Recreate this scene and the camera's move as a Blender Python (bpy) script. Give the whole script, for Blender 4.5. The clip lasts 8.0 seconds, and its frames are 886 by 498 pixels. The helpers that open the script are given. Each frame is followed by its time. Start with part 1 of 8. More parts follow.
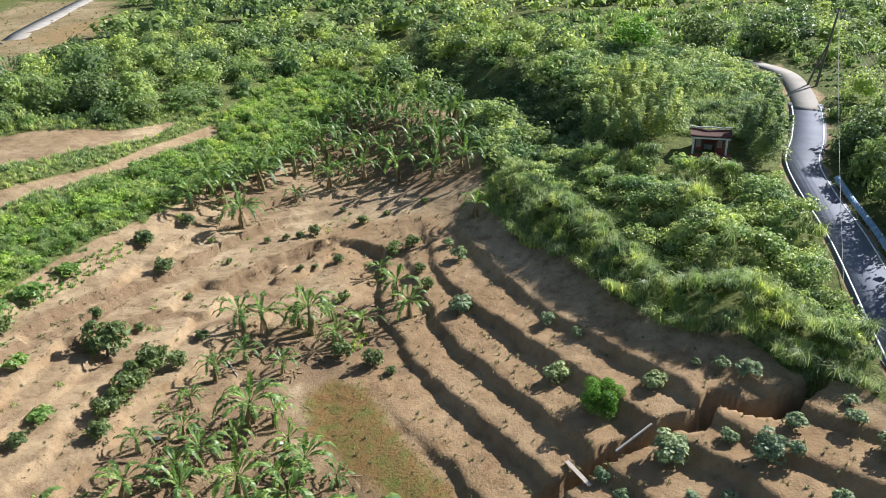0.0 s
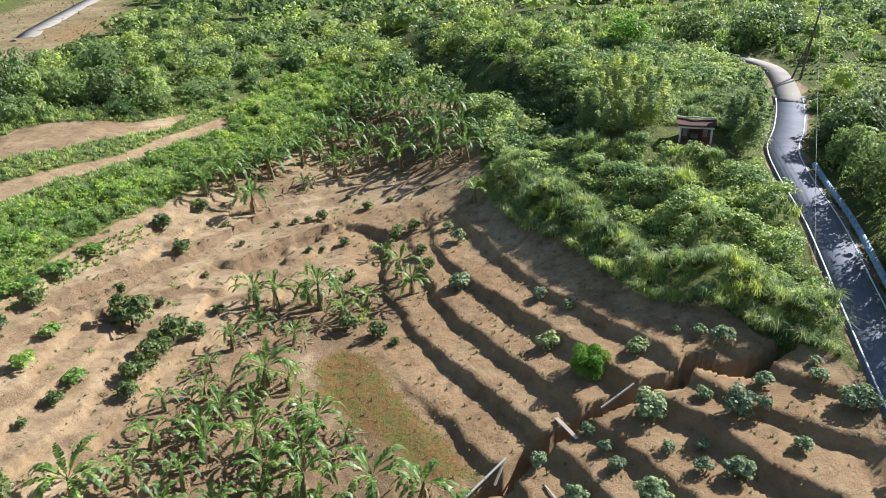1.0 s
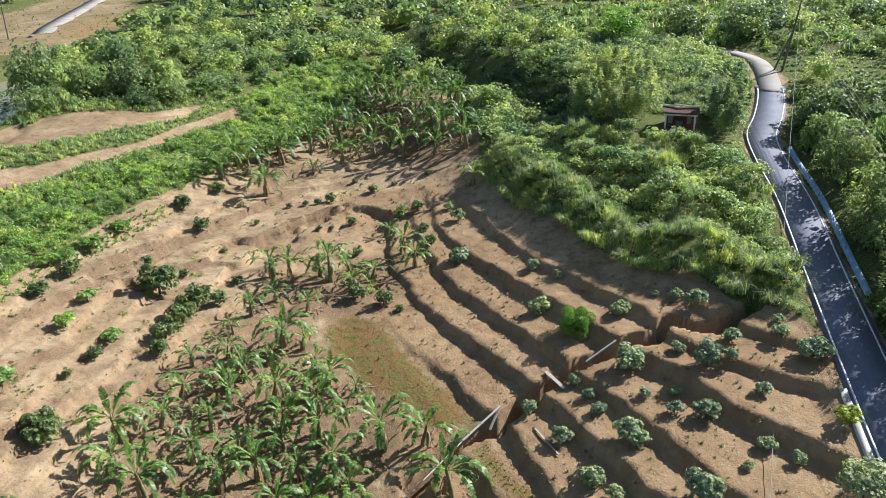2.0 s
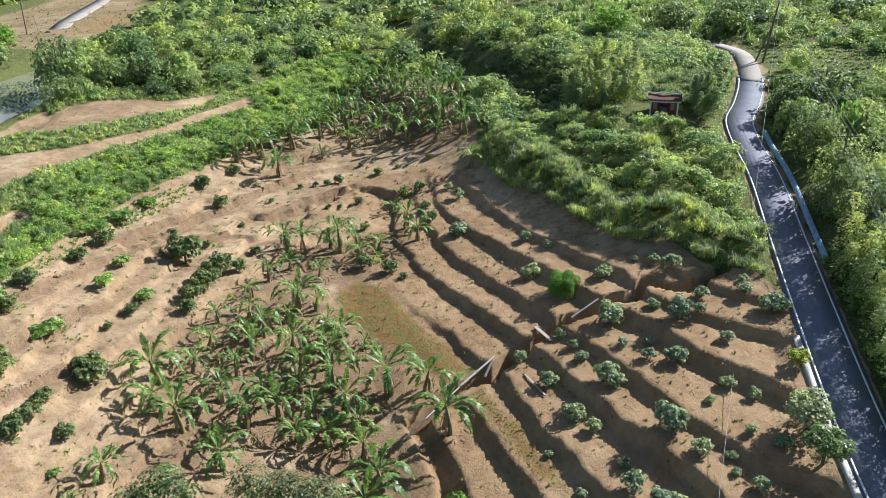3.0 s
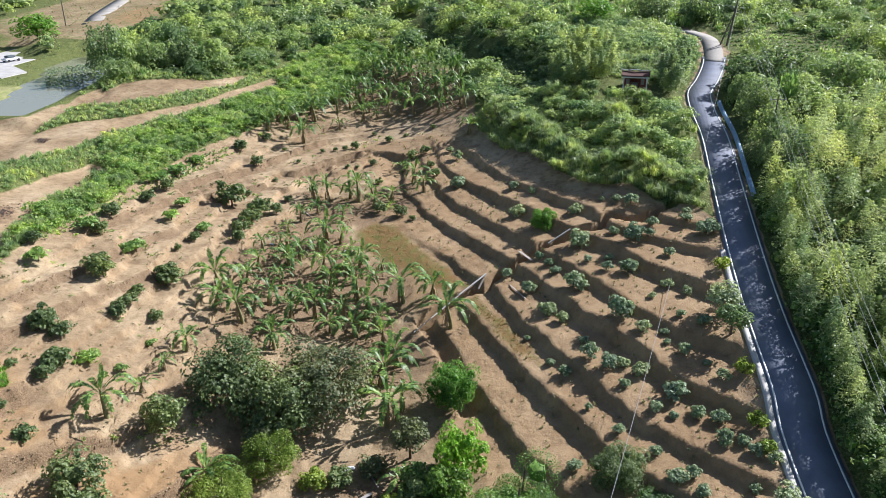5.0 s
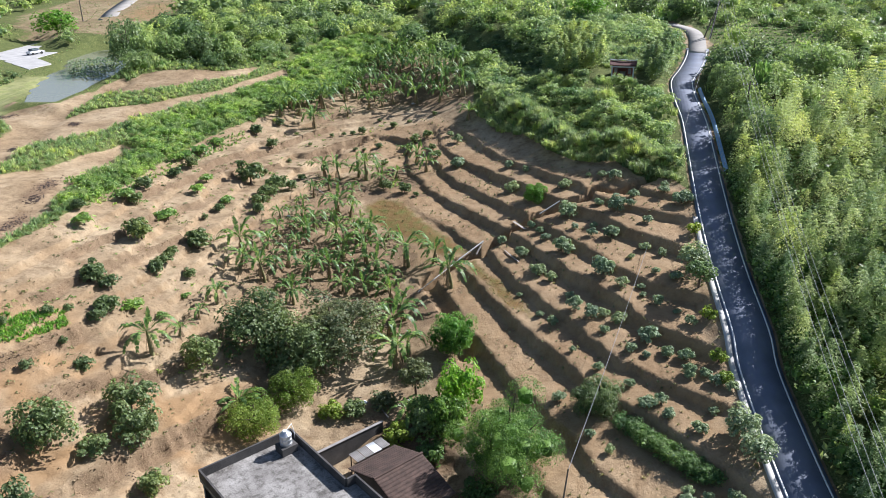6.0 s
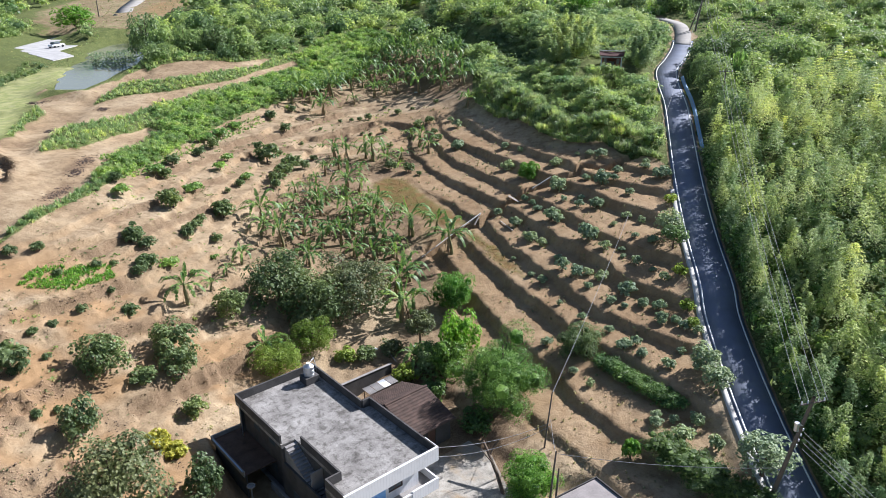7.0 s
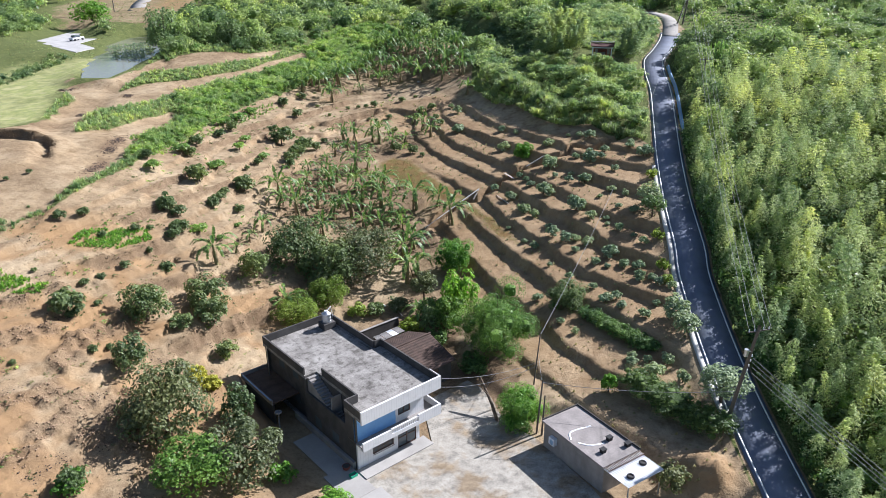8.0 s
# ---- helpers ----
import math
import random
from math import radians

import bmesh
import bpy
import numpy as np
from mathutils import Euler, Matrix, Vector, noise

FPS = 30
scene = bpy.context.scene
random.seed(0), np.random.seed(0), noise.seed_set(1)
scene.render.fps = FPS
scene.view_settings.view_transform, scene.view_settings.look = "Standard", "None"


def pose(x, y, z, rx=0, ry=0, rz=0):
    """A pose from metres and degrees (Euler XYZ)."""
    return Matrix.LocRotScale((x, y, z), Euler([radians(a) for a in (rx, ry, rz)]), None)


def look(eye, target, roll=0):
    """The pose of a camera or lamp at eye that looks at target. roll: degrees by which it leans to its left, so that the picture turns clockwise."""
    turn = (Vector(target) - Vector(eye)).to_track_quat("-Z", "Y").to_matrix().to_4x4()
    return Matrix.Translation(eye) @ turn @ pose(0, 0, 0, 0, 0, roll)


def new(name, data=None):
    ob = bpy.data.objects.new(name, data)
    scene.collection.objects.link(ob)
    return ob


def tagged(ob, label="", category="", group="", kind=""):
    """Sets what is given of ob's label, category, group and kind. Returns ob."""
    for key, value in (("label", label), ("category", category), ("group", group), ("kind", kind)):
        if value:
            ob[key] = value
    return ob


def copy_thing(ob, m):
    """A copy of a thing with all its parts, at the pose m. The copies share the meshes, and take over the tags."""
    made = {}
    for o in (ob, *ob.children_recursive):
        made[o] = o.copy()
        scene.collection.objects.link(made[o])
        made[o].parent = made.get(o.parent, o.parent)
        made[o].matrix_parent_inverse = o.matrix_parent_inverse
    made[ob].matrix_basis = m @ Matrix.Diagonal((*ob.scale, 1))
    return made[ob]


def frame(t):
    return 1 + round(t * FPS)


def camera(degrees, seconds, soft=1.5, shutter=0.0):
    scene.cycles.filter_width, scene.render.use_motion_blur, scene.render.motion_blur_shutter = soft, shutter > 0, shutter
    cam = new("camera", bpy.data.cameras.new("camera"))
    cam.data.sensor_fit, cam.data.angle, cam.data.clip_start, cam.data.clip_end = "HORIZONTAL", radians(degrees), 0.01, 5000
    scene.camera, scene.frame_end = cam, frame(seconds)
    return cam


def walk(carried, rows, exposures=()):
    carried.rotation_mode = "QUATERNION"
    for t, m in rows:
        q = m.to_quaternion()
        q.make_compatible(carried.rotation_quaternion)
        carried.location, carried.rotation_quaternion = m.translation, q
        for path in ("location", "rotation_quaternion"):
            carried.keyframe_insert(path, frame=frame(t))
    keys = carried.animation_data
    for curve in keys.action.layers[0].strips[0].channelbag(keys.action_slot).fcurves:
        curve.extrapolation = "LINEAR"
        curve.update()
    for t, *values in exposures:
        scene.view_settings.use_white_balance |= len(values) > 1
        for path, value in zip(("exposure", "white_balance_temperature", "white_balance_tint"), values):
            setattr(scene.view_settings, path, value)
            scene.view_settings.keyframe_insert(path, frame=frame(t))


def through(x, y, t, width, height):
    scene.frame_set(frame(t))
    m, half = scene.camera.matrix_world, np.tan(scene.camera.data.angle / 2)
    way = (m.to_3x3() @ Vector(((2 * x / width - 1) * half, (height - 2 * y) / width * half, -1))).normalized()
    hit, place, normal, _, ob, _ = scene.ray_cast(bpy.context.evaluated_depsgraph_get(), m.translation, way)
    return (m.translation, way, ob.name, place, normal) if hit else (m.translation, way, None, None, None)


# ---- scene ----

# ---- camera ----
cam = camera(62.0, 8.0, soft=0.55)
PATH = [
    (0.0, 0.000, 0.000, 46.404, 0.000, -22.141, 0.000),
    (0.5, 0.060, -2.484, 46.403, 0.060, -22.141, 0.020),
    (1.0, 0.075, -5.564, 46.490, 0.083, -22.196, 0.055),
    (1.5, 0.110, -8.980, 46.600, 0.145, -22.261, 0.108),
    (3.0, 0.282, -20.965, 46.612, 0.298, -22.409, 0.165),
    (3.5, 0.393, -25.587, 46.603, 0.395, -22.444, 0.213),
    (4.0, 0.464, -30.391, 46.589, 0.473, -22.459, 0.255),
    (4.5, 0.494, -35.300, 46.572, 0.519, -22.479, 0.285),
    (6.0, 0.421, -50.661, 46.504, 0.560, -22.564, 0.340),
    (6.5, 0.362, -55.968, 46.488, 0.555, -22.600, 0.340),
    (7.0, 0.320, -61.326, 46.437, 0.558, -22.635, 0.350),
    (7.5, 0.295, -66.710, 46.410, 0.580, -22.690, 0.370),
    (8.0, 0.293, -72.000, 46.404, 0.622, -22.765, 0.388),
]


def ahead(yaw, pitch):
    a, p = radians(yaw), radians(pitch)
    return Vector((-math.sin(a) * math.cos(p), math.cos(a) * math.cos(p), math.sin(p)))


walk(cam, [(t, look((x, y, z), Vector((x, y, z)) + ahead(yaw, pitch), -roll)) for t, x, y, z, yaw, pitch, roll in PATH],
     exposures=[(0.0, 0.83, 6350, 10), (3.0, 0.83, 6240, 11), (8.0, 0.85, 5920, 13)])

# ---- daylight ----
SUN_AZ, SUN_EL = 58.0, 37.0
world = bpy.data.worlds.new("sky")
world.use_nodes = True
scene.world = world
sky = world.node_tree.nodes.new("ShaderNodeTexSky")
sky.sky_type = "NISHITA"
sky.sun_disc = False
sky.sun_elevation, sky.sun_rotation = radians(SUN_EL), radians(SUN_AZ)
world.node_tree.nodes["Background"].inputs["Strength"].default_value = 0.058
world.node_tree.links.new(sky.outputs[0], world.node_tree.nodes["Background"].inputs["Color"])
sun = new("sun", bpy.data.lights.new("sun", "SUN"))
sun.data.energy, sun.data.angle, sun.data.color = 5.0, radians(0.55), (1.0, 0.955, 0.925)
sun.matrix_world = look((100 * math.sin(radians(SUN_AZ)), 100 * math.cos(radians(SUN_AZ)), 100 * math.tan(radians(SUN_EL))), (0, 0, 0))

# ---- materials ----
def nodes_of(name):
    m = bpy.data.materials.new(name)
    m.use_nodes = True
    nt = m.node_tree
    return m, nt, nt.nodes["Principled BSDF"]


def noise_node(nt, scale, detail=4.0, rough=0.55, coord="Object"):
    tc = nt.nodes.new("ShaderNodeTexCoord")
    n = nt.nodes.new("ShaderNodeTexNoise")
    n.inputs["Scale"].default_value, n.inputs["Detail"].default_value, n.inputs["Roughness"].default_value = scale, detail, rough
    nt.links.new(tc.outputs[coord], n.inputs["Vector"])
    return n.outputs["Fac"]


def ramp(nt, fac, stops):
    r = nt.nodes.new("ShaderNodeValToRGB")
    while len(r.color_ramp.elements) < len(stops):
        r.color_ramp.elements.new(0.5)
    for e, (p, c) in zip(r.color_ramp.elements, stops):
        e.position, e.color = p, (*c, 1.0)
    nt.links.new(fac, r.inputs["Fac"])
    return r.outputs["Color"]


def mix(nt, fac, a, b, mode="MIX"):
    m = nt.nodes.new("ShaderNodeMix")
    m.data_type, m.blend_type = "RGBA", mode
    for sock, v in ((0, fac), (6, a), (7, b)):
        if isinstance(v, (int, float)):
            m.inputs[sock].default_value = v
        elif isinstance(v, tuple):
            m.inputs[sock].default_value = (*v, 1.0)
        else:
            nt.links.new(v, m.inputs[sock])
    return m.outputs[2]


def bump(nt, bsdf, height, strength=0.4, distance=0.05):
    b = nt.nodes.new("ShaderNodeBump")
    b.inputs["Strength"].default_value, b.inputs["Distance"].default_value = strength, distance
    nt.links.new(height, b.inputs["Height"])
    nt.links.new(b.outputs[0], bsdf.inputs["Normal"])


def plain(name, colour, rough=0.7, metal=0.0, vary=0.18, scale=3.0, grain=40.0, relief=0.15):
    """Base colour with two scales of variation and a fine relief."""
    m, nt, p = nodes_of(name)
    big, small = noise_node(nt, scale), noise_node(nt, grain, 2.0)
    dark = tuple(c * (1 - vary) for c in colour)
    lite = tuple(min(1, c * (1 + vary)) for c in colour)
    col = ramp(nt, big, [(0.3, dark), (0.7, lite)])
    col = mix(nt, 0.35, col, ramp(nt, small, [(0.3, dark), (0.7, lite)]))
    nt.links.new(col, p.inputs["Base Color"])
    p.inputs["Roughness"].default_value, p.inputs["Metallic"].default_value = rough, metal
    bump(nt, p, small, relief, 0.02)
    return m


def leafy(name, dark, mid, lite, through=0.35, rough=0.5, patch=0.12, spread=0.55):
    """Foliage: each leaf has its own tint, larger patches shift it, and light passes through."""
    m, nt, p = nodes_of(name)
    geo, info = nt.nodes.new("ShaderNodeNewGeometry"), nt.nodes.new("ShaderNodeObjectInfo")
    col = ramp(nt, geo.outputs["Random Per Island"], [(0.0, dark), (spread, mid), (1.0, lite)])
    tc = nt.nodes.new("ShaderNodeTexNoise")
    tc.inputs["Scale"].default_value, tc.inputs["Detail"].default_value = patch, 3.0
    nt.links.new(geo.outputs["Position"], tc.inputs["Vector"])
    col = mix(nt, 0.9, col, ramp(nt, tc.outputs["Fac"], [(0.32, (0.60, 0.70, 0.66)), (0.5, (1.0, 1.0, 1.0)), (0.68, (1.32, 1.2, 0.95))]), "MULTIPLY")
    col = mix(nt, 1.0, col, (1.2, 1.2, 1.2), "MULTIPLY")
    col = mix(nt, 0.8, col, ramp(nt, info.outputs["Random"], [(0.0, (0.75, 0.8, 0.8)), (1.0, (1.25, 1.18, 1.0))]), "MULTIPLY")
    tint = nt.nodes.new("ShaderNodeAttribute")
    tint.attribute_name = "tint"
    col = mix(nt, 1.0, col, ramp(nt, tint.outputs["Fac"], [(0.0, (1, 1, 1)), (0.1, (0.55, 0.68, 0.66)), (0.55, (1, 1, 1)), (1.0, (1.42, 1.32, 1.05))]), "MULTIPLY")
    nt.links.new(col, p.inputs["Base Color"])
    p.inputs["Roughness"].default_value = rough
    p.inputs["Specular IOR Level"].default_value = 0.45
    tr = nt.nodes.new("ShaderNodeBsdfTranslucent")
    nt.links.new(mix(nt, 1.0, col, (1.08, 1.12, 0.85), "MULTIPLY"), tr.inputs["Color"])
    mx = nt.nodes.new("ShaderNodeMixShader")
    mx.inputs[0].default_value = through
    nt.links.new(p.outputs[0], mx.inputs[1])
    nt.links.new(tr.outputs[0], mx.inputs[2])
    nt.links.new(mx.outputs[0], nt.nodes["Material Output"].inputs["Surface"])
    return m


def ground_material():
    """Sandy orchard soil, and turf where the sheet's cover layer says so."""
    m, nt, p = nodes_of("soil_and_turf")
    big, mid, fine = noise_node(nt, 0.12, 6.0, 0.6), noise_node(nt, 0.7, 8.0, 0.62), noise_node(nt, 4.5, 5.0, 0.7)
    soil = ramp(nt, big, [(0.34, (0.228, 0.165, 0.100)), (0.50, (0.312, 0.236, 0.146)), (0.64, (0.40, 0.316, 0.205))])
    soil = mix(nt, 0.75, soil, ramp(nt, mid, [(0.30, (0.55, 0.48, 0.42)), (0.5, (1.0, 1.0, 1.0)), (0.72, (1.28, 1.25, 1.2))]), "MULTIPLY")
    soil = mix(nt, 0.75, soil, ramp(nt, fine, [(0.30, (0.55, 0.50, 0.46)), (0.42, (0.97, 0.97, 0.97)), (0.66, (1.12, 1.12, 1.11))]), "MULTIPLY")
    grit = noise_node(nt, 9.0, 8.0, 0.78)
    soil = mix(nt, 0.2, soil, ramp(nt, grit, [(0.36, (0.40, 0.36, 0.33)), (0.47, (0.98, 0.98, 0.98)), (0.62, (1.22, 1.22, 1.2))]), "MULTIPLY")
    lump = noise_node(nt, 1.7, 7.0, 0.68)
    soil = mix(nt, 0.8, soil, ramp(nt, lump, [(0.30, (0.66, 0.60, 0.54)), (0.44, (0.97, 0.96, 0.95)), (0.70, (1.14, 1.13, 1.12))]), "MULTIPLY")
    red = nt.nodes.new("ShaderNodeAttribute")
    red.attribute_name = "red"
    soil = mix(nt, red.outputs["Fac"], soil, mix(nt, mid, (0.245, 0.15, 0.073), (0.385, 0.255, 0.135)))
    turf = ramp(nt, fine, [(0.3, (0.045, 0.06, 0.02)), (0.5, (0.11, 0.135, 0.045)), (0.7, (0.24, 0.25, 0.11))])
    pale = nt.nodes.new("ShaderNodeAttribute")
    pale.attribute_name = "pale"
    turf = mix(nt, pale.outputs["Fac"], turf, ramp(nt, big, [(0.36, (0.22, 0.24, 0.10)), (0.48, (0.36, 0.36, 0.18)), (0.56, (0.27, 0.30, 0.12)), (0.66, (0.42, 0.40, 0.22))]))
    turf = mix(nt, 0.7, turf, ramp(nt, mid, [(0.3, (0.6, 0.65, 0.6)), (0.7, (1.25, 1.2, 1.0))]), "MULTIPLY")
    cover = nt.nodes.new("ShaderNodeAttribute")
    cover.attribute_name = "cover"
    edge = nt.nodes.new("ShaderNodeMath")
    edge.operation = "MULTIPLY_ADD"
    nt.links.new(mid, edge.inputs[0])
    edge.inputs[1].default_value = 0.9
    edge.inputs[2].default_value = -0.45
    add = nt.nodes.new("ShaderNodeMath")
    add.operation, add.use_clamp = "ADD", True
    nt.links.new(cover.outputs["Fac"], add.inputs[0])
    nt.links.new(edge.outputs[0], add.inputs[1])
    fac = ramp(nt, add.outputs[0], [(0.40, (0, 0, 0)), (0.62, (1, 1, 1))])
    # Litter layer: dead leaves and mulch, with some ground shade in the brown.
    bed = nt.nodes.new("ShaderNodeAttribute")
    bed.attribute_name = "litter"
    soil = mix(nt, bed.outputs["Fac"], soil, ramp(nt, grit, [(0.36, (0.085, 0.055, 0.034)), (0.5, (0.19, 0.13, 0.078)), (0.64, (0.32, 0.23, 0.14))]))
    weed = nt.nodes.new("ShaderNodeAttribute")
    weed.attribute_name = "weed"
    soil = mix(nt, weed.outputs["Fac"], soil, ramp(nt, mid, [(0.35, (0.205, 0.12, 0.05)), (0.5, (0.18, 0.13, 0.047)), (0.66, (0.125, 0.145, 0.04))]))
    nt.links.new(mix(nt, fac, soil, turf), p.inputs["Base Color"])
    p.inputs["Roughness"].default_value = 0.95
    p.inputs["Specular IOR Level"].default_value = 0.15
    h = nt.nodes.new("ShaderNodeMath")
    h.operation = "MULTIPLY_ADD"
    nt.links.new(mid, h.inputs[0])
    h.inputs[1].default_value = 1.3
    h2 = nt.nodes.new("ShaderNodeMath")
    h2.operation = "MULTIPLY_ADD"
    nt.links.new(grit, h2.inputs[0])
    h2.inputs[1].default_value = 0.25
    h3 = nt.nodes.new("ShaderNodeMath")
    h3.operation = "MULTIPLY_ADD"
    nt.links.new(lump, h3.inputs[0])
    h3.inputs[1].default_value = 1.6
    nt.links.new(fine, h3.inputs[2])
    nt.links.new(h3.outputs[0], h2.inputs[2])
    nt.links.new(h2.outputs[0], h.inputs[2])
    bump(nt, p, h.outputs[0], 0.55, 0.14)
    return m


def mottled(name, stops, scale, speck):
    """Concrete gone blotchy, with small dark specks of moss."""
    m, nt, p = nodes_of(name)
    big, mid, grit = noise_node(nt, scale, 8.0, 0.7), noise_node(nt, speck, 9.0, 0.75), noise_node(nt, 8.0, 6.0, 0.75)
    col = ramp(nt, big, stops)
    col = mix(nt, 0.9, col, ramp(nt, mid, [(0.40, (0.45, 0.44, 0.42)), (0.50, (1, 1, 1)), (0.66, (1.2, 1.2, 1.2))]), "MULTIPLY")
    col = mix(nt, 0.6, col, ramp(nt, grit, [(0.38, (0.5, 0.5, 0.48)), (0.5, (1, 1, 1)), (0.64, (1.15, 1.15, 1.15))]), "MULTIPLY")
    nt.links.new(col, p.inputs["Base Color"])
    p.inputs["Roughness"].default_value = 0.92
    bump(nt, p, grit, 0.3, 0.02)
    return m


def yard_material():
    """Worn concrete with dark stains and drifts of brown earth."""
    m, nt, p = nodes_of("stained_yard_concrete")
    big, mid, grit = noise_node(nt, 0.22, 6.0, 0.6), noise_node(nt, 0.9, 8.0, 0.65), noise_node(nt, 7.0, 6.0, 0.75)
    col = ramp(nt, mid, [(0.30, (0.18, 0.168, 0.143)), (0.48, (0.35, 0.325, 0.275)), (0.66, (0.45, 0.42, 0.36))])
    col = mix(nt, ramp(nt, big, [(0.49, (0, 0, 0)), (0.60, (1, 1, 1))]), col, ramp(nt, mid, [(0.35, (0.17, 0.125, 0.08)), (0.65, (0.33, 0.26, 0.17))]))
    col = mix(nt, 0.6, col, ramp(nt, grit, [(0.36, (0.55, 0.53, 0.5)), (0.5, (1, 1, 1)), (0.64, (1.15, 1.15, 1.15))]), "MULTIPLY")
    nt.links.new(col, p.inputs["Base Color"])
    p.inputs["Roughness"].default_value = 0.9
    bump(nt, p, grit, 0.3, 0.02)
    return m


SOIL = ground_material()
# Clod colour: moist dug earth, with the clods' shade put into the brown.
SHADED_DUG_SOIL = plain("shaded_dug_soil", (0.29, 0.195, 0.12), 0.95, vary=0.3, scale=2.0, grain=14, relief=0.5)
ASPHALT = plain("asphalt", (0.142, 0.165, 0.22), 0.8, vary=0.2, scale=0.5, grain=30, relief=0.2)
LINE = plain("road_paint", (0.78, 0.78, 0.76), 0.6, vary=0.10, scale=1.5)
CONCRETE = plain("pale_concrete", (0.36, 0.345, 0.32), 0.9, vary=0.22, scale=0.35, grain=12)
KERB = plain("kerb_concrete", (0.50, 0.49, 0.46), 0.9, vary=0.2, scale=0.5, grain=12)
DULL_CONCRETE = plain("worn_lane_concrete", (0.28, 0.265, 0.24), 0.9, vary=0.3, scale=0.35, grain=12)
BARK = plain("bark", (0.13, 0.095, 0.065), 0.9, vary=0.35, scale=5.0, grain=25, relief=0.6)
BANANA_STEM = plain("banana_stem", (0.20, 0.19, 0.08), 0.7, vary=0.5, scale=2.5, grain=12, relief=0.4)
BANANA_DRY = plain("dry_banana_leaf", (0.28, 0.20, 0.11), 0.9, vary=0.3, scale=4, relief=0.4)
LEAF_BUSH = leafy("orchard_leaf", (0.12, 0.19, 0.11), (0.25, 0.33, 0.20), (0.45, 0.52, 0.36), 0.28, 0.6)
LEAF_DARK = leafy("dark_orchard_leaf", (0.08, 0.125, 0.053), (0.147, 0.207, 0.085), (0.25, 0.31, 0.14), 0.38, 0.45)
LEAF_BRIGHT = leafy("bright_leaf", (0.07, 0.18, 0.025), (0.14, 0.31, 0.04), (0.27, 0.46, 0.08), 0.4, 0.45)
LEAF_GREEN = leafy("rich_green_leaf", (0.05, 0.115, 0.028), (0.115, 0.225, 0.047), (0.225, 0.37, 0.09), 0.4, 0.42)
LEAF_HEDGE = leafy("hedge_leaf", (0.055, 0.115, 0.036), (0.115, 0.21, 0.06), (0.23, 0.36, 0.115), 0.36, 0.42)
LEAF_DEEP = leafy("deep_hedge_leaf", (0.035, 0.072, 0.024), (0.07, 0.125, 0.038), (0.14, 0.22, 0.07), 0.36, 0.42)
LEAF_YELLOW = leafy("yellow_leaf", (0.24, 0.26, 0.04), (0.44, 0.42, 0.07), (0.62, 0.57, 0.12), 0.4, 0.5)
LEAF_FEATHER = leafy("feathery_leaf", (0.12, 0.19, 0.03), (0.235, 0.32, 0.055), (0.40, 0.48, 0.11), 0.45, 0.5)
LEAF_DRY = leafy("dull_leaf", (0.085, 0.11, 0.052), (0.142, 0.172, 0.082), (0.225, 0.255, 0.135), 0.36, 0.5)
# Hill, ridge, bamboo and grass tints hold extra blue in place of haze.
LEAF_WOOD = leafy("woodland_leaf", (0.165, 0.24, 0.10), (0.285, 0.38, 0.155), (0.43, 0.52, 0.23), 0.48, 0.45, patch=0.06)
# Darker twin of the woodland leaf: dark trees, and shade put into the tint.
LEAF_SHADY = leafy("dark_shaded_woodland_leaf", (0.10, 0.155, 0.075), (0.17, 0.245, 0.112), (0.28, 0.36, 0.175), 0.46, 0.45, patch=0.06)
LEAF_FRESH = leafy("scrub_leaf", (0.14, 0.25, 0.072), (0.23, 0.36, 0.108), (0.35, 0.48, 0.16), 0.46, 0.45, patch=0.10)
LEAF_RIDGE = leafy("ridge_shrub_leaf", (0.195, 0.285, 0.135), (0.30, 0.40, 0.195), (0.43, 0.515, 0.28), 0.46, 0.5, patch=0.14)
LEAF_BAMBOO = leafy("bamboo_leaf", (0.24, 0.32, 0.145), (0.34, 0.42, 0.195), (0.46, 0.52, 0.26), 0.42, 0.6, patch=0.16, spread=0.6)
LEAF_BANANA = leafy("banana_leaf", (0.055, 0.115, 0.032), (0.11, 0.20, 0.052), (0.24, 0.34, 0.10), 0.36, 0.45)
BLADE = leafy("tall_grass_blade", (0.13, 0.205, 0.09), (0.26, 0.345, 0.17), (0.52, 0.57, 0.40), 0.45, 0.4, patch=0.2, spread=0.62)
GRASS_BRIGHT = leafy("bright_grass_blade", (0.175, 0.265, 0.118), (0.285, 0.39, 0.175), (0.44, 0.51, 0.28), 0.48, 0.45, patch=0.2)
STRAW = leafy("straw_blade", (0.17, 0.16, 0.08), (0.26, 0.25, 0.13), (0.38, 0.36, 0.22), 0.3, 0.7)
RUSTY = leafy("rusty_weed", (0.155, 0.115, 0.04), (0.19, 0.15, 0.048), (0.20, 0.20, 0.06), 0.3, 0.6, patch=0.4)
ROOF_TOP = mottled("weathered_roof_concrete", [(0.30, (0.115, 0.105, 0.095)), (0.46, (0.235, 0.222, 0.203)), (0.64, (0.34, 0.325, 0.30))], 0.4, 1.3)
DARK_WALL = plain("mould_darkened_render", (0.07, 0.066, 0.062), 0.9, vary=0.5, scale=0.7, grain=9)
WHITE_WALL, _nt, _p = nodes_of("white_ribbed_cladding")
_tc, _wave = _nt.nodes.new("ShaderNodeTexCoord"), _nt.nodes.new("ShaderNodeTexWave")
_wave.inputs["Scale"].default_value, _wave.inputs["Distortion"].default_value = 1.1, 0.0
_nt.links.new(_tc.outputs["Object"], _wave.inputs["Vector"])
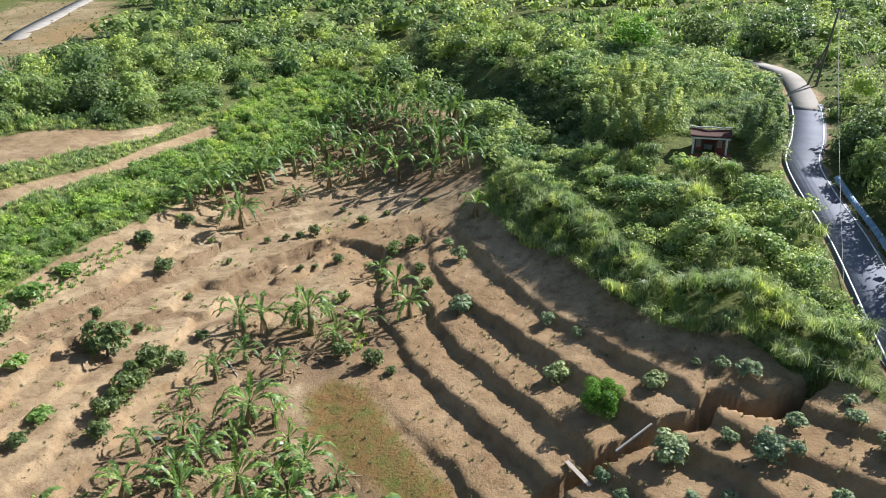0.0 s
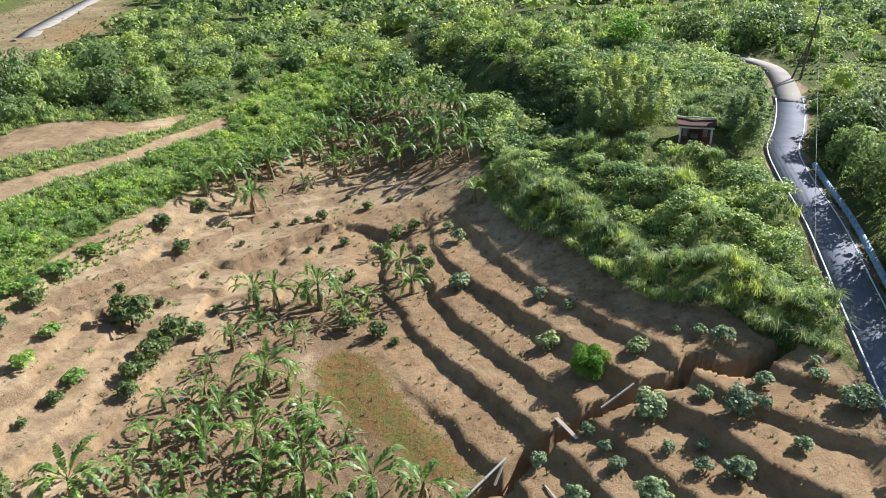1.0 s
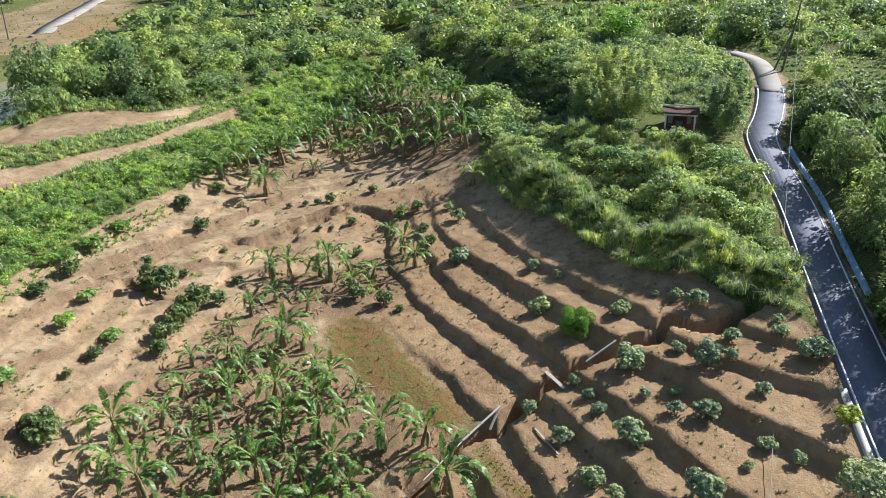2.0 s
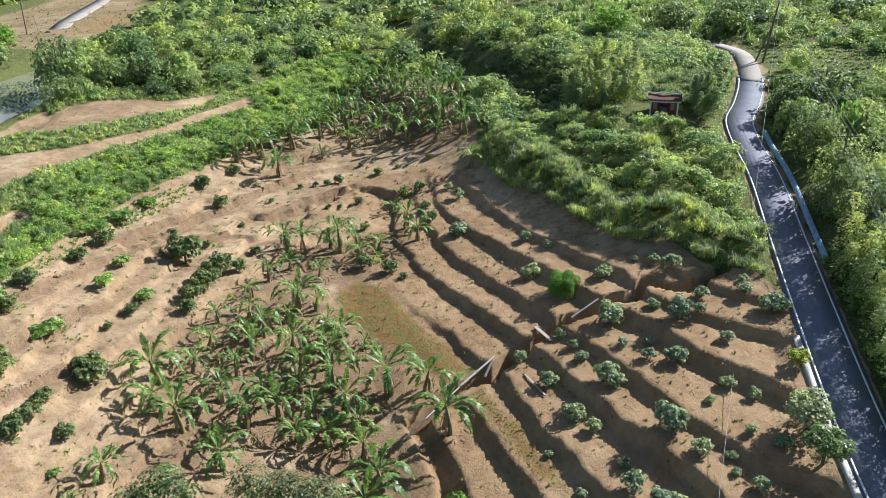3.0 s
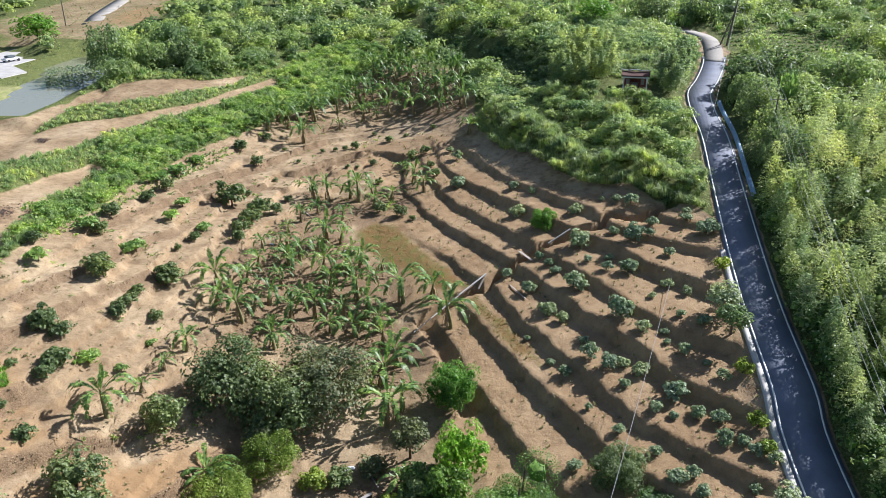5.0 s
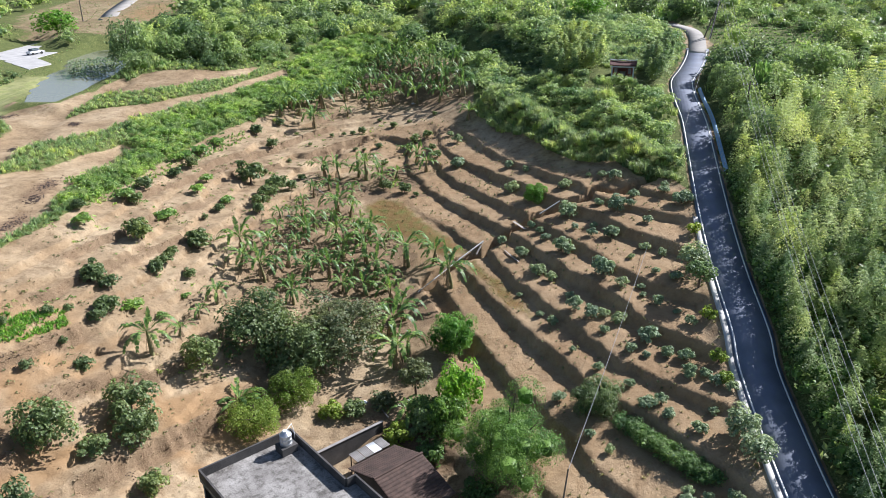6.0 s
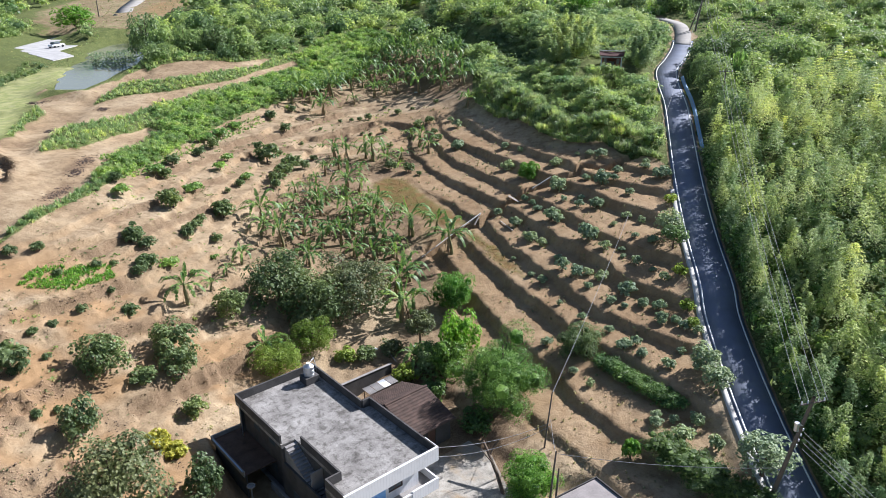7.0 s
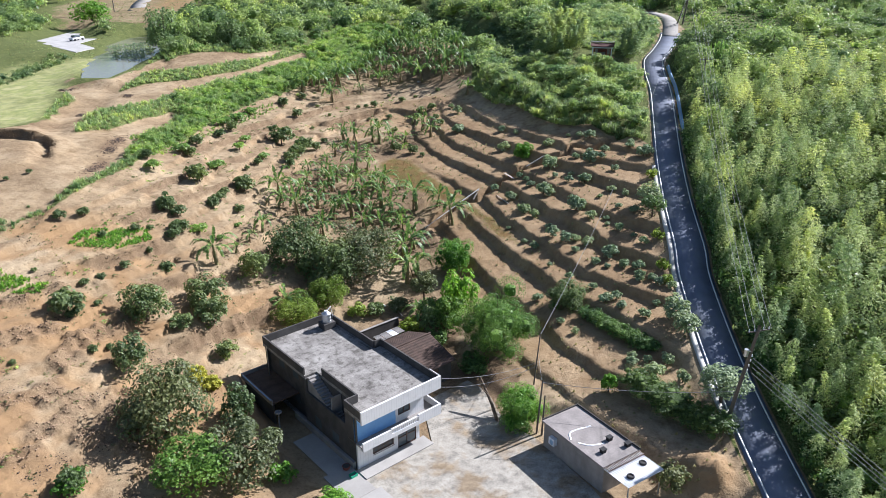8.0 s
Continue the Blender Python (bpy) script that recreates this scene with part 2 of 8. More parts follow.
_joint = ramp(_nt, _wave.outputs["Fac"], [(0.0, (0.70, 0.70, 0.70)), (0.10, (0.80, 0.80, 0.80)), (1.0, (0.80, 0.80, 0.80))])
_nt.links.new(mix(_nt, 0.5, _joint, ramp(_nt, noise_node(_nt, 1.3, 7.0, 0.7), [(0.3, (0.72, 0.71, 0.69)), (0.5, (1, 1, 1))]), "MULTIPLY"), _p.inputs["Base Color"])
_p.inputs["Roughness"].default_value = 0.5
bump(_nt, _p, _joint, 0.3, 0.01)
BLUE_WALL = plain("sky_blue_render", (0.25, 0.50, 0.85), 0.6, vary=0.08, scale=2.0)
BROWN_FRAME = plain("brown_metal_frame", (0.10, 0.055, 0.04), 0.5)
GREY_WALL = plain("bare_grey_render", (0.28, 0.265, 0.25), 0.9, vary=0.3, scale=0.9)
TILE = plain("old_clay_tile", (0.085, 0.055, 0.043), 0.9, vary=0.6, scale=1.5, grain=9)
BRICK = plain("red_brick", (0.27, 0.08, 0.055), 0.85, vary=0.3, scale=4)
METAL = plain("dull_steel", (0.62, 0.64, 0.66), 0.35, 0.85, vary=0.12, scale=3)
TIN = plain("white_tin_sheet", (0.78, 0.80, 0.82), 0.45, vary=0.1, scale=1.5)
RUBBER = plain("black_rubber", (0.02, 0.02, 0.022), 0.8)
BLUE_SHEET = plain("blue_barrier_sheet", (0.27, 0.43, 0.62), 0.5, vary=0.12, scale=1.5)
POLE = plain("weathered_pole", (0.14, 0.12, 0.10), 0.9, vary=0.3, scale=3)
CABLE = plain("cable", (0.27, 0.275, 0.28), 0.6, vary=0.05)
PLANK = plain("bleached_plank", (0.36, 0.32, 0.275), 0.85, vary=0.25, scale=3)
WHITE_PLASTIC = plain("white_plastic", (0.75, 0.77, 0.80), 0.4, vary=0.08)
GREEN_PLASTIC = plain("green_plastic", (0.03, 0.42, 0.24), 0.4, vary=0.08)
GLASS, _nt, _p = nodes_of("window_glass")
_p.inputs["Base Color"].default_value = (0.10, 0.12, 0.13, 1)
_p.inputs["Roughness"].default_value = 0.08
WATER, _nt, _p = nodes_of("pond_water")
_p.inputs["Base Color"].default_value = (0.24, 0.245, 0.19, 1)
_p.inputs["Roughness"].default_value = 0.12
bump(_nt, _p, noise_node(_nt, 1.5, 3.0), 0.12, 0.03)

# ---- lie of the land ----
HEIGHTS = [
    (8.5, 7.7, 6.7, 4.7, 1.9, 0.6, -4.0, -4.1, -0.9, 2.3, 5.1),
    (13.0, 12.4, 11.3, 7.6, 0.8, 1.1, -2.6, 0.0, 4.1, 7.2, 10.0),
    (17.2, 17.6, 17.6, 13.7, -1.7, -2.1, 3.7, 8.1, 9.8, 12.2, 14.9),
    (19.6, 20.7, 20.7, 17.8, 7.0, 2.7, 11.5, 14.0, 14.8, 17.7, 20.4),
    (19.2, 19.7, 18.6, 15.4, 9.9, 9.2, 18.2, 19.5, 20.3, 22.9, 25.3),
    (19.4, 21.1, 22.4, 20.2, 12.0, 14.2, 23.8, 23.4, 24.3, 26.7, 28.9),
    (20.5, 23.3, 25.6, 23.4, 17.3, 21.2, 28.6, 29.0, 29.3, 30.3, 31.9),
    (21.4, 24.5, 26.9, 26.2, 24.3, 27.3, 31.3, 32.2, 32.4, 33.1, 34.6),
    (22.7, 25.9, 28.5, 29.3, 29.6, 31.9, 34.2, 35.0, 35.4, 36.1, 37.4),
]
LAND = np.array(HEIGHTS)


def weights(u):
    u = np.abs(u)
    return np.where(u < 1, 2 / 3 - u * u + u ** 3 / 2, np.where(u < 2, (2 - u) ** 3 / 6, 0.0))


def rolling(x, y):
    """The smooth hill under everything: a cubic surface on a 20 by 30 m net."""
    far = 0.06 * np.maximum(y - 150, 0)
    u, v = (np.clip(x, -80, 80) + 100) / 20, (np.clip(y, -30, 150) + 60) / 30
    wx, wy = weights(u[:, None] - np.arange(11)), weights(v[:, None] - np.arange(9))
    return np.einsum("nj,ji,ni->n", wy, LAND, wx) + far


def wave(x, y, size, seed=0.0):
    """Soft irregular undulation between about -1 and 1."""
    a, b = x / size + seed, y / size - 1.7 * seed
    return (np.sin(a * 2.1 + 1.3 * np.sin(b * 1.7)) + np.sin(b * 2.6 + 1.1 * np.sin(a * 1.9 + 2)) + 0.6 * np.sin(a * 4.7 - b * 3.9 + 1.2 * np.sin(a * 3.1 + b))) / 2.6


def to_polygon(x, y, poly):
    """Distance to a polygon's outline, negative inside."""
    best, inside = np.full(x.shape, 1e9), np.zeros(x.shape, bool)
    for (ax, ay), (bx, by) in zip(poly, poly[1:] + poly[:1]):
        dx, dy = bx - ax, by - ay
        k = np.clip(((x - ax) * dx + (y - ay) * dy) / (dx * dx + dy * dy), 0, 1)
        best = np.minimum(best, np.hypot(x - ax - k * dx, y - ay - k * dy))
        if dy:
            inside ^= ((ay > y) != (by > y)) & (x < (y - ay) * dx / dy + ax)
    return np.where(inside, -best, best)


def to_line(x, y, pts):
    """Distance to a polyline, and how far along it (in points) the nearest place lies."""
    best, along = np.full(x.shape, 1e9), np.zeros(x.shape)
    for i, ((ax, ay), (bx, by)) in enumerate(zip(pts, pts[1:])):
        dx, dy = bx - ax, by - ay
        k = np.clip(((x - ax) * dx + (y - ay) * dy) / (dx * dx + dy * dy), 0, 1)
        d = np.hypot(x - ax - k * dx, y - ay - k * dy)
        along = np.where(d < best, i + k, along)
        best = np.minimum(best, d)
    return best, along


def smooth(v, lo, hi):
    t = np.clip((v - lo) / (hi - lo), 0, 1)
    return t * t * (3 - 2 * t)


def spline(pts, steps):
    out = []
    p = [np.array(q, float) for q in pts]
    p = [2 * p[0] - p[1]] + p + [2 * p[-1] - p[-2]]
    for i in range(1, len(p) - 2):
        for s in range(steps):
            t = s / steps
            out.append(0.5 * (2 * p[i] + (p[i + 1] - p[i - 1]) * t + (2 * p[i - 1] - 5 * p[i] + 4 * p[i + 1] - p[i + 2]) * t * t + (3 * p[i] - p[i - 1] - 3 * p[i + 1] + p[i + 2]) * t ** 3))
    return out + [p[-2]]


ROAD = spline([(36, -95), (31.5, -50), (30.0, -32), (29.6, -20), (29.5, -4), (30.5, 10.5), (31.1, 16), (32.4, 27), (34.2, 39), (37.4, 55), (39.7, 67), (41.0, 77), (42.7, 85), (45.8, 91), (49.1, 98.5), (51.3, 105), (53, 112), (53.2, 118), (50.5, 124.5)], 5)
ROAD_XY = [(float(a), float(b)) for a, b in ROAD]
_rx, _ry = np.array(ROAD).T
_rz = rolling(_rx, _ry)
ROAD_Z = np.convolve(np.pad(_rz, 6, mode="edge"), np.ones(13) / 13, "valid")

ORCHARD = [(-25, 103), (-30, 98), (-33.6, 85.8), (-37.5, 78), (-40, 70), (-42, 60), (-43.5, 45), (-45.5, 30), (-48.5, 14), (-55, 0), (-62, -20), (-70, -70), (30, -70), (27.5, -30), (26.7, -12), (27, -3), (27.9, 10), (30, 27), (32.6, 43),
           (31.5, 47.2), (27, 49.5), (24.6, 54.8), (19.8, 57), (16.4, 62.4), (13.4, 71.2), (8.3, 78.6), (5, 90.4), (5.6, 100), (1.5, 120), (-10, 130), (-18, 126)]
TERRACED = [(-2, 91), (4, 82), (10, 66), (16, 58), (22, 53), (29, 47), (33, 43), (31, 27), (28, 11), (27, -3.5), (27, -22), (20, -20), (17, -14), (12, -8), (6.0, 0), (2.0, 10), (-2.0, 23), (-5, 36), (-10, 52), (-12, 66), (-13, 76), (-18, 83), (-18, 90)]
SLOPE = [(-12, 92), (-24, 100), (-34, 84), (-42, 60), (-45, 30), (-50, 10), (-58, -20), (-60, -60), (-30, -60), (-24, -16), (-21, -2), (-22, 12), (-19, 30), (-15, 58), (-11, 76)]
YARD = [(-21.5, -3), (-14, 6), (-7, 8.5), (1, 6), (4, -2), (8.2, -7.5), (12.2, -8.0), (18.6, -16), (21, -45), (-9, -45), (-10.5, -19), (-14.5, -14)]
BENCHES = [  # bare benches above the orchard on the hill's shoulder
    [(-66.9, 85.9), (-61.1, 99.4), (-46.0, 107.2), (-40.6, 113.4), (-42.0, 104.8), (-51.3, 93.4), (-57.2, 86.8), (-63.3, 85.0)],
    [(-60.7, 76.8), (-53.4, 81.9), (-44.7, 93.0), (-36.2, 114.0), (-33.5, 112.5), (-37.8, 102.2), (-48.0, 83.8), (-53.0, 73.6), (-54.9, 67.9), (-58.1, 61.7), (-61.3, 56.1), (-60.9, 44.1), (-64.1, 46.0), (-68.8, 56.4), (-69.9, 66.6), (-66, 70)],
    [(-59.3, 40.6), (-55.0, 46.9), (-51.0, 61.8), (-48.1, 60.7), (-47.1, 53.2), (-46.9, 37.5), (-47.9, 24.8), (-49.6, 18.8), (-49.0, 8.2), (-54, -8), (-64, -10), (-62, 14), (-56.5, 24.3), (-61.8, 38.7), (-66, 45), (-63, 46)],
    [(-82.5, 95.2), (-78.0, 82.3), (-73.9, 74.4), (-67.5, 77.4), (-67.2, 85.5), (-64.8, 97.4), (-61.9, 94.7), (-64.7, 74.6), (-62.5, 53.4), (-64.1, 46.0), (-67.4, 50.6), (-68.6, 63.3), (-74.0, 69.8)],
]
MEADOW = [(-97, 74), (-94.0, 97.8), (-83.9, 107.4), (-79.6, 100.2), (-77.5, 82), (-74.2, 67.5), (-67, 47), (-71, 39.6), (-95, 40)]
LOWFIELD = [(-80, 39.5), (-70, 40), (-67, 43.5), (-66.2, 52), (-63, 53), (-58, 40), (-52, 26), (-52, 14), (-66, 10), (-80, 10)]
POND = [(-74.8, 78.0), (-79.3, 90.8), (-90.8, 129.3), (-91.6, 145.2), (-88.0, 150.4), (-74.0, 122.1), (-71.0, 109.1), (-69.6, 90.5), (-68.7, 77.8)]
PAD_SITE = [(-111.1, 131.2), (-113.0, 142.5), (-116.3, 162.7), (-112.7, 159.5), (-100.8, 138.1), (-97.1, 137.9), (-97.3, 127.1), (-89.2, 118.0), (-90.1, 110.0), (-100.8, 120.6)]
POND_Z = 20.9
UPPER_SCRUB = [(-25, 104), (-33.5, 109), (-36, 116), (-31, 138), (-24.6, 147), (-16, 143), (-14, 132), (-18.6, 126), (-20, 115), (-23, 107)]
SCRUB = [(-25, 104), (-30, 99), (-34, 86), (-38, 78), (-40.5, 70), (-42.5, 60), (-43.5, 45), (-45, 34), (-47.5, 33), (-49, 48), (-47, 58), (-50, 64), (-52.5, 69), (-44.5, 83), (-33.5, 109), (-36, 116), (-31, 138), (-24.6, 147), (-16, 143), (-14, 132), (-18.6, 126), (-20, 115), (-23, 107)]
RAVINE = [(-14, 176), (-8.2, 163.7), (-2.8, 145.8), (2.6, 131.3), (9.5, 125.0), (14.5, 113.9), (17.0, 103), (18.0, 99)]
CLEARING = [(-130, 168), (-112, 150), (-82, 150), (-80, 170), (-88, 215), (-105, 262), (-140, 262)]
RED_PATCH = [(-97, 178), (-86, 176), (-88, 190), (-92, 210), (-100, 206), (-100, 190)]
FIELD = [(57, 121), (72, 117), (80, 108), (66, 99), (56, 107)]
REDDISH = [(-13.0, 55.9), (-10.0, 59.0), (-5.9, 56.3), (-3.2, 50.6), (0.6, 45.4), (3.2, 41.2), (0.0, 40.5), (-3.5, 44.2), (-7.5, 47.3), (-11.4, 51.4)]
OLIVE = ([(4.3, 36.1), (6.6, 33.9), (8.3, 30.1), (10.2, 26.6), (9.8, 25.4), (7.7, 27.7), (5.3, 32.0)], [(2.1, 38.5), (3.9, 39.1), (5.5, 35.5), (6.2, 33.3), (4.3, 34.7)])
# crests of the terrace ledges, lowest first, each from its far end to its near end
CRESTS = [
    [(8.6, 2.4), (11.2, -2.0), (13.5, -5.9), (16.2, -9.8), (19.0, -12.7), (20.1, -14.2)],
    [(1.0, 29.4), (2.8, 25.2), (4.2, 22.4), (5.5, 19.7), (6.8, 16.3), (9.3, 12.0), (11.5, 7.9), (13.6, 2.9), (16.6, -1.8), (19.1, -4.6)],
    [(2.1, 37.9), (4.0, 34.2), (6.0, 29.6), (8.0, 25.7), (9.8, 22.0), (12.4, 17.1), (14.0, 14.2), (16.8, 10.2), (19.3, 7.2), (21.7, 3.8)],
    [(-4.7, 55.5), (-2.9, 52.1), (-0.8, 49.8), (0.9, 48.0), (2.1, 45.4), (3.7, 43.1), (6.4, 38.9), (8.5, 33.0), (10.4, 29.3), (12.5, 25.3), (15.0, 21.0), (16.7, 17.4), (18.2, 14.8), (21.6, 11.0), (23.8, 9.1)],
    [(-12.9, 85.3), (-9.9, 84.4), (-6.9, 82.2), (-6.3, 77.2), (-6.4, 71.0), (-5.5, 67.2), (-3.9, 64.0), (-2.6, 60.6), (-0.9, 57.9), (1.6, 54.5), (3.6, 51.3), (6.1, 47.7), (9.2, 42.4), (12.4, 36.2), (15.8, 30.3), (17.8, 27.5), (20.2, 23.2), (21.8, 19.7), (24.4, 16.9), (26.5, 15.0)],
    [(-4.3, 82.9), (-3.4, 77.7), (-2.6, 73.0), (-1.4, 69.1), (0.9, 63.2), (3.1, 59.1), (6.8, 53.2), (9.5, 49.1), (12.2, 44.0), (13.7, 41.8), (17.5, 35.3), (20.2, 30.2), (22.3, 27.3), (25.2, 24.0), (26.7, 23.1)],
    [(-2.4, 85.8), (-1.4, 81.0), (-0.7, 76.7), (0.4, 73.5), (3.7, 66.6), (5.5, 63.6), (7.6, 60.4), (10.1, 56.4), (14.2, 50.0), (17.3, 45.1), (19.7, 42.0), (21.9, 38.8), (24.2, 35.5), (28.2, 31.7)],
    [(1.1, 85.6), (2.8, 80.9), (4.7, 76.5), (6.1, 72.3), (8.8, 66.5), (10.4, 62.9), (13.8, 57.7), (15.8, 54.5), (18.9, 50.2), (20.7, 45.9), (23.1, 42.7), (25.5, 40.6), (28.5, 38.8)],
]
# eroded banks on the sandy slope, each from its near end to its far end, with its height
SCARPS = [
    (1.0, [(-24.8, 70.7), (-22.4, 75.1), (-19.8, 79.0), (-16.7, 83.2), (-13.6, 85.0)]),
    (0.6, [(-31.0, 71.6), (-29.0, 75.5), (-26.8, 79.6), (-23.4, 86.1), (-20.5, 90.5)]),
    (0.5, [(-38.0, 55.7), (-36.5, 60.4), (-34.6, 65.0), (-30.6, 70.5), (-28.1, 74.5)]),
    (0.45, [(-33.6, 56.1), (-31.6, 61.5), (-27.4, 66.0), (-23.6, 67.0)]),
    (0.8, [(-41.3, 3.2), (-39.5, 6.4), (-37.1, 9.9), (-34.7, 14.8)]),
    (0.5, [(-42.0, 12.3), (-39.2, 18.8), (-37.1, 23.7), (-34.5, 30.4), (-31.3, 37.4)]),
    (0.5, [(-42.7, 35.6), (-39.4, 46.3), (-35.2, 58.9), (-30.5, 73.0)]),
    (0.8, [(-35.6, 2.0), (-33.5, 6.3), (-28.8, 10.9), (-25.7, 15.2)]),
    (0.45, [(-42.2, 20.1), (-40.6, 26.2), (-38.0, 32.4), (-35.4, 41.1), (-31.9, 49.5)]),
    (1.3, [(-78.0, 37.6), (-70.0, 37.2), (-64.0, 36.6), (-60.5, 36.0), (-58.0, 33.5), (-55.5, 27.0)]),
    (1.3, [(-31.0, -5.0), (-27.2, 1.0), (-23.6, 6.4), (-20.8, 11.5), (-18.4, 14.6)]),
]
WINDROWS = [
    [(-40.5, -18.2), (-39.3, -17.5), (-37.8, -16.2), (-36.4, -14.1)],
    [(-35.4, -19.4), (-34.4, -17.5), (-33.9, -14.1)],
    [(-37.6, -24.4), (-36.6, -23.4), (-34.9, -21.5)],
    [(-42.8, -10.2), (-41.2, -8.7), (-39.7, -6.8)],
    [(-37.1, -6.3), (-34.7, -3.1)],
    [(-37.4, -11.0), (-37.1, -7.5)],
    [(-32.2, -18.3), (-28.3, -17.4)],
    [(-31.3, -15.8), (-31.0, -12.0)],
    [(-44.5, -4.5), (-42.0, -1.0)],
]
GULLY = [(28.5, 48.3), (25.2, 46), (22.9, 46.4), (20.8, 48), (19, 46.2), (15.5, 46.1), (12.9, 45.2), (10.4, 44.2), (7.3, 43.0), (4.7, 40.8), (1, 39.3), (-2.6, 36)]
DITCH = [(-2.6, 36), (0.2, 30), (2.2, 22)]


def beside(x, y, pts):
    """Signed distance to a polyline, plus on its left, and how far along it the nearest place lies."""
    best, along, side = np.full(x.shape, 1e9), np.zeros(x.shape), np.ones(x.shape)
    for i, ((ax, ay), (bx, by)) in enumerate(zip(pts, pts[1:])):
        dx, dy = bx - ax, by - ay
        k = np.clip(((x - ax) * dx + (y - ay) * dy) / (dx * dx + dy * dy), 0, 1)
        d = np.hypot(x - ax - k * dx, y - ay - k * dy)
        nearer = d < best - 1e-6
        side = np.where(nearer, np.where(dx * (y - ay) - dy * (x - ax) >= 0, 1.0, -1.0), side)
        along = np.where(nearer, i + k, along)
        best = np.where(nearer, d, best)
    return best * side, along


def longer(pts, by=30.0):
    """The polyline, carried on straight beyond both ends."""
    def on(a, b):
        n = math.hypot(a[0] - b[0], a[1] - b[1])
        return a[0] + (a[0] - b[0]) / n * by, a[1] + (a[1] - b[1]) / n * by
    return [on(pts[0], pts[1]), *pts, on(pts[-1], pts[-2])]


CREST_LINES = [longer(p) for p in CRESTS]


def stepped(x, y):
    """What the ledges add to the smooth hill: level treads with a steep crumbling bank below each crest."""
    e = 1.5
    grad = np.hypot(rolling(x + e, y) - rolling(x - e, y), rolling(x, y + e) - rolling(x, y - e)) / (2 * e)
    wig = 0.28 * wave(x, y, 2.4, 0.3) + 0.14 * wave(x, y, 0.9, 2.0)
    near = [beside(x, y, p) for p in CREST_LINES]
    S = np.stack([n[0] + wig for n in near])
    fade = [smooth(n[1], 0.82, 1.25) for n in near] + [np.ones(x.shape)]
    S = np.minimum.accumulate(np.concatenate([S[:1] + 4.2, S, np.minimum(S[-1:], 99) - 4.6]), 0)
    dz = np.zeros(x.shape)
    for i in range(len(S) - 1):
        lo, hi = np.maximum(S[i], 0.001), np.maximum(-S[i + 1], 0.0)
        here = (S[i] > 0) & (S[i + 1] <= 0)
        f = lo / (lo + hi)
        g = 0.33 * f + 0.67 * (1 - smooth(hi, 0.06, 0.72))
        dz = np.where(here, fade[i] * np.clip(grad * (lo + hi), 0, 2.1) * (g - f), dz)
    return dz + 0.42 * np.clip(grad * 3.7, 0, 1.6)


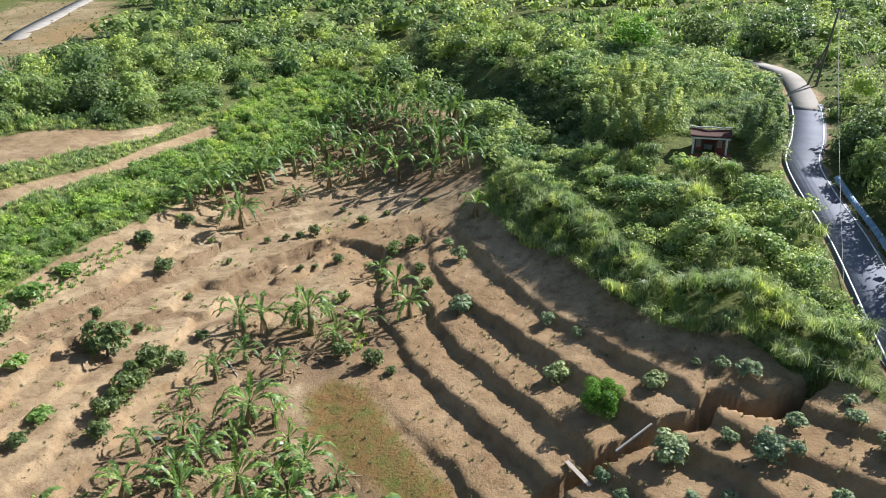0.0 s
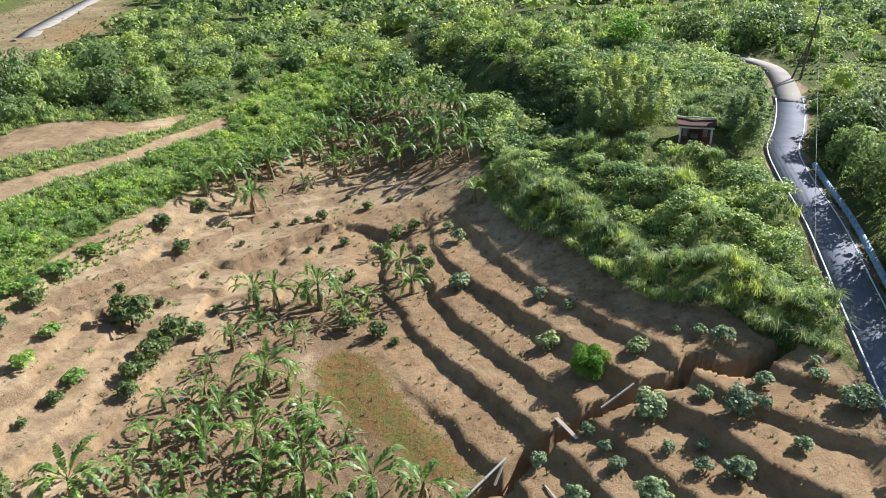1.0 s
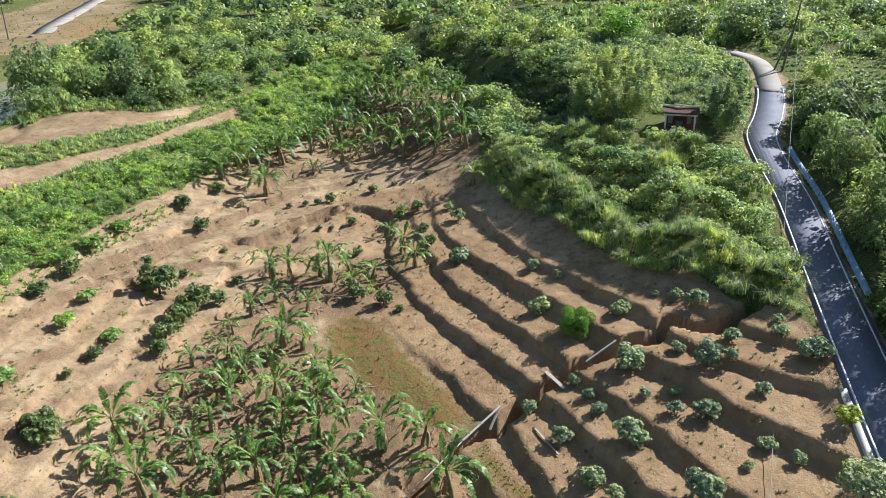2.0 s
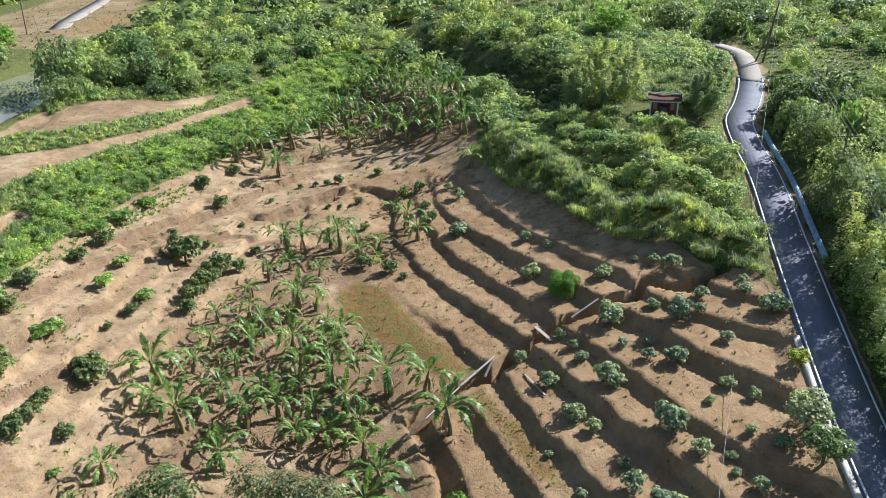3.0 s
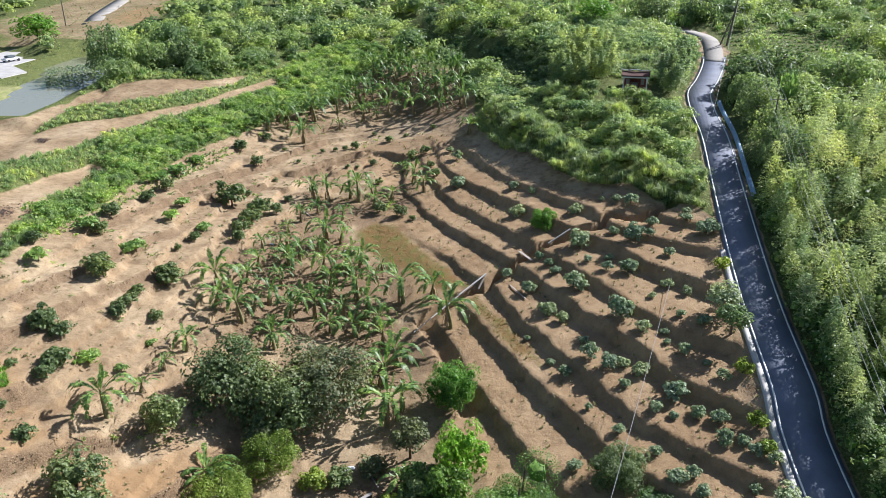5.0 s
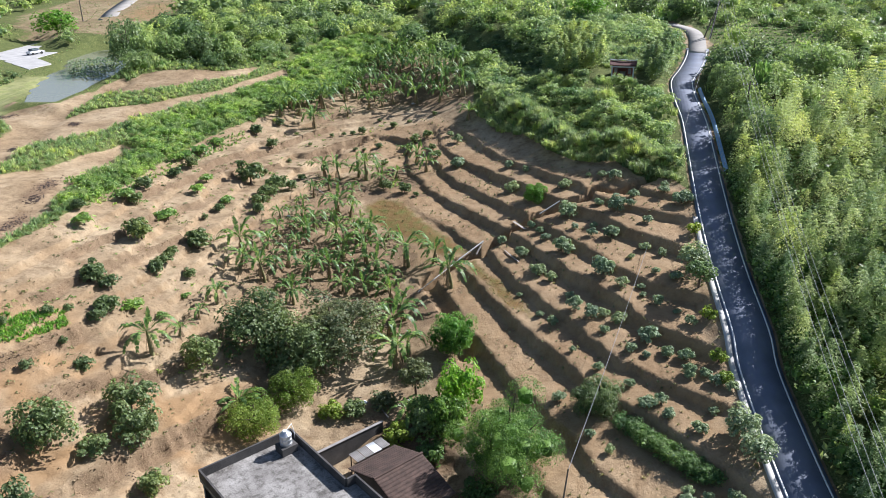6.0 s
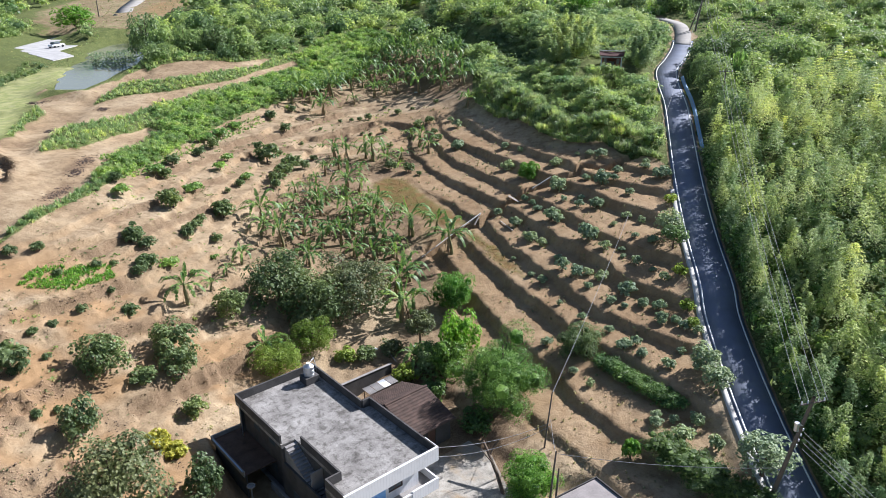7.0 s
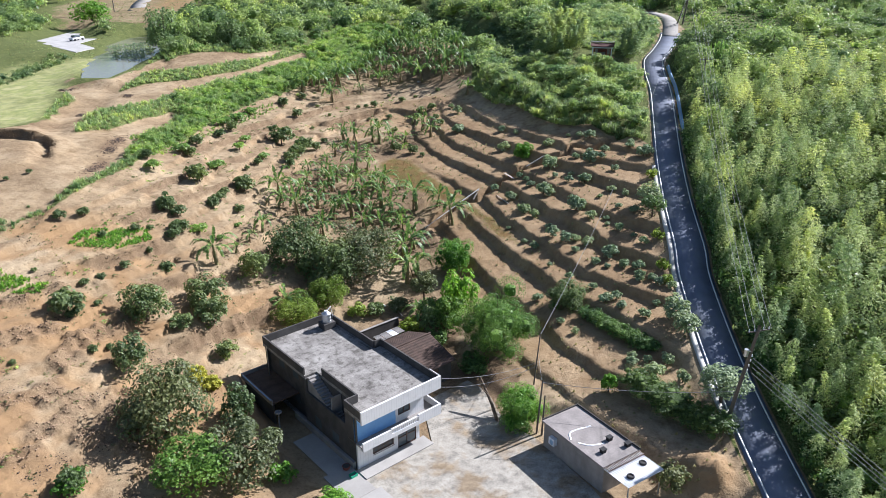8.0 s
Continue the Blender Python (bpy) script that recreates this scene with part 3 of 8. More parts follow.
def lie(x, y):
    """Height of the ground, and its layers: turf cover, red soil, leaf litter."""
    x, y = np.asarray(x, float), np.asarray(y, float)
    z = rolling(x, y)
    z = z - 4.0 * np.exp(-(to_line(x, y, RAVINE)[0] / 5.5) ** 2)
    rough = 0.5 + 0.5 * wave(x, y, 7.0, 0.4)
    # stepped terraces on the steep side, softer ones on the other
    inner = smooth(-to_polygon(x, y, TERRACED), -0.5, 3.0)
    on = inner > 0
    if on.any():
        z[on] += inner[on] * stepped(x[on], y[on])
    broken = np.zeros(x.shape)
    for high, pts in SCARPS:
        d, along = beside(x, y, pts)
        d = d + 0.3 * wave(x, y, 1.9, 0.6) + 0.12 * wave(x, y, 0.7, 1.4)
        ends = smooth(along, 0, 0.5) * smooth(len(pts) - 1 - along, 0, 0.5)
        z = z + ends * 0.65 * high * (2 * smooth(d, -0.4, 0.1) - 1) * np.clip(1 - np.abs(d) / 3.2, 0, 1)
        broken = np.maximum(broken, ends * smooth(0.75 - np.abs(d + 0.2) + 0.35 * wave(x, y, 1.1, 0.8), 0, 0.5))
    outer = smooth(-to_polygon(x, y, SLOPE), 0.0, 4.0)
    q = (z + 0.22 * wave(x, y, 6.0, 1.3) + 0.05 * wave(x, y, 1.6, 0.4)) / 0.95
    f = q - np.floor(q)
    tread = 0.95 * (np.floor(q) + 0.25 * f + 0.75 * smooth(f, 0.82, 0.90)) - 0.02
    z = z + outer * (tread - z) * np.clip(0.8 + 0.3 * smooth(y, 45, 65) + 0.35 * wave(x, y, 9.0, 3.7), 0.5, 1.0)
    riser = outer * smooth(f, 0.66, 0.78) * (1 - smooth(f, 0.90, 0.97)) * smooth(wave(x, y, 3.1, 2.9) + 0.4 * wave(x, y, 0.9, 1.0), -0.5, 0.5)
    soil = smooth(-to_polygon(x, y, ORCHARD), -0.6, 0.8)
    z = z + soil * (1 - 0.55 * inner) * (0.035 * wave(x, y, 0.9, 0.7) + 0.035 * wave(x, y, 0.47, 1.9) + 0.04 * wave(x, y, 2.3, 4.4) + smooth(wave(x, y, 6.0, 5.1) + 0.4 * wave(x, y, 1.6, 0.6), 0.25, 0.7) * 0.08 * wave(x, y, 0.62, 3.3)) + (1 - soil) * 0.35 * wave(x, y, 6.5, 0.2)
    torn = smooth(-x, 20, 28) * smooth(10 - y, 0, 8) * soil
    z = z + torn * (0.2 * np.abs(wave(x, y, 2.1, 7.1)) - 0.1 + 0.08 * wave(x, y, 0.95, 3.9)) * smooth(wave(x, y, 5.0, 1.9), -0.8, 0.2)
    # windrows of torn-up soil
    for pts in WINDROWS:
        d, _ = to_line(x, y, pts)
        heap = smooth(1.5 - d + 0.5 * wave(x, y, 1.5, 0.9) + 0.25 * wave(x, y, 0.6, 2.0), 0.0, 0.9)
        z = z + heap * (0.3 + 0.3 * wave(x, y, 0.6, 1.2) + 0.25 * wave(x, y, 1.0, 3.0))
        broken = np.maximum(broken, heap * (0.75 + 0.25 * wave(x, y, 0.7, 0.4)))
    # washed-out gully
    d, along = to_line(x, y, GULLY)
    wide = 0.72 + 0.28 * wave(x, y, 2.2, 0.9)
    z = z - (1 - smooth(d, wide * 0.72, wide * 1.1)) * (3.4 + 0.5 * wave(x, y, 3.0, 0.1))
    d2, _ = to_line(x, y, DITCH)
    z = z - (1 - smooth(d2, 0.5, 1.3)) * 0.9
    # benches, meadow, pond
    bare = np.zeros(x.shape)
    for poly, level in zip(BENCHES, (21.2, 19.6, 18.0, 18.0)):
        s = to_polygon(x, y, poly)
        bare = np.maximum(bare, smooth(-s, -0.6, 0.6))
        z = z - smooth(-s, -1.2, 0.6) * (0.45 if level > 18.5 else 0.6)
    s = to_polygon(x, y, MEADOW)
    z = z + smooth(-s, -3, 2) * (19.6 + 0.015 * (y - 60) - z) * 0.8
    bare = np.maximum(bare, smooth(-to_polygon(x, y, LOWFIELD), -0.6, 0.6))
    s = to_polygon(x, y, POND)
    z = z + smooth(-s, -5, -0.5) * (POND_Z + 0.3 - z) - smooth(-s, -0.6, 1.5) * 1.1
    z = z + smooth(-to_polygon(x, y, PAD_SITE), -5, -0.5) * (21.7 - z)
    z = z + 1.9 * np.exp(-((x - 23.6) ** 2 + (y + 17.8) ** 2) / 5.0) * (1 + 0.25 * wave(x, y, 0.9, 0.3))
    # yard and road
    s = to_polygon(x, y, YARD)
    z = z + smooth(-s, -1.6, 0.0) * (-0.06 - z)
    d, along = to_line(x, y, ROAD_XY)
    rz = np.interp(along, np.arange(len(ROAD_Z)), ROAD_Z)
    z = z + (1 - smooth(d, 2.6, 4.6)) * (rz - 0.12 - z)
    bare = np.maximum(bare, 0.55 * smooth(-to_polygon(x, y, CLEARING), -1, 3))
    cover = 1 - np.maximum(np.maximum(soil, bare), 1 - smooth(d, 2.2, 2.7))
    red = soil * smooth(-x, 14, 20) * smooth(20 - y, 0, 12) * smooth(rough + 0.3 * wave(x, y, 2.1, 3.3), 0.25, 0.75)
    red = np.maximum(red, 0.55 * inner * smooth(y, -12, 0))
    red = np.maximum(red, np.maximum(smooth(3.6 - np.hypot(x - 23.4, y + 17.8), 0, 1.5) * (0.5 + 0.5 * rough), smooth(-to_polygon(x, y, RED_PATCH), -3, 3)))
    red = np.maximum(np.maximum(red, bare * 0.1 * rough), 0.3 * riser * soil)
    return z, cover, red, soil, broken


def ground_z(x, y):
    return float(lie(np.array([x]), np.array([y]))[0][0])


def lines_over(lo, hi, step, far, growth=1.09):
    a = list(np.arange(lo, hi + 1e-6, step))
    s = step
    while a[-1] < far[1]:
        s *= growth
        a.append(a[-1] + s)
    s, left = step, []
    p = lo
    while p > far[0]:
        s *= growth
        p -= s
        left.append(p)
    return np.array(left[::-1] + a)


def np_mesh(name, verts, quads, smooth_faces=False):
    me = bpy.data.meshes.new(name)
    verts, quads = np.asarray(verts, np.float32), np.asarray(quads, np.int32)
    me.vertices.add(len(verts))
    me.vertices.foreach_set("co", verts.ravel())
    me.loops.add(quads.size)
    me.loops.foreach_set("vertex_index", quads.ravel())
    me.polygons.add(len(quads))
    me.polygons.foreach_set("loop_start", np.arange(0, quads.size, quads.shape[1], dtype=np.int32))
    if smooth_faces:
        me.polygons.foreach_set("use_smooth", np.ones(len(quads), bool))
    me.update(calc_edges=True)
    return me


def build_ground():
    gx, gy = lines_over(-54, 34, 0.32, (-700, 700)), lines_over(-34, 97, 0.32, (-400, 1100))
    X, Y = np.meshgrid(gx, gy)
    x, y = X.ravel(), Y.ravel()
    z, cover, red, soil, broken = lie(x, y)
    n, m = len(gx), len(gy)
    i = (np.arange(m - 1)[:, None] * n + np.arange(n - 1)).ravel()
    me = np_mesh("ground", np.stack([x, y, z], 1), np.stack([i, i + 1, i + n + 1, i + n], 1), True)
    litter = soil * smooth(wave(x, y, 2.6, 3.1) - 0.5 * smooth(np.hypot(x + 14, (y - 40) / 2), 6, 22), 0.15, 0.6) * smooth(24 - np.hypot(x + 13, (y - 55) / 2.2), 0, 8)
    # Mulch and dirt patches; the last two also paint shade by shed and tree.
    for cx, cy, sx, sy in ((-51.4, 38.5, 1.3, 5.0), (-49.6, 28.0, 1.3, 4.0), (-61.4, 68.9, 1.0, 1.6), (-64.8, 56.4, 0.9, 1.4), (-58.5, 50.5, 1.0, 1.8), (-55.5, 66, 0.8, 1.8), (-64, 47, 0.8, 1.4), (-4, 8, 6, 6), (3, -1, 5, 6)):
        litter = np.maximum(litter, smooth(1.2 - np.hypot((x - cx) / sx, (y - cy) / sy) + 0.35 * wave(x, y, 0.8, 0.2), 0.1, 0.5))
    litter = np.maximum(litter, 0.25 * smooth(-to_polygon(x, y, TERRACED), 0, 1) * smooth(wave(x, y, 1.4, 2.2), 0.2, 0.8))
    litter = np.maximum(litter, 0.4 * soil * smooth(-x, 20, 27) * smooth(8 - y, 0, 8) * smooth(wave(x, y, 3.1, 8.2) + 0.6 * wave(x, y, 1.1, 4.1) + 0.3 * wave(x, y, 0.5, 1.1), 0.1, 0.7))
    # Dead leaves under the bananas, with their patchy shade in the same brown.
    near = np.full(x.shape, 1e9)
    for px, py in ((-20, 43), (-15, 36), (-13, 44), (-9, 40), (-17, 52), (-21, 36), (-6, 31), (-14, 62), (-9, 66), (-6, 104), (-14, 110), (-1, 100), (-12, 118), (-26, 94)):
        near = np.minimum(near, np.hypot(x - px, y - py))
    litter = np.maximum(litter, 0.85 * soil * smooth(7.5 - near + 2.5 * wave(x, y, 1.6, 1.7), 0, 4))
    litter = np.maximum(litter, 0.9 * broken)
    pale = smooth(-to_polygon(x, y, MEADOW), -1.0, 1.5)
    weed = np.zeros(x.shape)
    for poly in (REDDISH, *OLIVE):
        weed = np.maximum(weed, smooth(-to_polygon(x, y, poly) + 0.5 * wave(x, y, 1.2, 0.7), -0.5, 0.9))
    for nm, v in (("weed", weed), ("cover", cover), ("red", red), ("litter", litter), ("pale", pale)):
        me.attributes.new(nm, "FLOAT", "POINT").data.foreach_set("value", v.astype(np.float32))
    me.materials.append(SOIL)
    return tagged(new("ground", me), "sandy terraced orchard soil running into green hillside", "ground", kind="structure")


ground = build_ground()


def ribbon(name, offset_a, offset_b, lift, depth, material, lo, hi, centre=None, level=None):
    """A strip along the road between two offsets from its middle (right is plus), with real thickness."""
    pts = ROAD[lo:hi] if centre is None else centre
    zs = ROAD_Z[lo:hi] if level is None else level
    p = np.array(pts)
    t = np.gradient(p, axis=0)
    t /= np.linalg.norm(t, axis=1)[:, None]
    side = np.stack([t[:, 1], -t[:, 0]], 1)
    a, b = p + side * offset_a, p + side * offset_b
    n = len(p)
    V = np.concatenate([np.c_[a, zs + lift], np.c_[b, zs + lift], np.c_[b, zs + lift - depth], np.c_[a, zs + lift - depth]])
    Q = []
    for k in range(n - 1):
        for r in range(4):
            u, v = r * n + k, ((r + 1) % 4) * n + k
            Q.append((u, u + 1, v + 1, v))
    Q += [(0, n, 2 * n, 3 * n), (n - 1, 4 * n - 1, 3 * n - 1, 2 * n - 1)]
    me = np_mesh(name, V, Q)
    me.materials.append(material)
    return me


road = tagged(new("road", ribbon("road", -2.2, 2.15, 0.0, 0.3, ASPHALT, 0, 75)), "narrow dark asphalt lane with white edge lines", "road", kind="structure")
lane_far = tagged(new("road", ribbon("road", -1.7, 1.7, 0.02, 0.3, DULL_CONCRETE, 72, len(ROAD))), "pale concrete lane climbing into the hills", "road", kind="structure")
for off in (-1.85, 1.8):
    e = new("edge_line", ribbon("edge_line", off - 0.08, off + 0.09, 0.006, 0.004, LINE, 0, 74))
    e.parent = road

# ---- plants ----
def part(name, me, material, parent, label="", smooth_faces=False):
    if isinstance(me, bmesh.types.BMesh):
        bm = me
        me = bpy.data.meshes.new(name)
        bm.to_mesh(me)
        bm.free()
        if smooth_faces:
            me.polygons.foreach_set("use_smooth", np.ones(len(me.polygons), bool))
    me.materials.clear()
    me.materials.append(material)
    ob = new(name, me)
    ob.parent = parent
    if label:
        tagged(ob, label)
    return ob


def rand_dirs(rng, n):
    v = rng.normal(size=(n, 3))
    return v / np.linalg.norm(v, axis=1)[:, None]


def leaves(rng, at, out, length, width, fold=0.15, face=None):
    """Rhombic leaves: at each place one quad that points along out, turned to face a way or at random."""
    n = len(at)
    side = np.cross(rand_dirs(rng, n) if face is None else face, out)
    side /= np.linalg.norm(side, axis=1)[:, None] + 1e-9
    up = np.cross(out, side)
    length = length * rng.uniform(0.7, 1.3, (n, 1))
    width = width * rng.uniform(0.7, 1.3, (n, 1))
    a = at - out * length * 0.5
    c = at + out * length * 0.5 - up * length * fold
    b = at + side * width * 0.5 + up * width * 0.2
    d = at - side * width * 0.5 + up * width * 0.2
    V = np.stack([a, b, c, d], 1).reshape(-1, 3)
    return V, np.arange(4 * n).reshape(-1, 4)


def core(rng, radius, k=2):
    """A rough closed lump that stops one from looking through the leaves."""
    V, Q = [], []
    for axis in range(3):
        for sign in (-1, 1):
            b = len(V)
            for i in range(k + 1):
                for j in range(k + 1):
                    v = np.zeros(3)
                    v[axis], v[(axis + 1) % 3], v[(axis + 2) % 3] = sign, 2 * i / k - 1, 2 * j / k - 1
                    V.append(v / np.linalg.norm(v))
            for i in range(k):
                for j in range(k):
                    q = (b + i * (k + 1) + j, b + (i + 1) * (k + 1) + j, b + (i + 1) * (k + 1) + j + 1, b + i * (k + 1) + j + 1)
                    Q.append(q if sign > 0 else q[::-1])
    V = np.array(V)
    wob = 1 + 0.22 * np.sin(V @ rng.uniform(-5, 5, 3) + rng.uniform(0, 6))
    return V * wob[:, None] * radius, np.array(Q)


def crown(seed, n, size, leaf, blobs=9, droop=0.2, hollow=0.62, aspect=0.55, squash=0.75, solid=1, loose=0.8, whorl=0):
    """Leaves on the skins of overlapping blobs, for a crown of about unit form scaled by size (x, y, z)."""
    rng = np.random.default_rng(seed)
    i = np.arange(blobs) + 0.5
    lat, lon = 1 - 1.75 * i / blobs, i * 2.39996 + seed
    c = np.stack([np.sqrt(1 - lat ** 2) * np.cos(lon), np.sqrt(1 - lat ** 2) * np.sin(lon), lat], 1)
    c = (c + rng.normal(0, 0.16, c.shape)) * rng.uniform(hollow * 0.75, hollow * 1.1, (blobs, 1))
    c[0] *= 0.4
    r = rng.uniform(0.24, 0.42, blobs) * (9 / max(blobs, 9)) ** 0.22
    k = rng.integers(0, blobs, n)
    d = rand_dirs(rng, n)
    d[:, 2] = np.where(d[:, 2] < -0.55, -d[:, 2], d[:, 2])
    p = c[k] + d * (r[k] * rng.uniform(0.5, 1.0, n) ** 0.5 * 1.14)[:, None]
    face = d * 0.8 + rand_dirs(rng, n) * loose + (0, 0, 0.45)
    face /= np.linalg.norm(face, axis=1)[:, None]
    out = np.cross(face, rand_dirs(rng, n)) + d * 0.25
    out[:, 2] -= droop
    out /= np.linalg.norm(out, axis=1)[:, None]
    scale = np.array(size) * (1, 1, squash)
    if whorl:
        m = n // whorl
        axis, base = d[:m] * 0.8 + rand_dirs(rng, m) * 0.5 + (0, 0, 0.35), p[:m]
        axis /= np.linalg.norm(axis, axis=1)[:, None]
        t1 = np.cross(axis, rand_dirs(rng, m))
        t1 /= np.linalg.norm(t1, axis=1)[:, None]
        t2 = np.cross(axis, t1)
        turn = np.arange(whorl) * 2 * np.pi / whorl
        out = axis[:, None] * 0.45 + t1[:, None] * np.cos(turn)[None, :, None] + t2[:, None] * np.sin(turn)[None, :, None]
        out[:, :, 2] -= droop * 0.6
        out = (out / np.linalg.norm(out, axis=2)[:, :, None]).reshape(-1, 3)
        face = np.repeat(axis, whorl, 0)
        V, Q = leaves(rng, np.repeat(base * scale, whorl, 0) + out * leaf * 0.5, out, leaf, leaf * aspect, 0.15, face)
    else:
        V, Q = leaves(rng, p * scale, out, leaf, leaf * aspect, 0.12, face)
    lumps_ = [(np.zeros(3), 0.36)] if solid == 1 else [(c[j], r[j] * (0.22 if loose > 0.9 else 0.45 if n > 1000 else 0.66)) for j in range(blobs)] + [(np.zeros(3), 0.4 if loose < 0.9 else 0.2)]
    for at, rad in lumps_ if solid else []:
        v, q = core(rng, rad, 1 if solid == 2 and loose < 0.9 and n <= 1000 else 2)
        Q = np.concatenate([Q, q + len(V)])
        V = np.concatenate([V, (v + at) * scale])
    return V, Q


def tuft(seed, n, height, spread, width, segs=3, tip=0.35):
    """Arching grass blades from one root."""
    rng = np.random.default_rng(seed)
    az = rng.uniform(0, 2 * np.pi, n)
    lean = rng.uniform(0.25, 1.0, n) * spread
    h = height * rng.uniform(0.6, 1.1, n)
    root = np.stack([rng.normal(0, 0.12 * height, n), rng.normal(0, 0.12 * height, n), np.zeros(n)], 1)
    dirs = np.stack([np.cos(az), np.sin(az)], 1)
    side = np.stack([-dirs[:, 1], dirs[:, 0], np.zeros(n)], 1)
    V, Q = [], []
    for s in range(segs + 1):
        t = s / segs
        c = root.copy()
        c[:, :2] += dirs * (lean * h * t ** 1.8)[:, None]
        c[:, 2] += h * (t * (1.35 - 0.35 * t) - (lean * 0.9) * t ** 2.6)
        w = width * (1 - t) ** 0.6 * 0.5 + 0.004
        V.append(c + side * w)
        V.append(c - side * w)
    V = np.stack(V, 1)
    m = V.shape[1]
    base = (np.arange(n) * m)[:, None]
    Q = np.concatenate([np.concatenate([base + 2 * s, base + 2 * s + 1, base + 2 * s + 3, base + 2 * s + 2], 1) for s in range(segs)])
    return V.reshape(-1, 3), Q


def plume(seed, n, height, reach, leaf):
    """The leaning feathery top of a bamboo: leaves in drooping sprays along an arching stem."""
    rng = np.random.default_rng(seed)
    tier = (rng.random(n) ** 0.8 * 11).astype(int)
    t = 0.32 + 0.68 * (tier + rng.uniform(-0.2, 0.2, n)) / 10.5
    az = tier * 2.4 + rng.normal(0, 0.45, n) + rng.integers(0, 3, n) * 2.1
    r = reach * np.maximum(1.06 - t, 0.02) ** 0.75 * rng.uniform(0.1, 1.0, n) ** 0.7
    bend = 0.16 * height * t ** 2.2
    p = np.stack([r * np.cos(az) + bend, r * np.sin(az), t * height + 0.25 * r - 0.30 * r * r / reach], 1)
    out = np.stack([np.cos(az), np.sin(az), rng.uniform(-0.6, 0.7, n)], 1) + rand_dirs(rng, n) * 0.4
    out /= np.linalg.norm(out, axis=1)[:, None]
    return leaves(rng, p, out, leaf, leaf * 0.30, 0.25, np.array([0.15, 0.1, 1.0]) + rand_dirs(rng, n) * 0.55)


def spread_over(poly, step, seed, keep=1.0):
    """Jittered places inside a polygon."""
    rng = np.random.default_rng(seed)
    p = np.array(poly)
    gx, gy = np.meshgrid(np.arange(p[:, 0].min(), p[:, 0].max(), step), np.arange(p[:, 1].min(), p[:, 1].max(), step))
    x, y = gx.ravel() + rng.uniform(-0.5, 0.5, gx.size) * step, gy.ravel() + rng.uniform(-0.5, 0.5, gx.size) * step
    ok = (to_polygon(x, y, poly) < 0) & (rng.random(x.size) < keep)
    return x[ok], y[ok]


def scatter(name, kinds, x, y, low, high, material, label, category, seed, sink=0.1, lift=None, tall=1.0):
    """One mesh of many plants that nobody could count: the kinds, turned and scaled, at the given places."""
    rng = np.random.default_rng(seed)
    z = lie(x, y)[0] - sink + (lift if lift is not None else 0.0)
    Vs, Qs, Ts, base = [], [], [], 0
    pick = rng.integers(0, len(kinds), len(x))
    for k, (V, Q) in enumerate(kinds):
        w = np.where(pick == k)[0]
        if not len(w):
            continue
        a, s = rng.uniform(0, 2 * np.pi, len(w)), rng.uniform(low, high, len(w))
        st = s * rng.uniform(0.85, 1.2, len(w)) * tall
        ca, sa = (np.cos(a) * s)[:, None], (np.sin(a) * s)[:, None]
        P = np.stack([V[None, :, 0] * ca - V[None, :, 1] * sa + x[w][:, None], V[None, :, 0] * sa + V[None, :, 1] * ca + y[w][:, None], V[None, :, 2] * st[:, None] + z[w][:, None]], 2)
        Vs.append(P.reshape(-1, 3))
        Ts.append(np.repeat(np.clip(rng.normal(0.55, 0.24, len(w)), 0.1, 1.0), len(V)))
        Qs.append((Q[None] + (np.arange(len(w)) * len(V))[:, None, None] + base).reshape(-1, Q.shape[1]))
        base += P.shape[0] * P.shape[1]
    me = np_mesh(name, np.concatenate(Vs), np.concatenate(Qs))
    me.attributes.new("tint", "FLOAT", "POINT").data.foreach_set("value", np.concatenate(Ts).astype(np.float32))
    me.materials.append(material)
    return tagged(new(name, me), label, category, kind="stuff")


def tube(paths, sides=6):
    """Tapered round limbs: each path is a list of (x, y, z, radius)."""
    V, Q = [], []
    for path in paths:
        p = np.array(path, float)
        t = np.gradient(p[:, :3], axis=0)
        t /= np.linalg.norm(t, axis=1)[:, None] + 1e-9
        ref = np.array([0.3, 0.9, 0.2]) if abs(t[0, 2]) > 0.7 else np.array([0, 0, 1.0])
        base = sum(len(v) for v in V)
        for i in range(len(p)):
            s = np.cross(t[i], ref)
            s /= np.linalg.norm(s) + 1e-9
            u = np.cross(s, t[i])
            a = np.arange(sides) * 2 * np.pi / sides
            V.append(p[i, :3] + (np.cos(a)[:, None] * s + np.sin(a)[:, None] * u) * p[i, 3])
        for i in range(len(p) - 1):
            for k in range(sides):
                a, b = base + i * sides + k, base + i * sides + (k + 1) % sides
                Q.append((a, b, b + sides, a + sides))
    return np.concatenate(V), np.array(Q)


def tube_mesh(name, paths, sides=6):
    V, Q = tube(paths, sides)
    return np_mesh(name, V, Q, True)


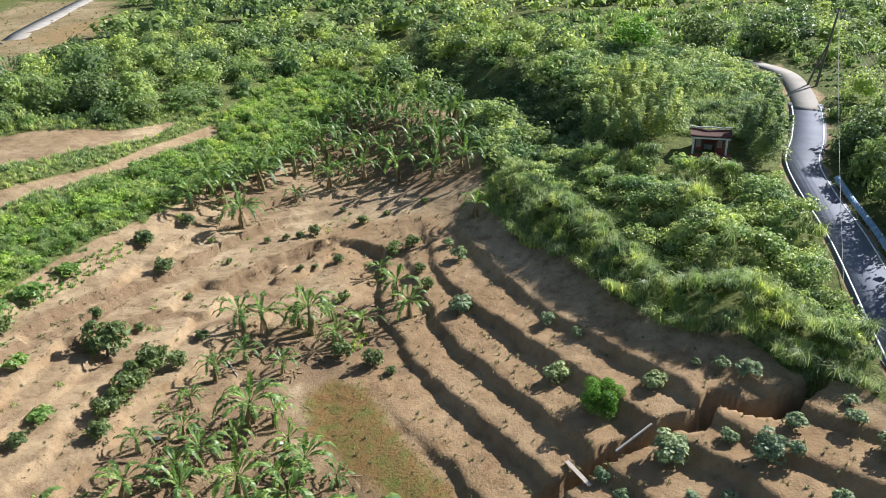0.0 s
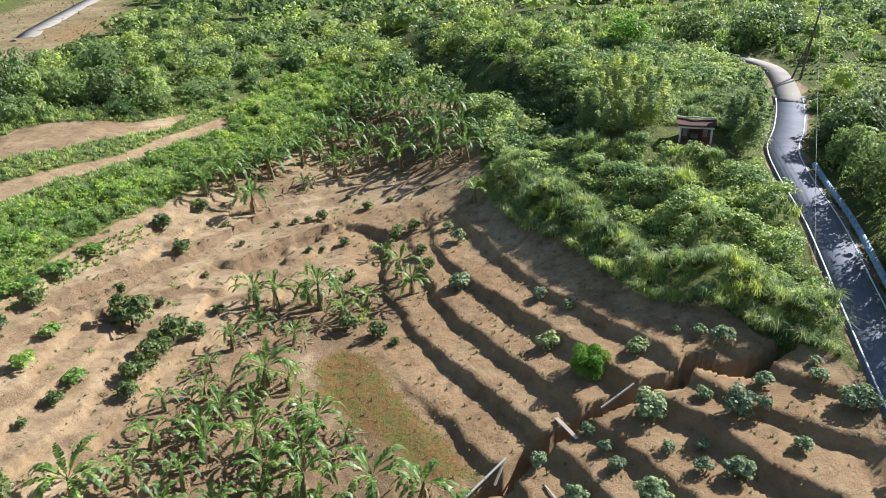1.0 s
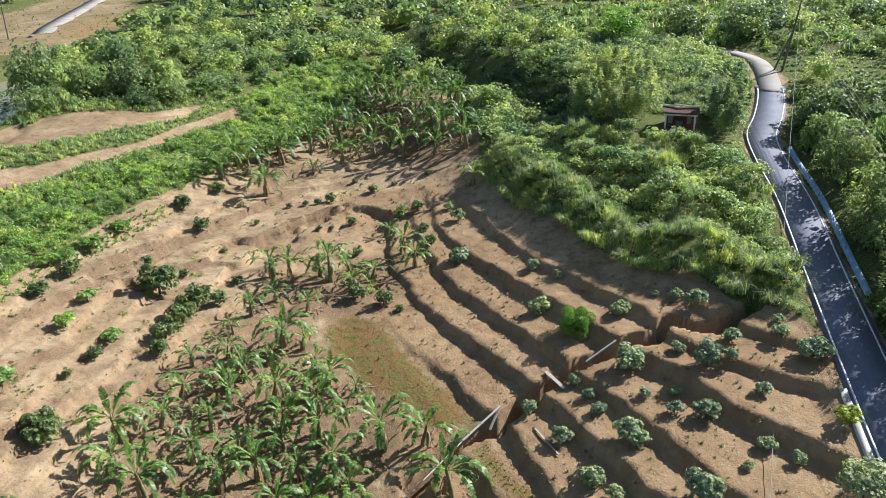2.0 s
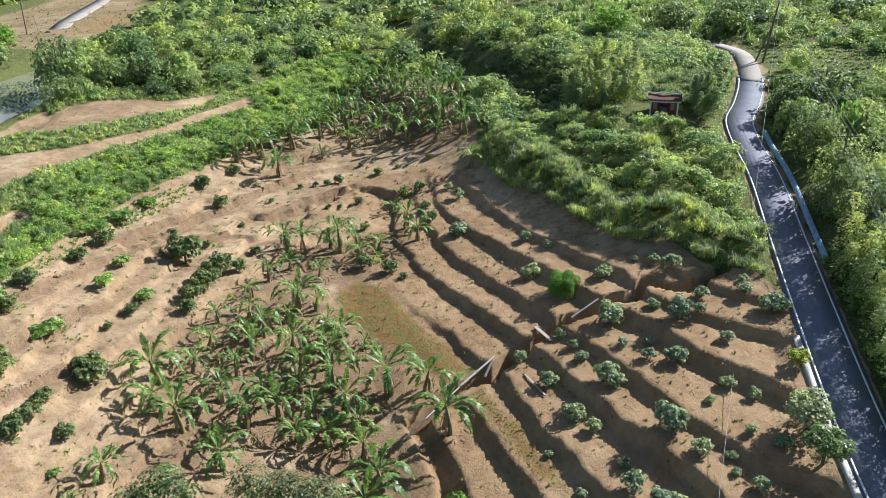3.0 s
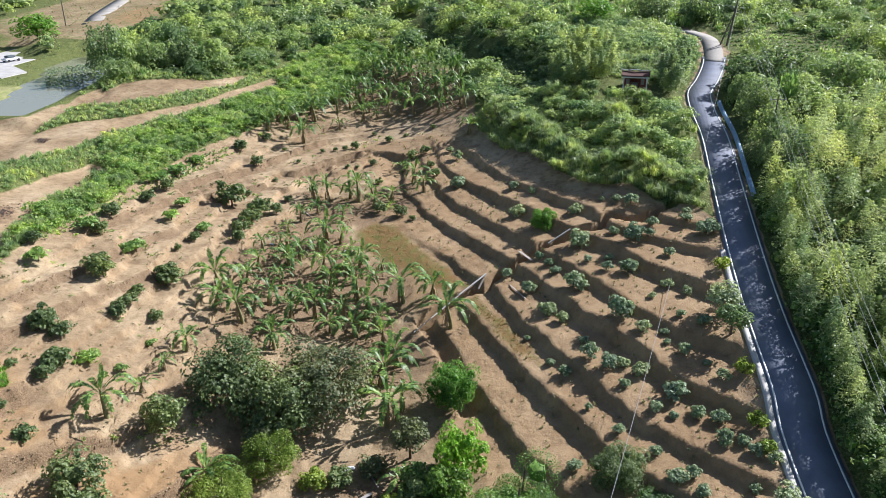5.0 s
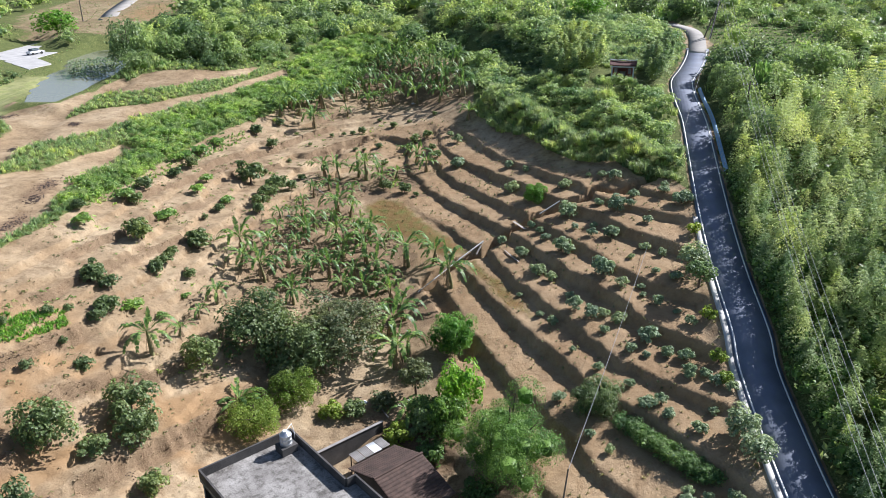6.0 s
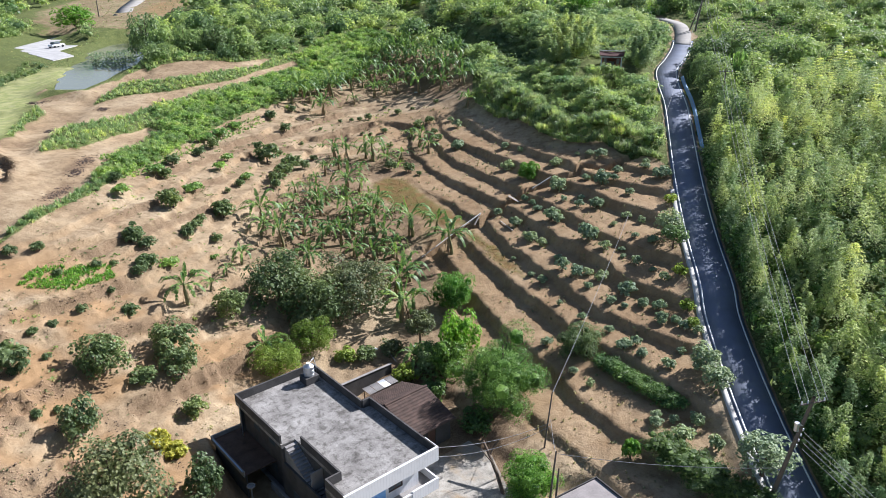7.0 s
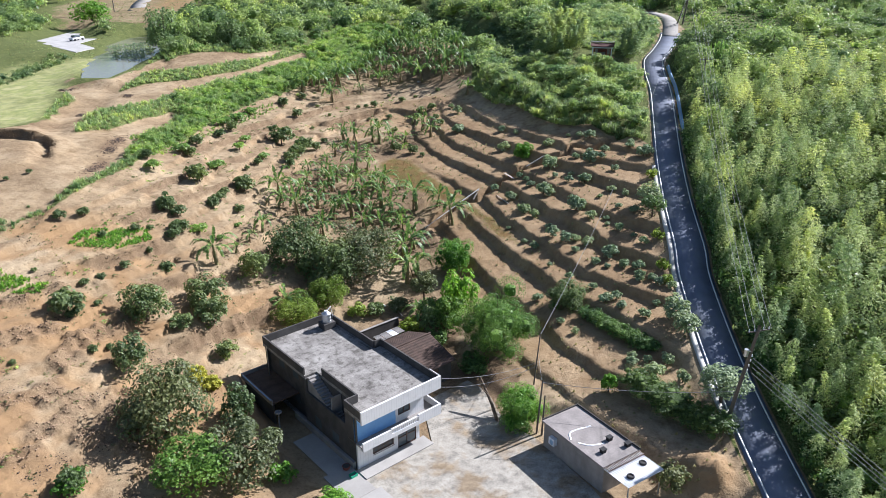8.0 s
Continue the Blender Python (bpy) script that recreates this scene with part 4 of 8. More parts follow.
def limbs(seed, height, spread, thick, forks=6, start=0.35):
    rng = np.random.default_rng(seed)
    lean = rng.normal(0, 0.06, 2) * height
    out = [[(0, 0, -0.25, thick * 1.25), (lean[0] * 0.3, lean[1] * 0.3, height * 0.3, thick), (lean[0], lean[1], height * 0.62, thick * 0.6), (lean[0] * 1.2, lean[1] * 1.2, height * 0.92, thick * 0.2)]]
    for k in range(forks):
        a = 2 * np.pi * (k + rng.uniform(-0.3, 0.3)) / forks
        z0 = height * rng.uniform(start, 0.6)
        f = z0 / (height * 0.62)
        o = np.array([lean[0] * f, lean[1] * f, z0])
        e = np.array([np.cos(a) * spread * rng.uniform(0.55, 0.85), np.sin(a) * spread * rng.uniform(0.55, 0.85), height * rng.uniform(0.65, 0.9)])
        m = (o + e) / 2 + np.array([0, 0, -0.08 * height])
        out.append([(*o, thick * 0.5), (*m, thick * 0.32), (*e, thick * 0.1)])
    return out


def make_tree(name, label, category, seed, height, radius, n, leaf, material, clear=0.35, thick=0.14, blobs=0, group="", droop=0.2, aspect=0.55, crown_name="crown", whorl=6, loose=1.0):
    """A tree or large shrub at the origin: forked stem and a leafy crown."""
    top = tagged(new(name), label, category, group)
    ch = height * (1 - clear)
    blobs = blobs or int(12 + 5 * radius)
    V, Q = crown(seed, n, (radius / 0.86, radius / 0.86, radius), leaf, blobs, droop, aspect=aspect, squash=1.0, solid=2, loose=loose, whorl=whorl)
    lo, hi = np.percentile(V[:, 2], 2), V[:, 2].max()
    V[:, 2] = height * clear + (V[:, 2] - lo) * ch / (hi - lo)
    part("trunk", tube_mesh("trunk", limbs(seed, height * 0.9, radius, thick)), BARK, top)
    part(crown_name, np_mesh(crown_name, V, Q), material, top)
    return top


def banana(seed, height, spread, nleaf, label, group):
    """Banana plant: sheathed stem, arching leaves torn into lobes along the midrib, and a skirt of dead ones."""
    rng = np.random.default_rng(seed)
    top = tagged(new("banana_plant"), label, "banana plant", group)
    lean = rng.normal(0, 0.08, 2) * height
    stem = height * 0.56
    part("stem", tube_mesh("stem", [[(0, 0, -0.15, 0.16), (0, 0, 0.3, 0.14), (lean[0] * 0.5, lean[1] * 0.5, stem * 0.6, 0.115), (lean[0], lean[1], stem, 0.085), (lean[0] * 1.1, lean[1] * 1.1, stem + 0.25, 0.03)]], 8), BANANA_STEM, top)
    ndead = 4
    for k in range(nleaf + ndead):
        dead, spear = k >= nleaf, k < 1
        az = k * 2.4 + rng.uniform(-0.35, 0.35)
        ln = spread * rng.uniform(1.3, 1.65) * (0.5 if dead else 0.62 if spear else 1.0)
        reach = rng.uniform(0.18, 0.35) if dead else rng.uniform(0.25, 0.45) if spear else rng.uniform(0.7, 0.95)
        rise = 0.1 if dead else rng.uniform(1.0, 1.3) if spear else rng.uniform(1.0, 1.6) * (1 - 0.62 * k / nleaf)
        drop = 1.1 if dead else 0.25 if spear else 0.8 * rise + rng.uniform(0.0, 0.3)
        segs, V, Q = 15, [], []
        d, s = np.array([np.cos(az), np.sin(az), 0]), np.array([-np.sin(az), np.cos(az), 0])
        o = np.array([lean[0], lean[1], stem - (0.3 if dead else 0.0)])
        def spine(t):
            return o + d * ln * reach * (t - 0.18 * t ** 3) + np.array([0, 0, ln * (rise * t - drop * t * t)])
        for i in range(segs):
            t0, t1 = i / segs, (i + 1) / segs
            a, b = spine(t0), spine(t1)
            half = 0.022 if t0 < 0.12 else (0.08 if dead else 0.155) * spread / 1.6 * math.sin(math.pi * min(1, (t0 - 0.04) / 0.97)) ** 0.6 + 0.01
            for sign in (-1, 1):
                w = half * rng.uniform(0.8, 1.15)
                sag = w * (rng.uniform(-0.55, -0.2) if t0 < 0.35 else rng.uniform(-0.1, 0.5))
                ahead_ = (b - a) * rng.uniform(0.35, 0.8)
                tip = s * sign * w - np.array([0, 0, sag]) + ahead_
                j = len(V)
                V += [a, b, b + tip - (b - a) * rng.uniform(0.1, 0.3), a + tip]
                Q.append((j, j + 1, j + 2, j + 3) if sign < 0 else (j + 3, j + 2, j + 1, j))
        part("leaf", np_mesh("leaf", V, Q), BANANA_DRY if dead else LEAF_BANANA, top, "withered hanging leaf" if dead else "")
    return top


def bush(seed, n, leaf, material, label, group, name="orchard_bush", flat=0.8, blobs=11):
    """A low rounded fruit bush of about one metre across, on a short stem."""
    top = tagged(new(name), label, "bush", group)
    V, Q = crown(seed, n, (0.62, 0.62, 0.62 * flat), leaf, blobs, 0.1, 0.55, 0.5, 1.0, 2, 0.6, 6)
    V[:, 2] += 0.08 - V[:, 2].min()
    part("stem", tube_mesh("stem", limbs(seed, 0.55, 0.35, 0.035, 4, 0.25), 5), BARK, top)
    part("foliage", np_mesh("foliage", V, Q), material, top)
    return top


def plant_out(kinds, places, seed, turn=True, base_size=1.0, sink=0.03):
    """Sets copies of the kinds at (x, y, size); the first of each kind is moved, not copied."""
    rng = np.random.default_rng(seed)
    for i, (x, y, s) in enumerate(places):
        k = kinds[int(rng.integers(0, len(kinds)))] if i >= len(kinds) else kinds[i]
        s = s / base_size * float(rng.uniform(0.9, 1.1))
        m = pose(x, y, ground_z(x, y) - sink, float(rng.normal(0, 3)), float(rng.normal(0, 3)), float(rng.uniform(0, 360)))
        if not k.get("set"):
            k["set"] = 1
            k["ob"].matrix_basis = m @ Matrix.Diagonal((s, s, s * float(rng.uniform(0.85, 1.15)), 1))
        else:
            c = copy_thing(k["ob"], m)
            c.scale = (s, s, s * float(rng.uniform(0.85, 1.15)))


def kinds_of(*obs):
    return [{"ob": o} for o in obs]

# ---- orchard bushes ----
RIGHT_A = [(0.6, 80.1, 1.3), (1.9, 76.9, 1.6), (1.8, 67.3, 2.3), (9.9, 61.8, 1.3), (12.1, 58.8, 1.1), (9.7, 54.5, 1.9), (16.9, 50.7, 1.8), (20.5, 51.8, 0.8), (22.3, 51.2, 1.3), (23.7, 49.5, 1.9), (25.3, 44.3, 1.4), (29.6, 45.4, 1.1), (29.1, 43.7, 1.5), (30.7, 40.9, 2.3), (16.5, 43.8, 2.5), (20.6, 43.9, 1.1), (22.5, 41.8, 2.4), (24.2, 41.6, 1.1), (11.6, 43.4, 1.2), (16.8, 39.7, 0.9), (19.2, 39.7, 1.0), (18.6, 37.5, 1.1), (21.0, 36.8, 2.1), (25.6, 37.8, 1.2)]
RIGHT_B = [(12.5, 41.3, 1.1), (13.1, 39.5, 1.1), (7.5, 41.6, 1.4), (9.8, 37.8, 1.7), (14.7, 36.2, 2.2), (15.5, 35.4, 1.5), (24.3, 33.2, 1.3), (22.3, 31.2, 0.8), (26.0, 31.4, 1.0), (24.3, 27.3, 0.9), (26.1, 25.8, 1.2), (18.7, 29.5, 2.3), (11.5, 33.3, 1.7), (12.8, 31.4, 1.4), (20.3, 26.5, 1.5), (22.3, 25.8, 1.0), (22.1, 24.1, 0.7), (23.4, 22.5, 1.2), (25.0, 20.6, 0.8), (25.8, 18.3, 1.3), (14.4, 27.0, 0.9), (14.7, 24.5, 1.6), (8.9, 29.8, 0.7), (10.8, 25.3, 0.9), (12.0, 23.3, 1.2), (16.2, 22.6, 1.7), (17.7, 22.8, 1.3), (19.0, 21.3, 1.4), (17.2, 19.8, 1.1)]
RIGHT_C = [(21.3, 17.6, 1.9), (19.3, 16.2, 1.2), (20.6, 15.1, 0.9), (22.6, 15.5, 0.8), (24.2, 14.2, 1.5), (13.5, 18.0, 0.8), (15.7, 14.7, 1.1), (23.9, 11.7, 1.3), (25.3, 11.2, 1.0), (18.2, 11.7, 1.0), (11.4, 11.8, 1.3), (19.1, 8.4, 1.5), (20.7, 6.7, 1.1), (22.9, 4.6, 1.6), (13.5, 6.4, 0.9), (14.9, 4.3, 0.9), (20.4, -1.2, 1.1), (20.1, -2.2, 1.2), (21.9, -1.9, 0.9), (22.0, -4.6, 1.8), (24.6, -5.8, 1.5), (23.9, -2.5, 1.4), (25.8, 4.1, 1.2), (24.9, 6.9, 0.9), (25.8, 9.9, 1.1), (23.8, 11.1, 1.0), (22.7, 14.9, 1.2), (20.5, 8.7, 1.1), (27.1, 9.1, 1.1)]
LEFT_A = [(-33.6, 77.2, 2.4), (-30.9, 83.8, 1.7), (-30.1, 72.6, 2.2), (-33.4, 63.4, 1.4), (-30.1, 57.7, 3.3), (-29.0, 62.5, 1.0), (-26.6, 69.6, 0.8), (-23.3, 62.7, 1.4), (-23.9, 57.7, 1.7), (-25.9, 56.8, 2.7), (-26.3, 53.3, 2.6), (-27.0, 50.3, 2.1), (-40.7, 44.2, 2.2), (-38.6, 56.8, 1.9), (-39.1, 51.6, 1.8), (-40.4, 40.0, 1.9), (-24.3, 77.0, 0.7), (-21.3, 83.4, 0.8), (-19.3, 84.4, 0.9), (-17.7, 85.1, 1.1), (-16.0, 86.1, 1.4), (-27.3, 80.9, 0.8), (-12.4, 80.5, 1.4), (-14.9, 78.8, 0.8), (-16.3, 77.5, 0.8), (-10.3, 88.7, 1.4), (-13.3, 92.5, 0.9), (-5.7, 81.1, 1.5)]
LEFT_B = [(-3.6, 81.4, 1.7), (-2.6, 75.4, 1.5), (-7.3, 90.7, 0.9), (-2.5, 92.1, 1.0), (-36.1, 30.4, 2.5), (-30.8, 33.9, 2.7), (-32.5, 29.8, 1.5), (-32.6, 27.7, 1.4), (-33.1, 25.9, 1.6), (-29.9, 27.4, 1.5), (-37.8, 20.9, 2.0), (-36.2, 20.4, 1.9), (-34.9, 16.5, 2.0), (-35.0, 15.0, 1.7), (-32.2, 41.5, 0.9), (-31.2, 44.8, 1.5), (-26.4, 47.3, 1.7), (-44.4, 33.3, 1.7), (-1.6, 71.9, 1.4), (-5.9, 80.1, 1.5), (-9.7, 61.9, 1.8), (-6.7, 60.4, 1.7), (-4.8, 59.1, 0.9), (-10.7, 71.8, 1.2)]
LEFT_C = [(-39.7, -3.8, 3.2), (-37.7, -1.4, 0.9), (-44.9, 0.5, 0.6), (-40.9, -12.6, 0.7), (-35.5, -8.1, 0.9), (-34.7, -6.3, 0.7), (-39.0, -4.2, 1.3), (-33.7, 8.3, 1.8), (-36.4, 10.6, 0.8), (-39.9, 1.0, 1.0), (-38.9, 2.8, 1.0), (-37.6, 6.1, 1.1), (-34.7, 17.0, 2.5), (-46.9, 11.2, 1.5), (-44.7, 13.0, 1.4), (-41.7, 10.4, 1.0), (-38.9, 13.2, 1.1), (-37.9, 15.1, 1.0), (-24.7, -1.2, 2.4), (-55.8, 22.0, 0.8), (-57.5, 19.5, 0.7), (-31.0, -23.8, 2.1), (-36.6, 31.0, 2.8), (-31.2, 34.9, 2.6), (-33.3, 27.0, 1.4), (-32.6, 29.4, 1.3), (-37.3, 21.0, 1.8), (-37.8, 20.2, 1.8)]
pale = [bush(s, 2000, 0.092, LEAF_BUSH, "rounded pale green fruit bush on a bare terrace", "terrace bushes") for s in (1, 2, 3, 4)]
plant_out(kinds_of(*pale), RIGHT_A + RIGHT_B + RIGHT_C, 11, base_size=0.98)
deep = [bush(s, 2200, 0.08, LEAF_DARK, "small dark green fruit bush on sandy slope", "slope bushes") for s in (5, 6, 7)]
plant_out(kinds_of(*deep), LEFT_A + LEFT_B + LEFT_C, 12, base_size=0.95)
lime = [bush(8, 620, 0.12, LEAF_FEATHER, "dull yellow-green leafy shrub beside the lane", "roadside shrubs", "shrub")]
plant_out(kinds_of(*lime), [(30.4, 33.6, 1.5), (27.6, 18.5, 1.3), (27.0, 12.7, 1.5), (26.8, 9.9, 1.3)], 13, base_size=0.86)
herb = [bush(s, 300, 0.14, LEAF_FRESH, "sprawling low weed patch on bare soil", "weeds", "weed_patch", 0.35) for s in (21, 22)]
plant_out(kinds_of(*herb), [(-34.8, 47.3, 1.9), (-31.0, 47.8, 1.7), (-36.0, 38.1, 2.8), (-32.9, 18.7, 2.0), (-30.3, 19.0, 1.1), (-35.1, 52.6, 1.6), (-39.2, 62.9, 2.4), (-37.8, 68.2, 2.0), (-41.0, 57.3, 1.9), (-41.4, 39.3, 2.2), (-42.3, 29.8, 2.2), (-40.1, 59.0, 2.3), (-29.3, 23.8, 1.1)], 14, base_size=0.86)

# ---- bananas ----
BANANA_A = [(-19.8, 64.9, 3.4), (-17.6, 65.4, 3.4), (-14.6, 66.5, 3.5), (-13.1, 65.4, 4.0), (-11.3, 67.8, 2.9), (-8.4, 66.1, 3.8), (-10.9, 63.9, 2.8), (-18.4, 60.5, 2.7), (-14.9, 58.9, 2.6), (-20.4, 56.8, 2.0), (-21.3, 53.1, 2.4), (-16.4, 51.8, 3.8), (-14.3, 52.3, 3.8), (-21.0, 49.4, 2.7), (-23.3, 46.7, 2.6), (-23.2, 42.7, 4.1), (-19.8, 44.8, 3.0), (-18.6, 46.3, 3.1), (-11.2, 47.2, 3.6), (-8.2, 46.3, 2.6), (-12.4, 45.3, 3.5), (-3.4, 67.6, 3.5), (-5.3, 71.1, 3.3), (-7.4, 77.1, 3.2), (-16.7, 49.3, 2.3)]
BANANA_B = [(-29.3, 13.1, 3.6), (-27.9, 17.1, 2.7), (-27.1, 21.0, 2.3), (-26.1, 24.3, 3.2), (-25.8, 36.3, 3.7), (-25.4, 32.2, 3.5), (-23.4, 42.2, 3.3), (-20.2, 35.7, 3.4), (-22.3, 31.3, 3.5), (-18.3, 28.4, 3.4), (-17.5, 33.5, 3.6), (-16.0, 32.8, 3.3), (-14.0, 40.9, 3.6), (-10.6, 39.8, 3.9), (-5.1, 39.5, 4.5), (-8.4, 45.0, 3.4), (-7.7, 34.2, 3.7), (-5.7, 20.1, 4.7), (-6.8, 25.7, 5.0), (0.6, 34.1, 4.3), (-21.5, 33.6, 3.0), (-19.7, 39.3, 3.2), (-15.0, 35.3, 3.1), (-11.7, 36.2, 2.5), (-1.8, 39.6, 3.2)]
BANANA_C = [(-31.4, 87.1, 4.2), (-28.2, 90.6, 4.4), (-24.8, 86.1, 4.9), (-24.6, 96.6, 4.3), (-19.7, 95.1, 2.7), (-21.2, 102.5, 4.1), (-16.1, 99.0, 3.2), (-11.0, 101.6, 3.6), (-6.2, 100.0, 3.6), (-13.3, 100.5, 2.8), (-1.6, 98.0, 3.5), (3.7, 85.0, 3.1), (-15.6, 118.2, 4.1), (-10.9, 118.4, 4.1), (-7.3, 114.7, 4.0), (-3.0, 113.9, 4.0), (-4.6, 107.1, 3.8), (-11.6, 110.5, 3.9), (-7.8, 105.7, 3.3), (-13.1, 116.8, 3.6), (-0.3, 103.9, 3.7), (3.5, 97.2, 3.5), (-9.1, 111.3, 3.9), (-5.9, 119.8, 3.7), (1.4, 114.4, 4.0), (-1.2, 110.0, 3.9), (-17.5, 109.0, 3.9), (-19.1, 105.0, 3.3), (-14.8, 124.8, 3.8), (-12.1, 126.6, 3.9), (-8.5, 124.3, 3.8), (-4.1, 122.2, 3.8), (-15.1, 103.4, 2.9), (-3.2, 102.8, 3.3), (2.6, 105.7, 3.3)]
BANANA_D = [(-17.5, 104.5, 4.0), (-18.5, 111.0, 4.2), (-20.5, 115.5, 4.0), (-16.0, 123.0, 4.2), (-12.0, 124.0, 4.2), (-8.0, 121.5, 4.0), (-4.0, 119.5, 4.2), (-0.5, 117.0, 4.0), (1.5, 112.0, 4.2), (3.0, 107.5, 4.0), (-9.5, 108.5, 3.8), (-14.5, 107.0, 3.8), (-1.5, 108.5, 4.0), (-22.5, 107.0, 4.0), (-26.0, 100.0, 4.0), (-27.5, 95.0, 4.0), (-30.0, 92.5, 4.0), (-9.0, 113.0, 4.0), (-17.0, 114.5, 4.0), (-23.5, 38.5, 3.2), (-19.0, 42.5, 3.4), (-21.5, 45.0, 3.0), (-17.0, 37.5, 3.2), (-13.0, 33.0, 3.0), (-15.5, 44.0, 3.3), (-11.5, 43.0, 3.4), (-9.0, 36.5, 3.3), (-19.0, 31.0, 3.2), (-12.5, 49.5, 3.2), (-10.0, 33.0, 3.4), (-4.2, 22.5, 3.6), (-5.0, 28.5, 3.4), (-20.2, 11.1, 3.2), (-4.0, 12.0, 3.4), (-13.5, 38.5, 3.0), (-7.0, 31.5, 3.0)]
plants = [banana(s, h, w, n, "banana plant with torn arching leaves and withered skirt", "banana plants") for s, h, w, n in ((31, 2.3, 1.7, 12), (32, 2.7, 1.9, 13), (33, 2.0, 1.6, 11), (34, 2.5, 1.8, 13), (35, 1.6, 1.4, 9))]
x, y = spread_over([(-18, 122), (-17, 128), (-7, 126), (1, 120), (5, 103), (4, 92), (0, 97), (-8, 101), (-19, 100), (-28, 91), (-32, 88), (-31, 93), (-24, 108)], 3.2, 36, 0.3)
BANANA_D += [(float(a), float(b), 3.4) for a, b in zip(x, y)]
GROVE = []
for a, b, s in BANANA_A + BANANA_B + BANANA_C + BANANA_D:
    if all(math.hypot(a - c, b - d) > (1.75 if b < 80 else 1.8) for c, d, _ in GROVE) and to_polygon(np.array([a]), np.array([b]), SCRUB)[0] > -2.0:
        GROVE.append((a, b, s))
plant_out(kinds_of(*plants), [(x, y, min(2.0, max(1.0, s / (2.5 if y < 80 else 2.3)))) for x, y, s in GROVE], 15)

# ---- trees round the house and along the lane ----
def tree_at(x, y, width, seed, material, label, height=None, clear=0.3, n=None, leaf=0.165, name="tree", **more):
    h = height or width * 0.85
    n = n or int(230 * width * width / (leaf / 0.2) ** 2) + 1200
    ob = make_tree(name, label, "tree", seed, h, width / 2, n, leaf, material, clear, 0.03 + 0.025 * width, **more)
    ob.location = (x, y, ground_z(x, y) - 0.05)
    ob.rotation_euler = (0, 0, seed * 1.7)
    return ob


tree_at(28.4, 27.2, 3.7, 41, LEAF_BUSH, "round fruit tree with whitish leaves beside the lane", 3.6)
tree_at(28.0, 23.4, 3.6, 42, LEAF_WOOD, "flat-topped green tree on a thin trunk by the lane", 3.2, 0.45)
tree_at(12.9, 50.1, 3.4, 43, LEAF_BRIGHT, "bright green rounded shrub on a terrace", 2.5, 0.08, n=9000, leaf=0.14, whorl=0)
tree_at(26.3, 3.6, 3.3, 44, LEAF_BUSH, "pale grey-green tree at the lane's edge", 2.8)
tree_at(26.6, 0.9, 3.3, 45, LEAF_BUSH, "pale grey-green tree at the lane's edge", 2.6)
tree_at(27.2, -9.8, 5.2, 46, LEAF_BUSH, "whitish leaved tree overhanging the lane", 4.2, 0.4)
SLOPE_TREES = [(-33.1, -0.4, 5.0, 4.0), (-28.5, 5.4, 4.8, 3.6), (-26.9, 2.8, 4.0, 3.2), (-31.9, -8.2, 3.6, 3.4), (-20.9, -10.5, 3.4, 3.6), (-29.7, 0.2, 2.4, 1.6), (-24.9, 14.2, 3.8, 3.6)]
for i, (x, y, w, h) in enumerate(SLOPE_TREES):
    tree_at(x, y, w, 50 + i, LEAF_DARK, "dark green mango tree on the sandy slope", h * 1.1, 0.18)
tree_at(-26.3, -14.8, 8.3, 60, LEAF_DRY, "wide dull olive tree with thin foliage", 7.4, 0.15)
tree_at(-18.6, -18.0, 6.8, 61, LEAF_DRY, "dense dark fruit tree close to the house", 5.8, 0.15)
tree_at(-22.1, -20.5, 7.0, 62, LEAF_GREEN, "green and yellowish tree below the house", 4.6)
for i, (x, y) in enumerate(((-26.6, -5.7), (-24.9, -6.3))):
    tree_at(x, y, 2.1, 63 + i, LEAF_YELLOW, "small shrub with bright yellow leaves", 1.5, 0.15, leaf=0.28)
tree_at(-20.6, 19.9, 8.4, 66, LEAF_DARK, "broad dark mango tree among bananas", 6.7, 0.1)
tree_at(-16.2, 18.2, 8.0, 166, LEAF_DARK, "broad dark mango tree among bananas", 6.3, 0.1)
tree_at(-12.7, 21.8, 11.0, 67, LEAF_DRY, "large spreading tree with dull grey-green foliage", 7.2, 0.12)
tree_at(-16.7, 14.9, 3.2, 68, LEAF_DRY, "sparse tree with withered brown-green leaves", 3.2, 0.4)
tree_at(-18.4, 8.8, 6.0, 69, LEAF_FEATHER, "yellow-green feathery tree behind the house", 3.8, 0.1, leaf=0.17, n=9000, whorl=0)
tree_at(-15.5, 13.2, 5.0, 70, LEAF_FEATHER, "yellow-green feathery tree behind the house", 4.2, 0.1, leaf=0.17, n=8000, whorl=0)
tree_at(-3.2, 16.1, 3.8, 71, LEAF_DRY, "slim dull green tree behind the tiled shed", 4.4, 0.35)
tree_at(0.6, 22.5, 5.2, 72, LEAF_BRIGHT, "dense glossy bright green tree", 5.0, 0.12, n=11000, leaf=0.15, whorl=0, loose=0.75, blobs=30, droop=0.05)
tree_at(1.2, 13.6, 4.6, 73, LEAF_BRIGHT, "upright bright green tree behind the shed", 5.6, 0.1)
tree_at(5.6, 4.0, 9.6, 74, LEAF_GREEN, "tall green shade tree beside the yard", 8.6, 0.12, n=30000, leaf=0.15, whorl=0, loose=0.8, blobs=34, droop=0.05)
tree_at(3.0, 1.6, 3.6, 78, LEAF_HEDGE, "dark shrub in the shade of a tall tree", 2.6, 0.05, name="shrub")
tree_at(0.2, 9.8, 4.4, 79, LEAF_GREEN, "leafy dark green tree behind the tiled shed", 4.6, 0.1)
tree_at(-11.7, 12.5, 2.4, 75, LEAF_FEATHER, "low yellow-green leafy shrub behind the house", 1.6, 0.1, name="shrub")
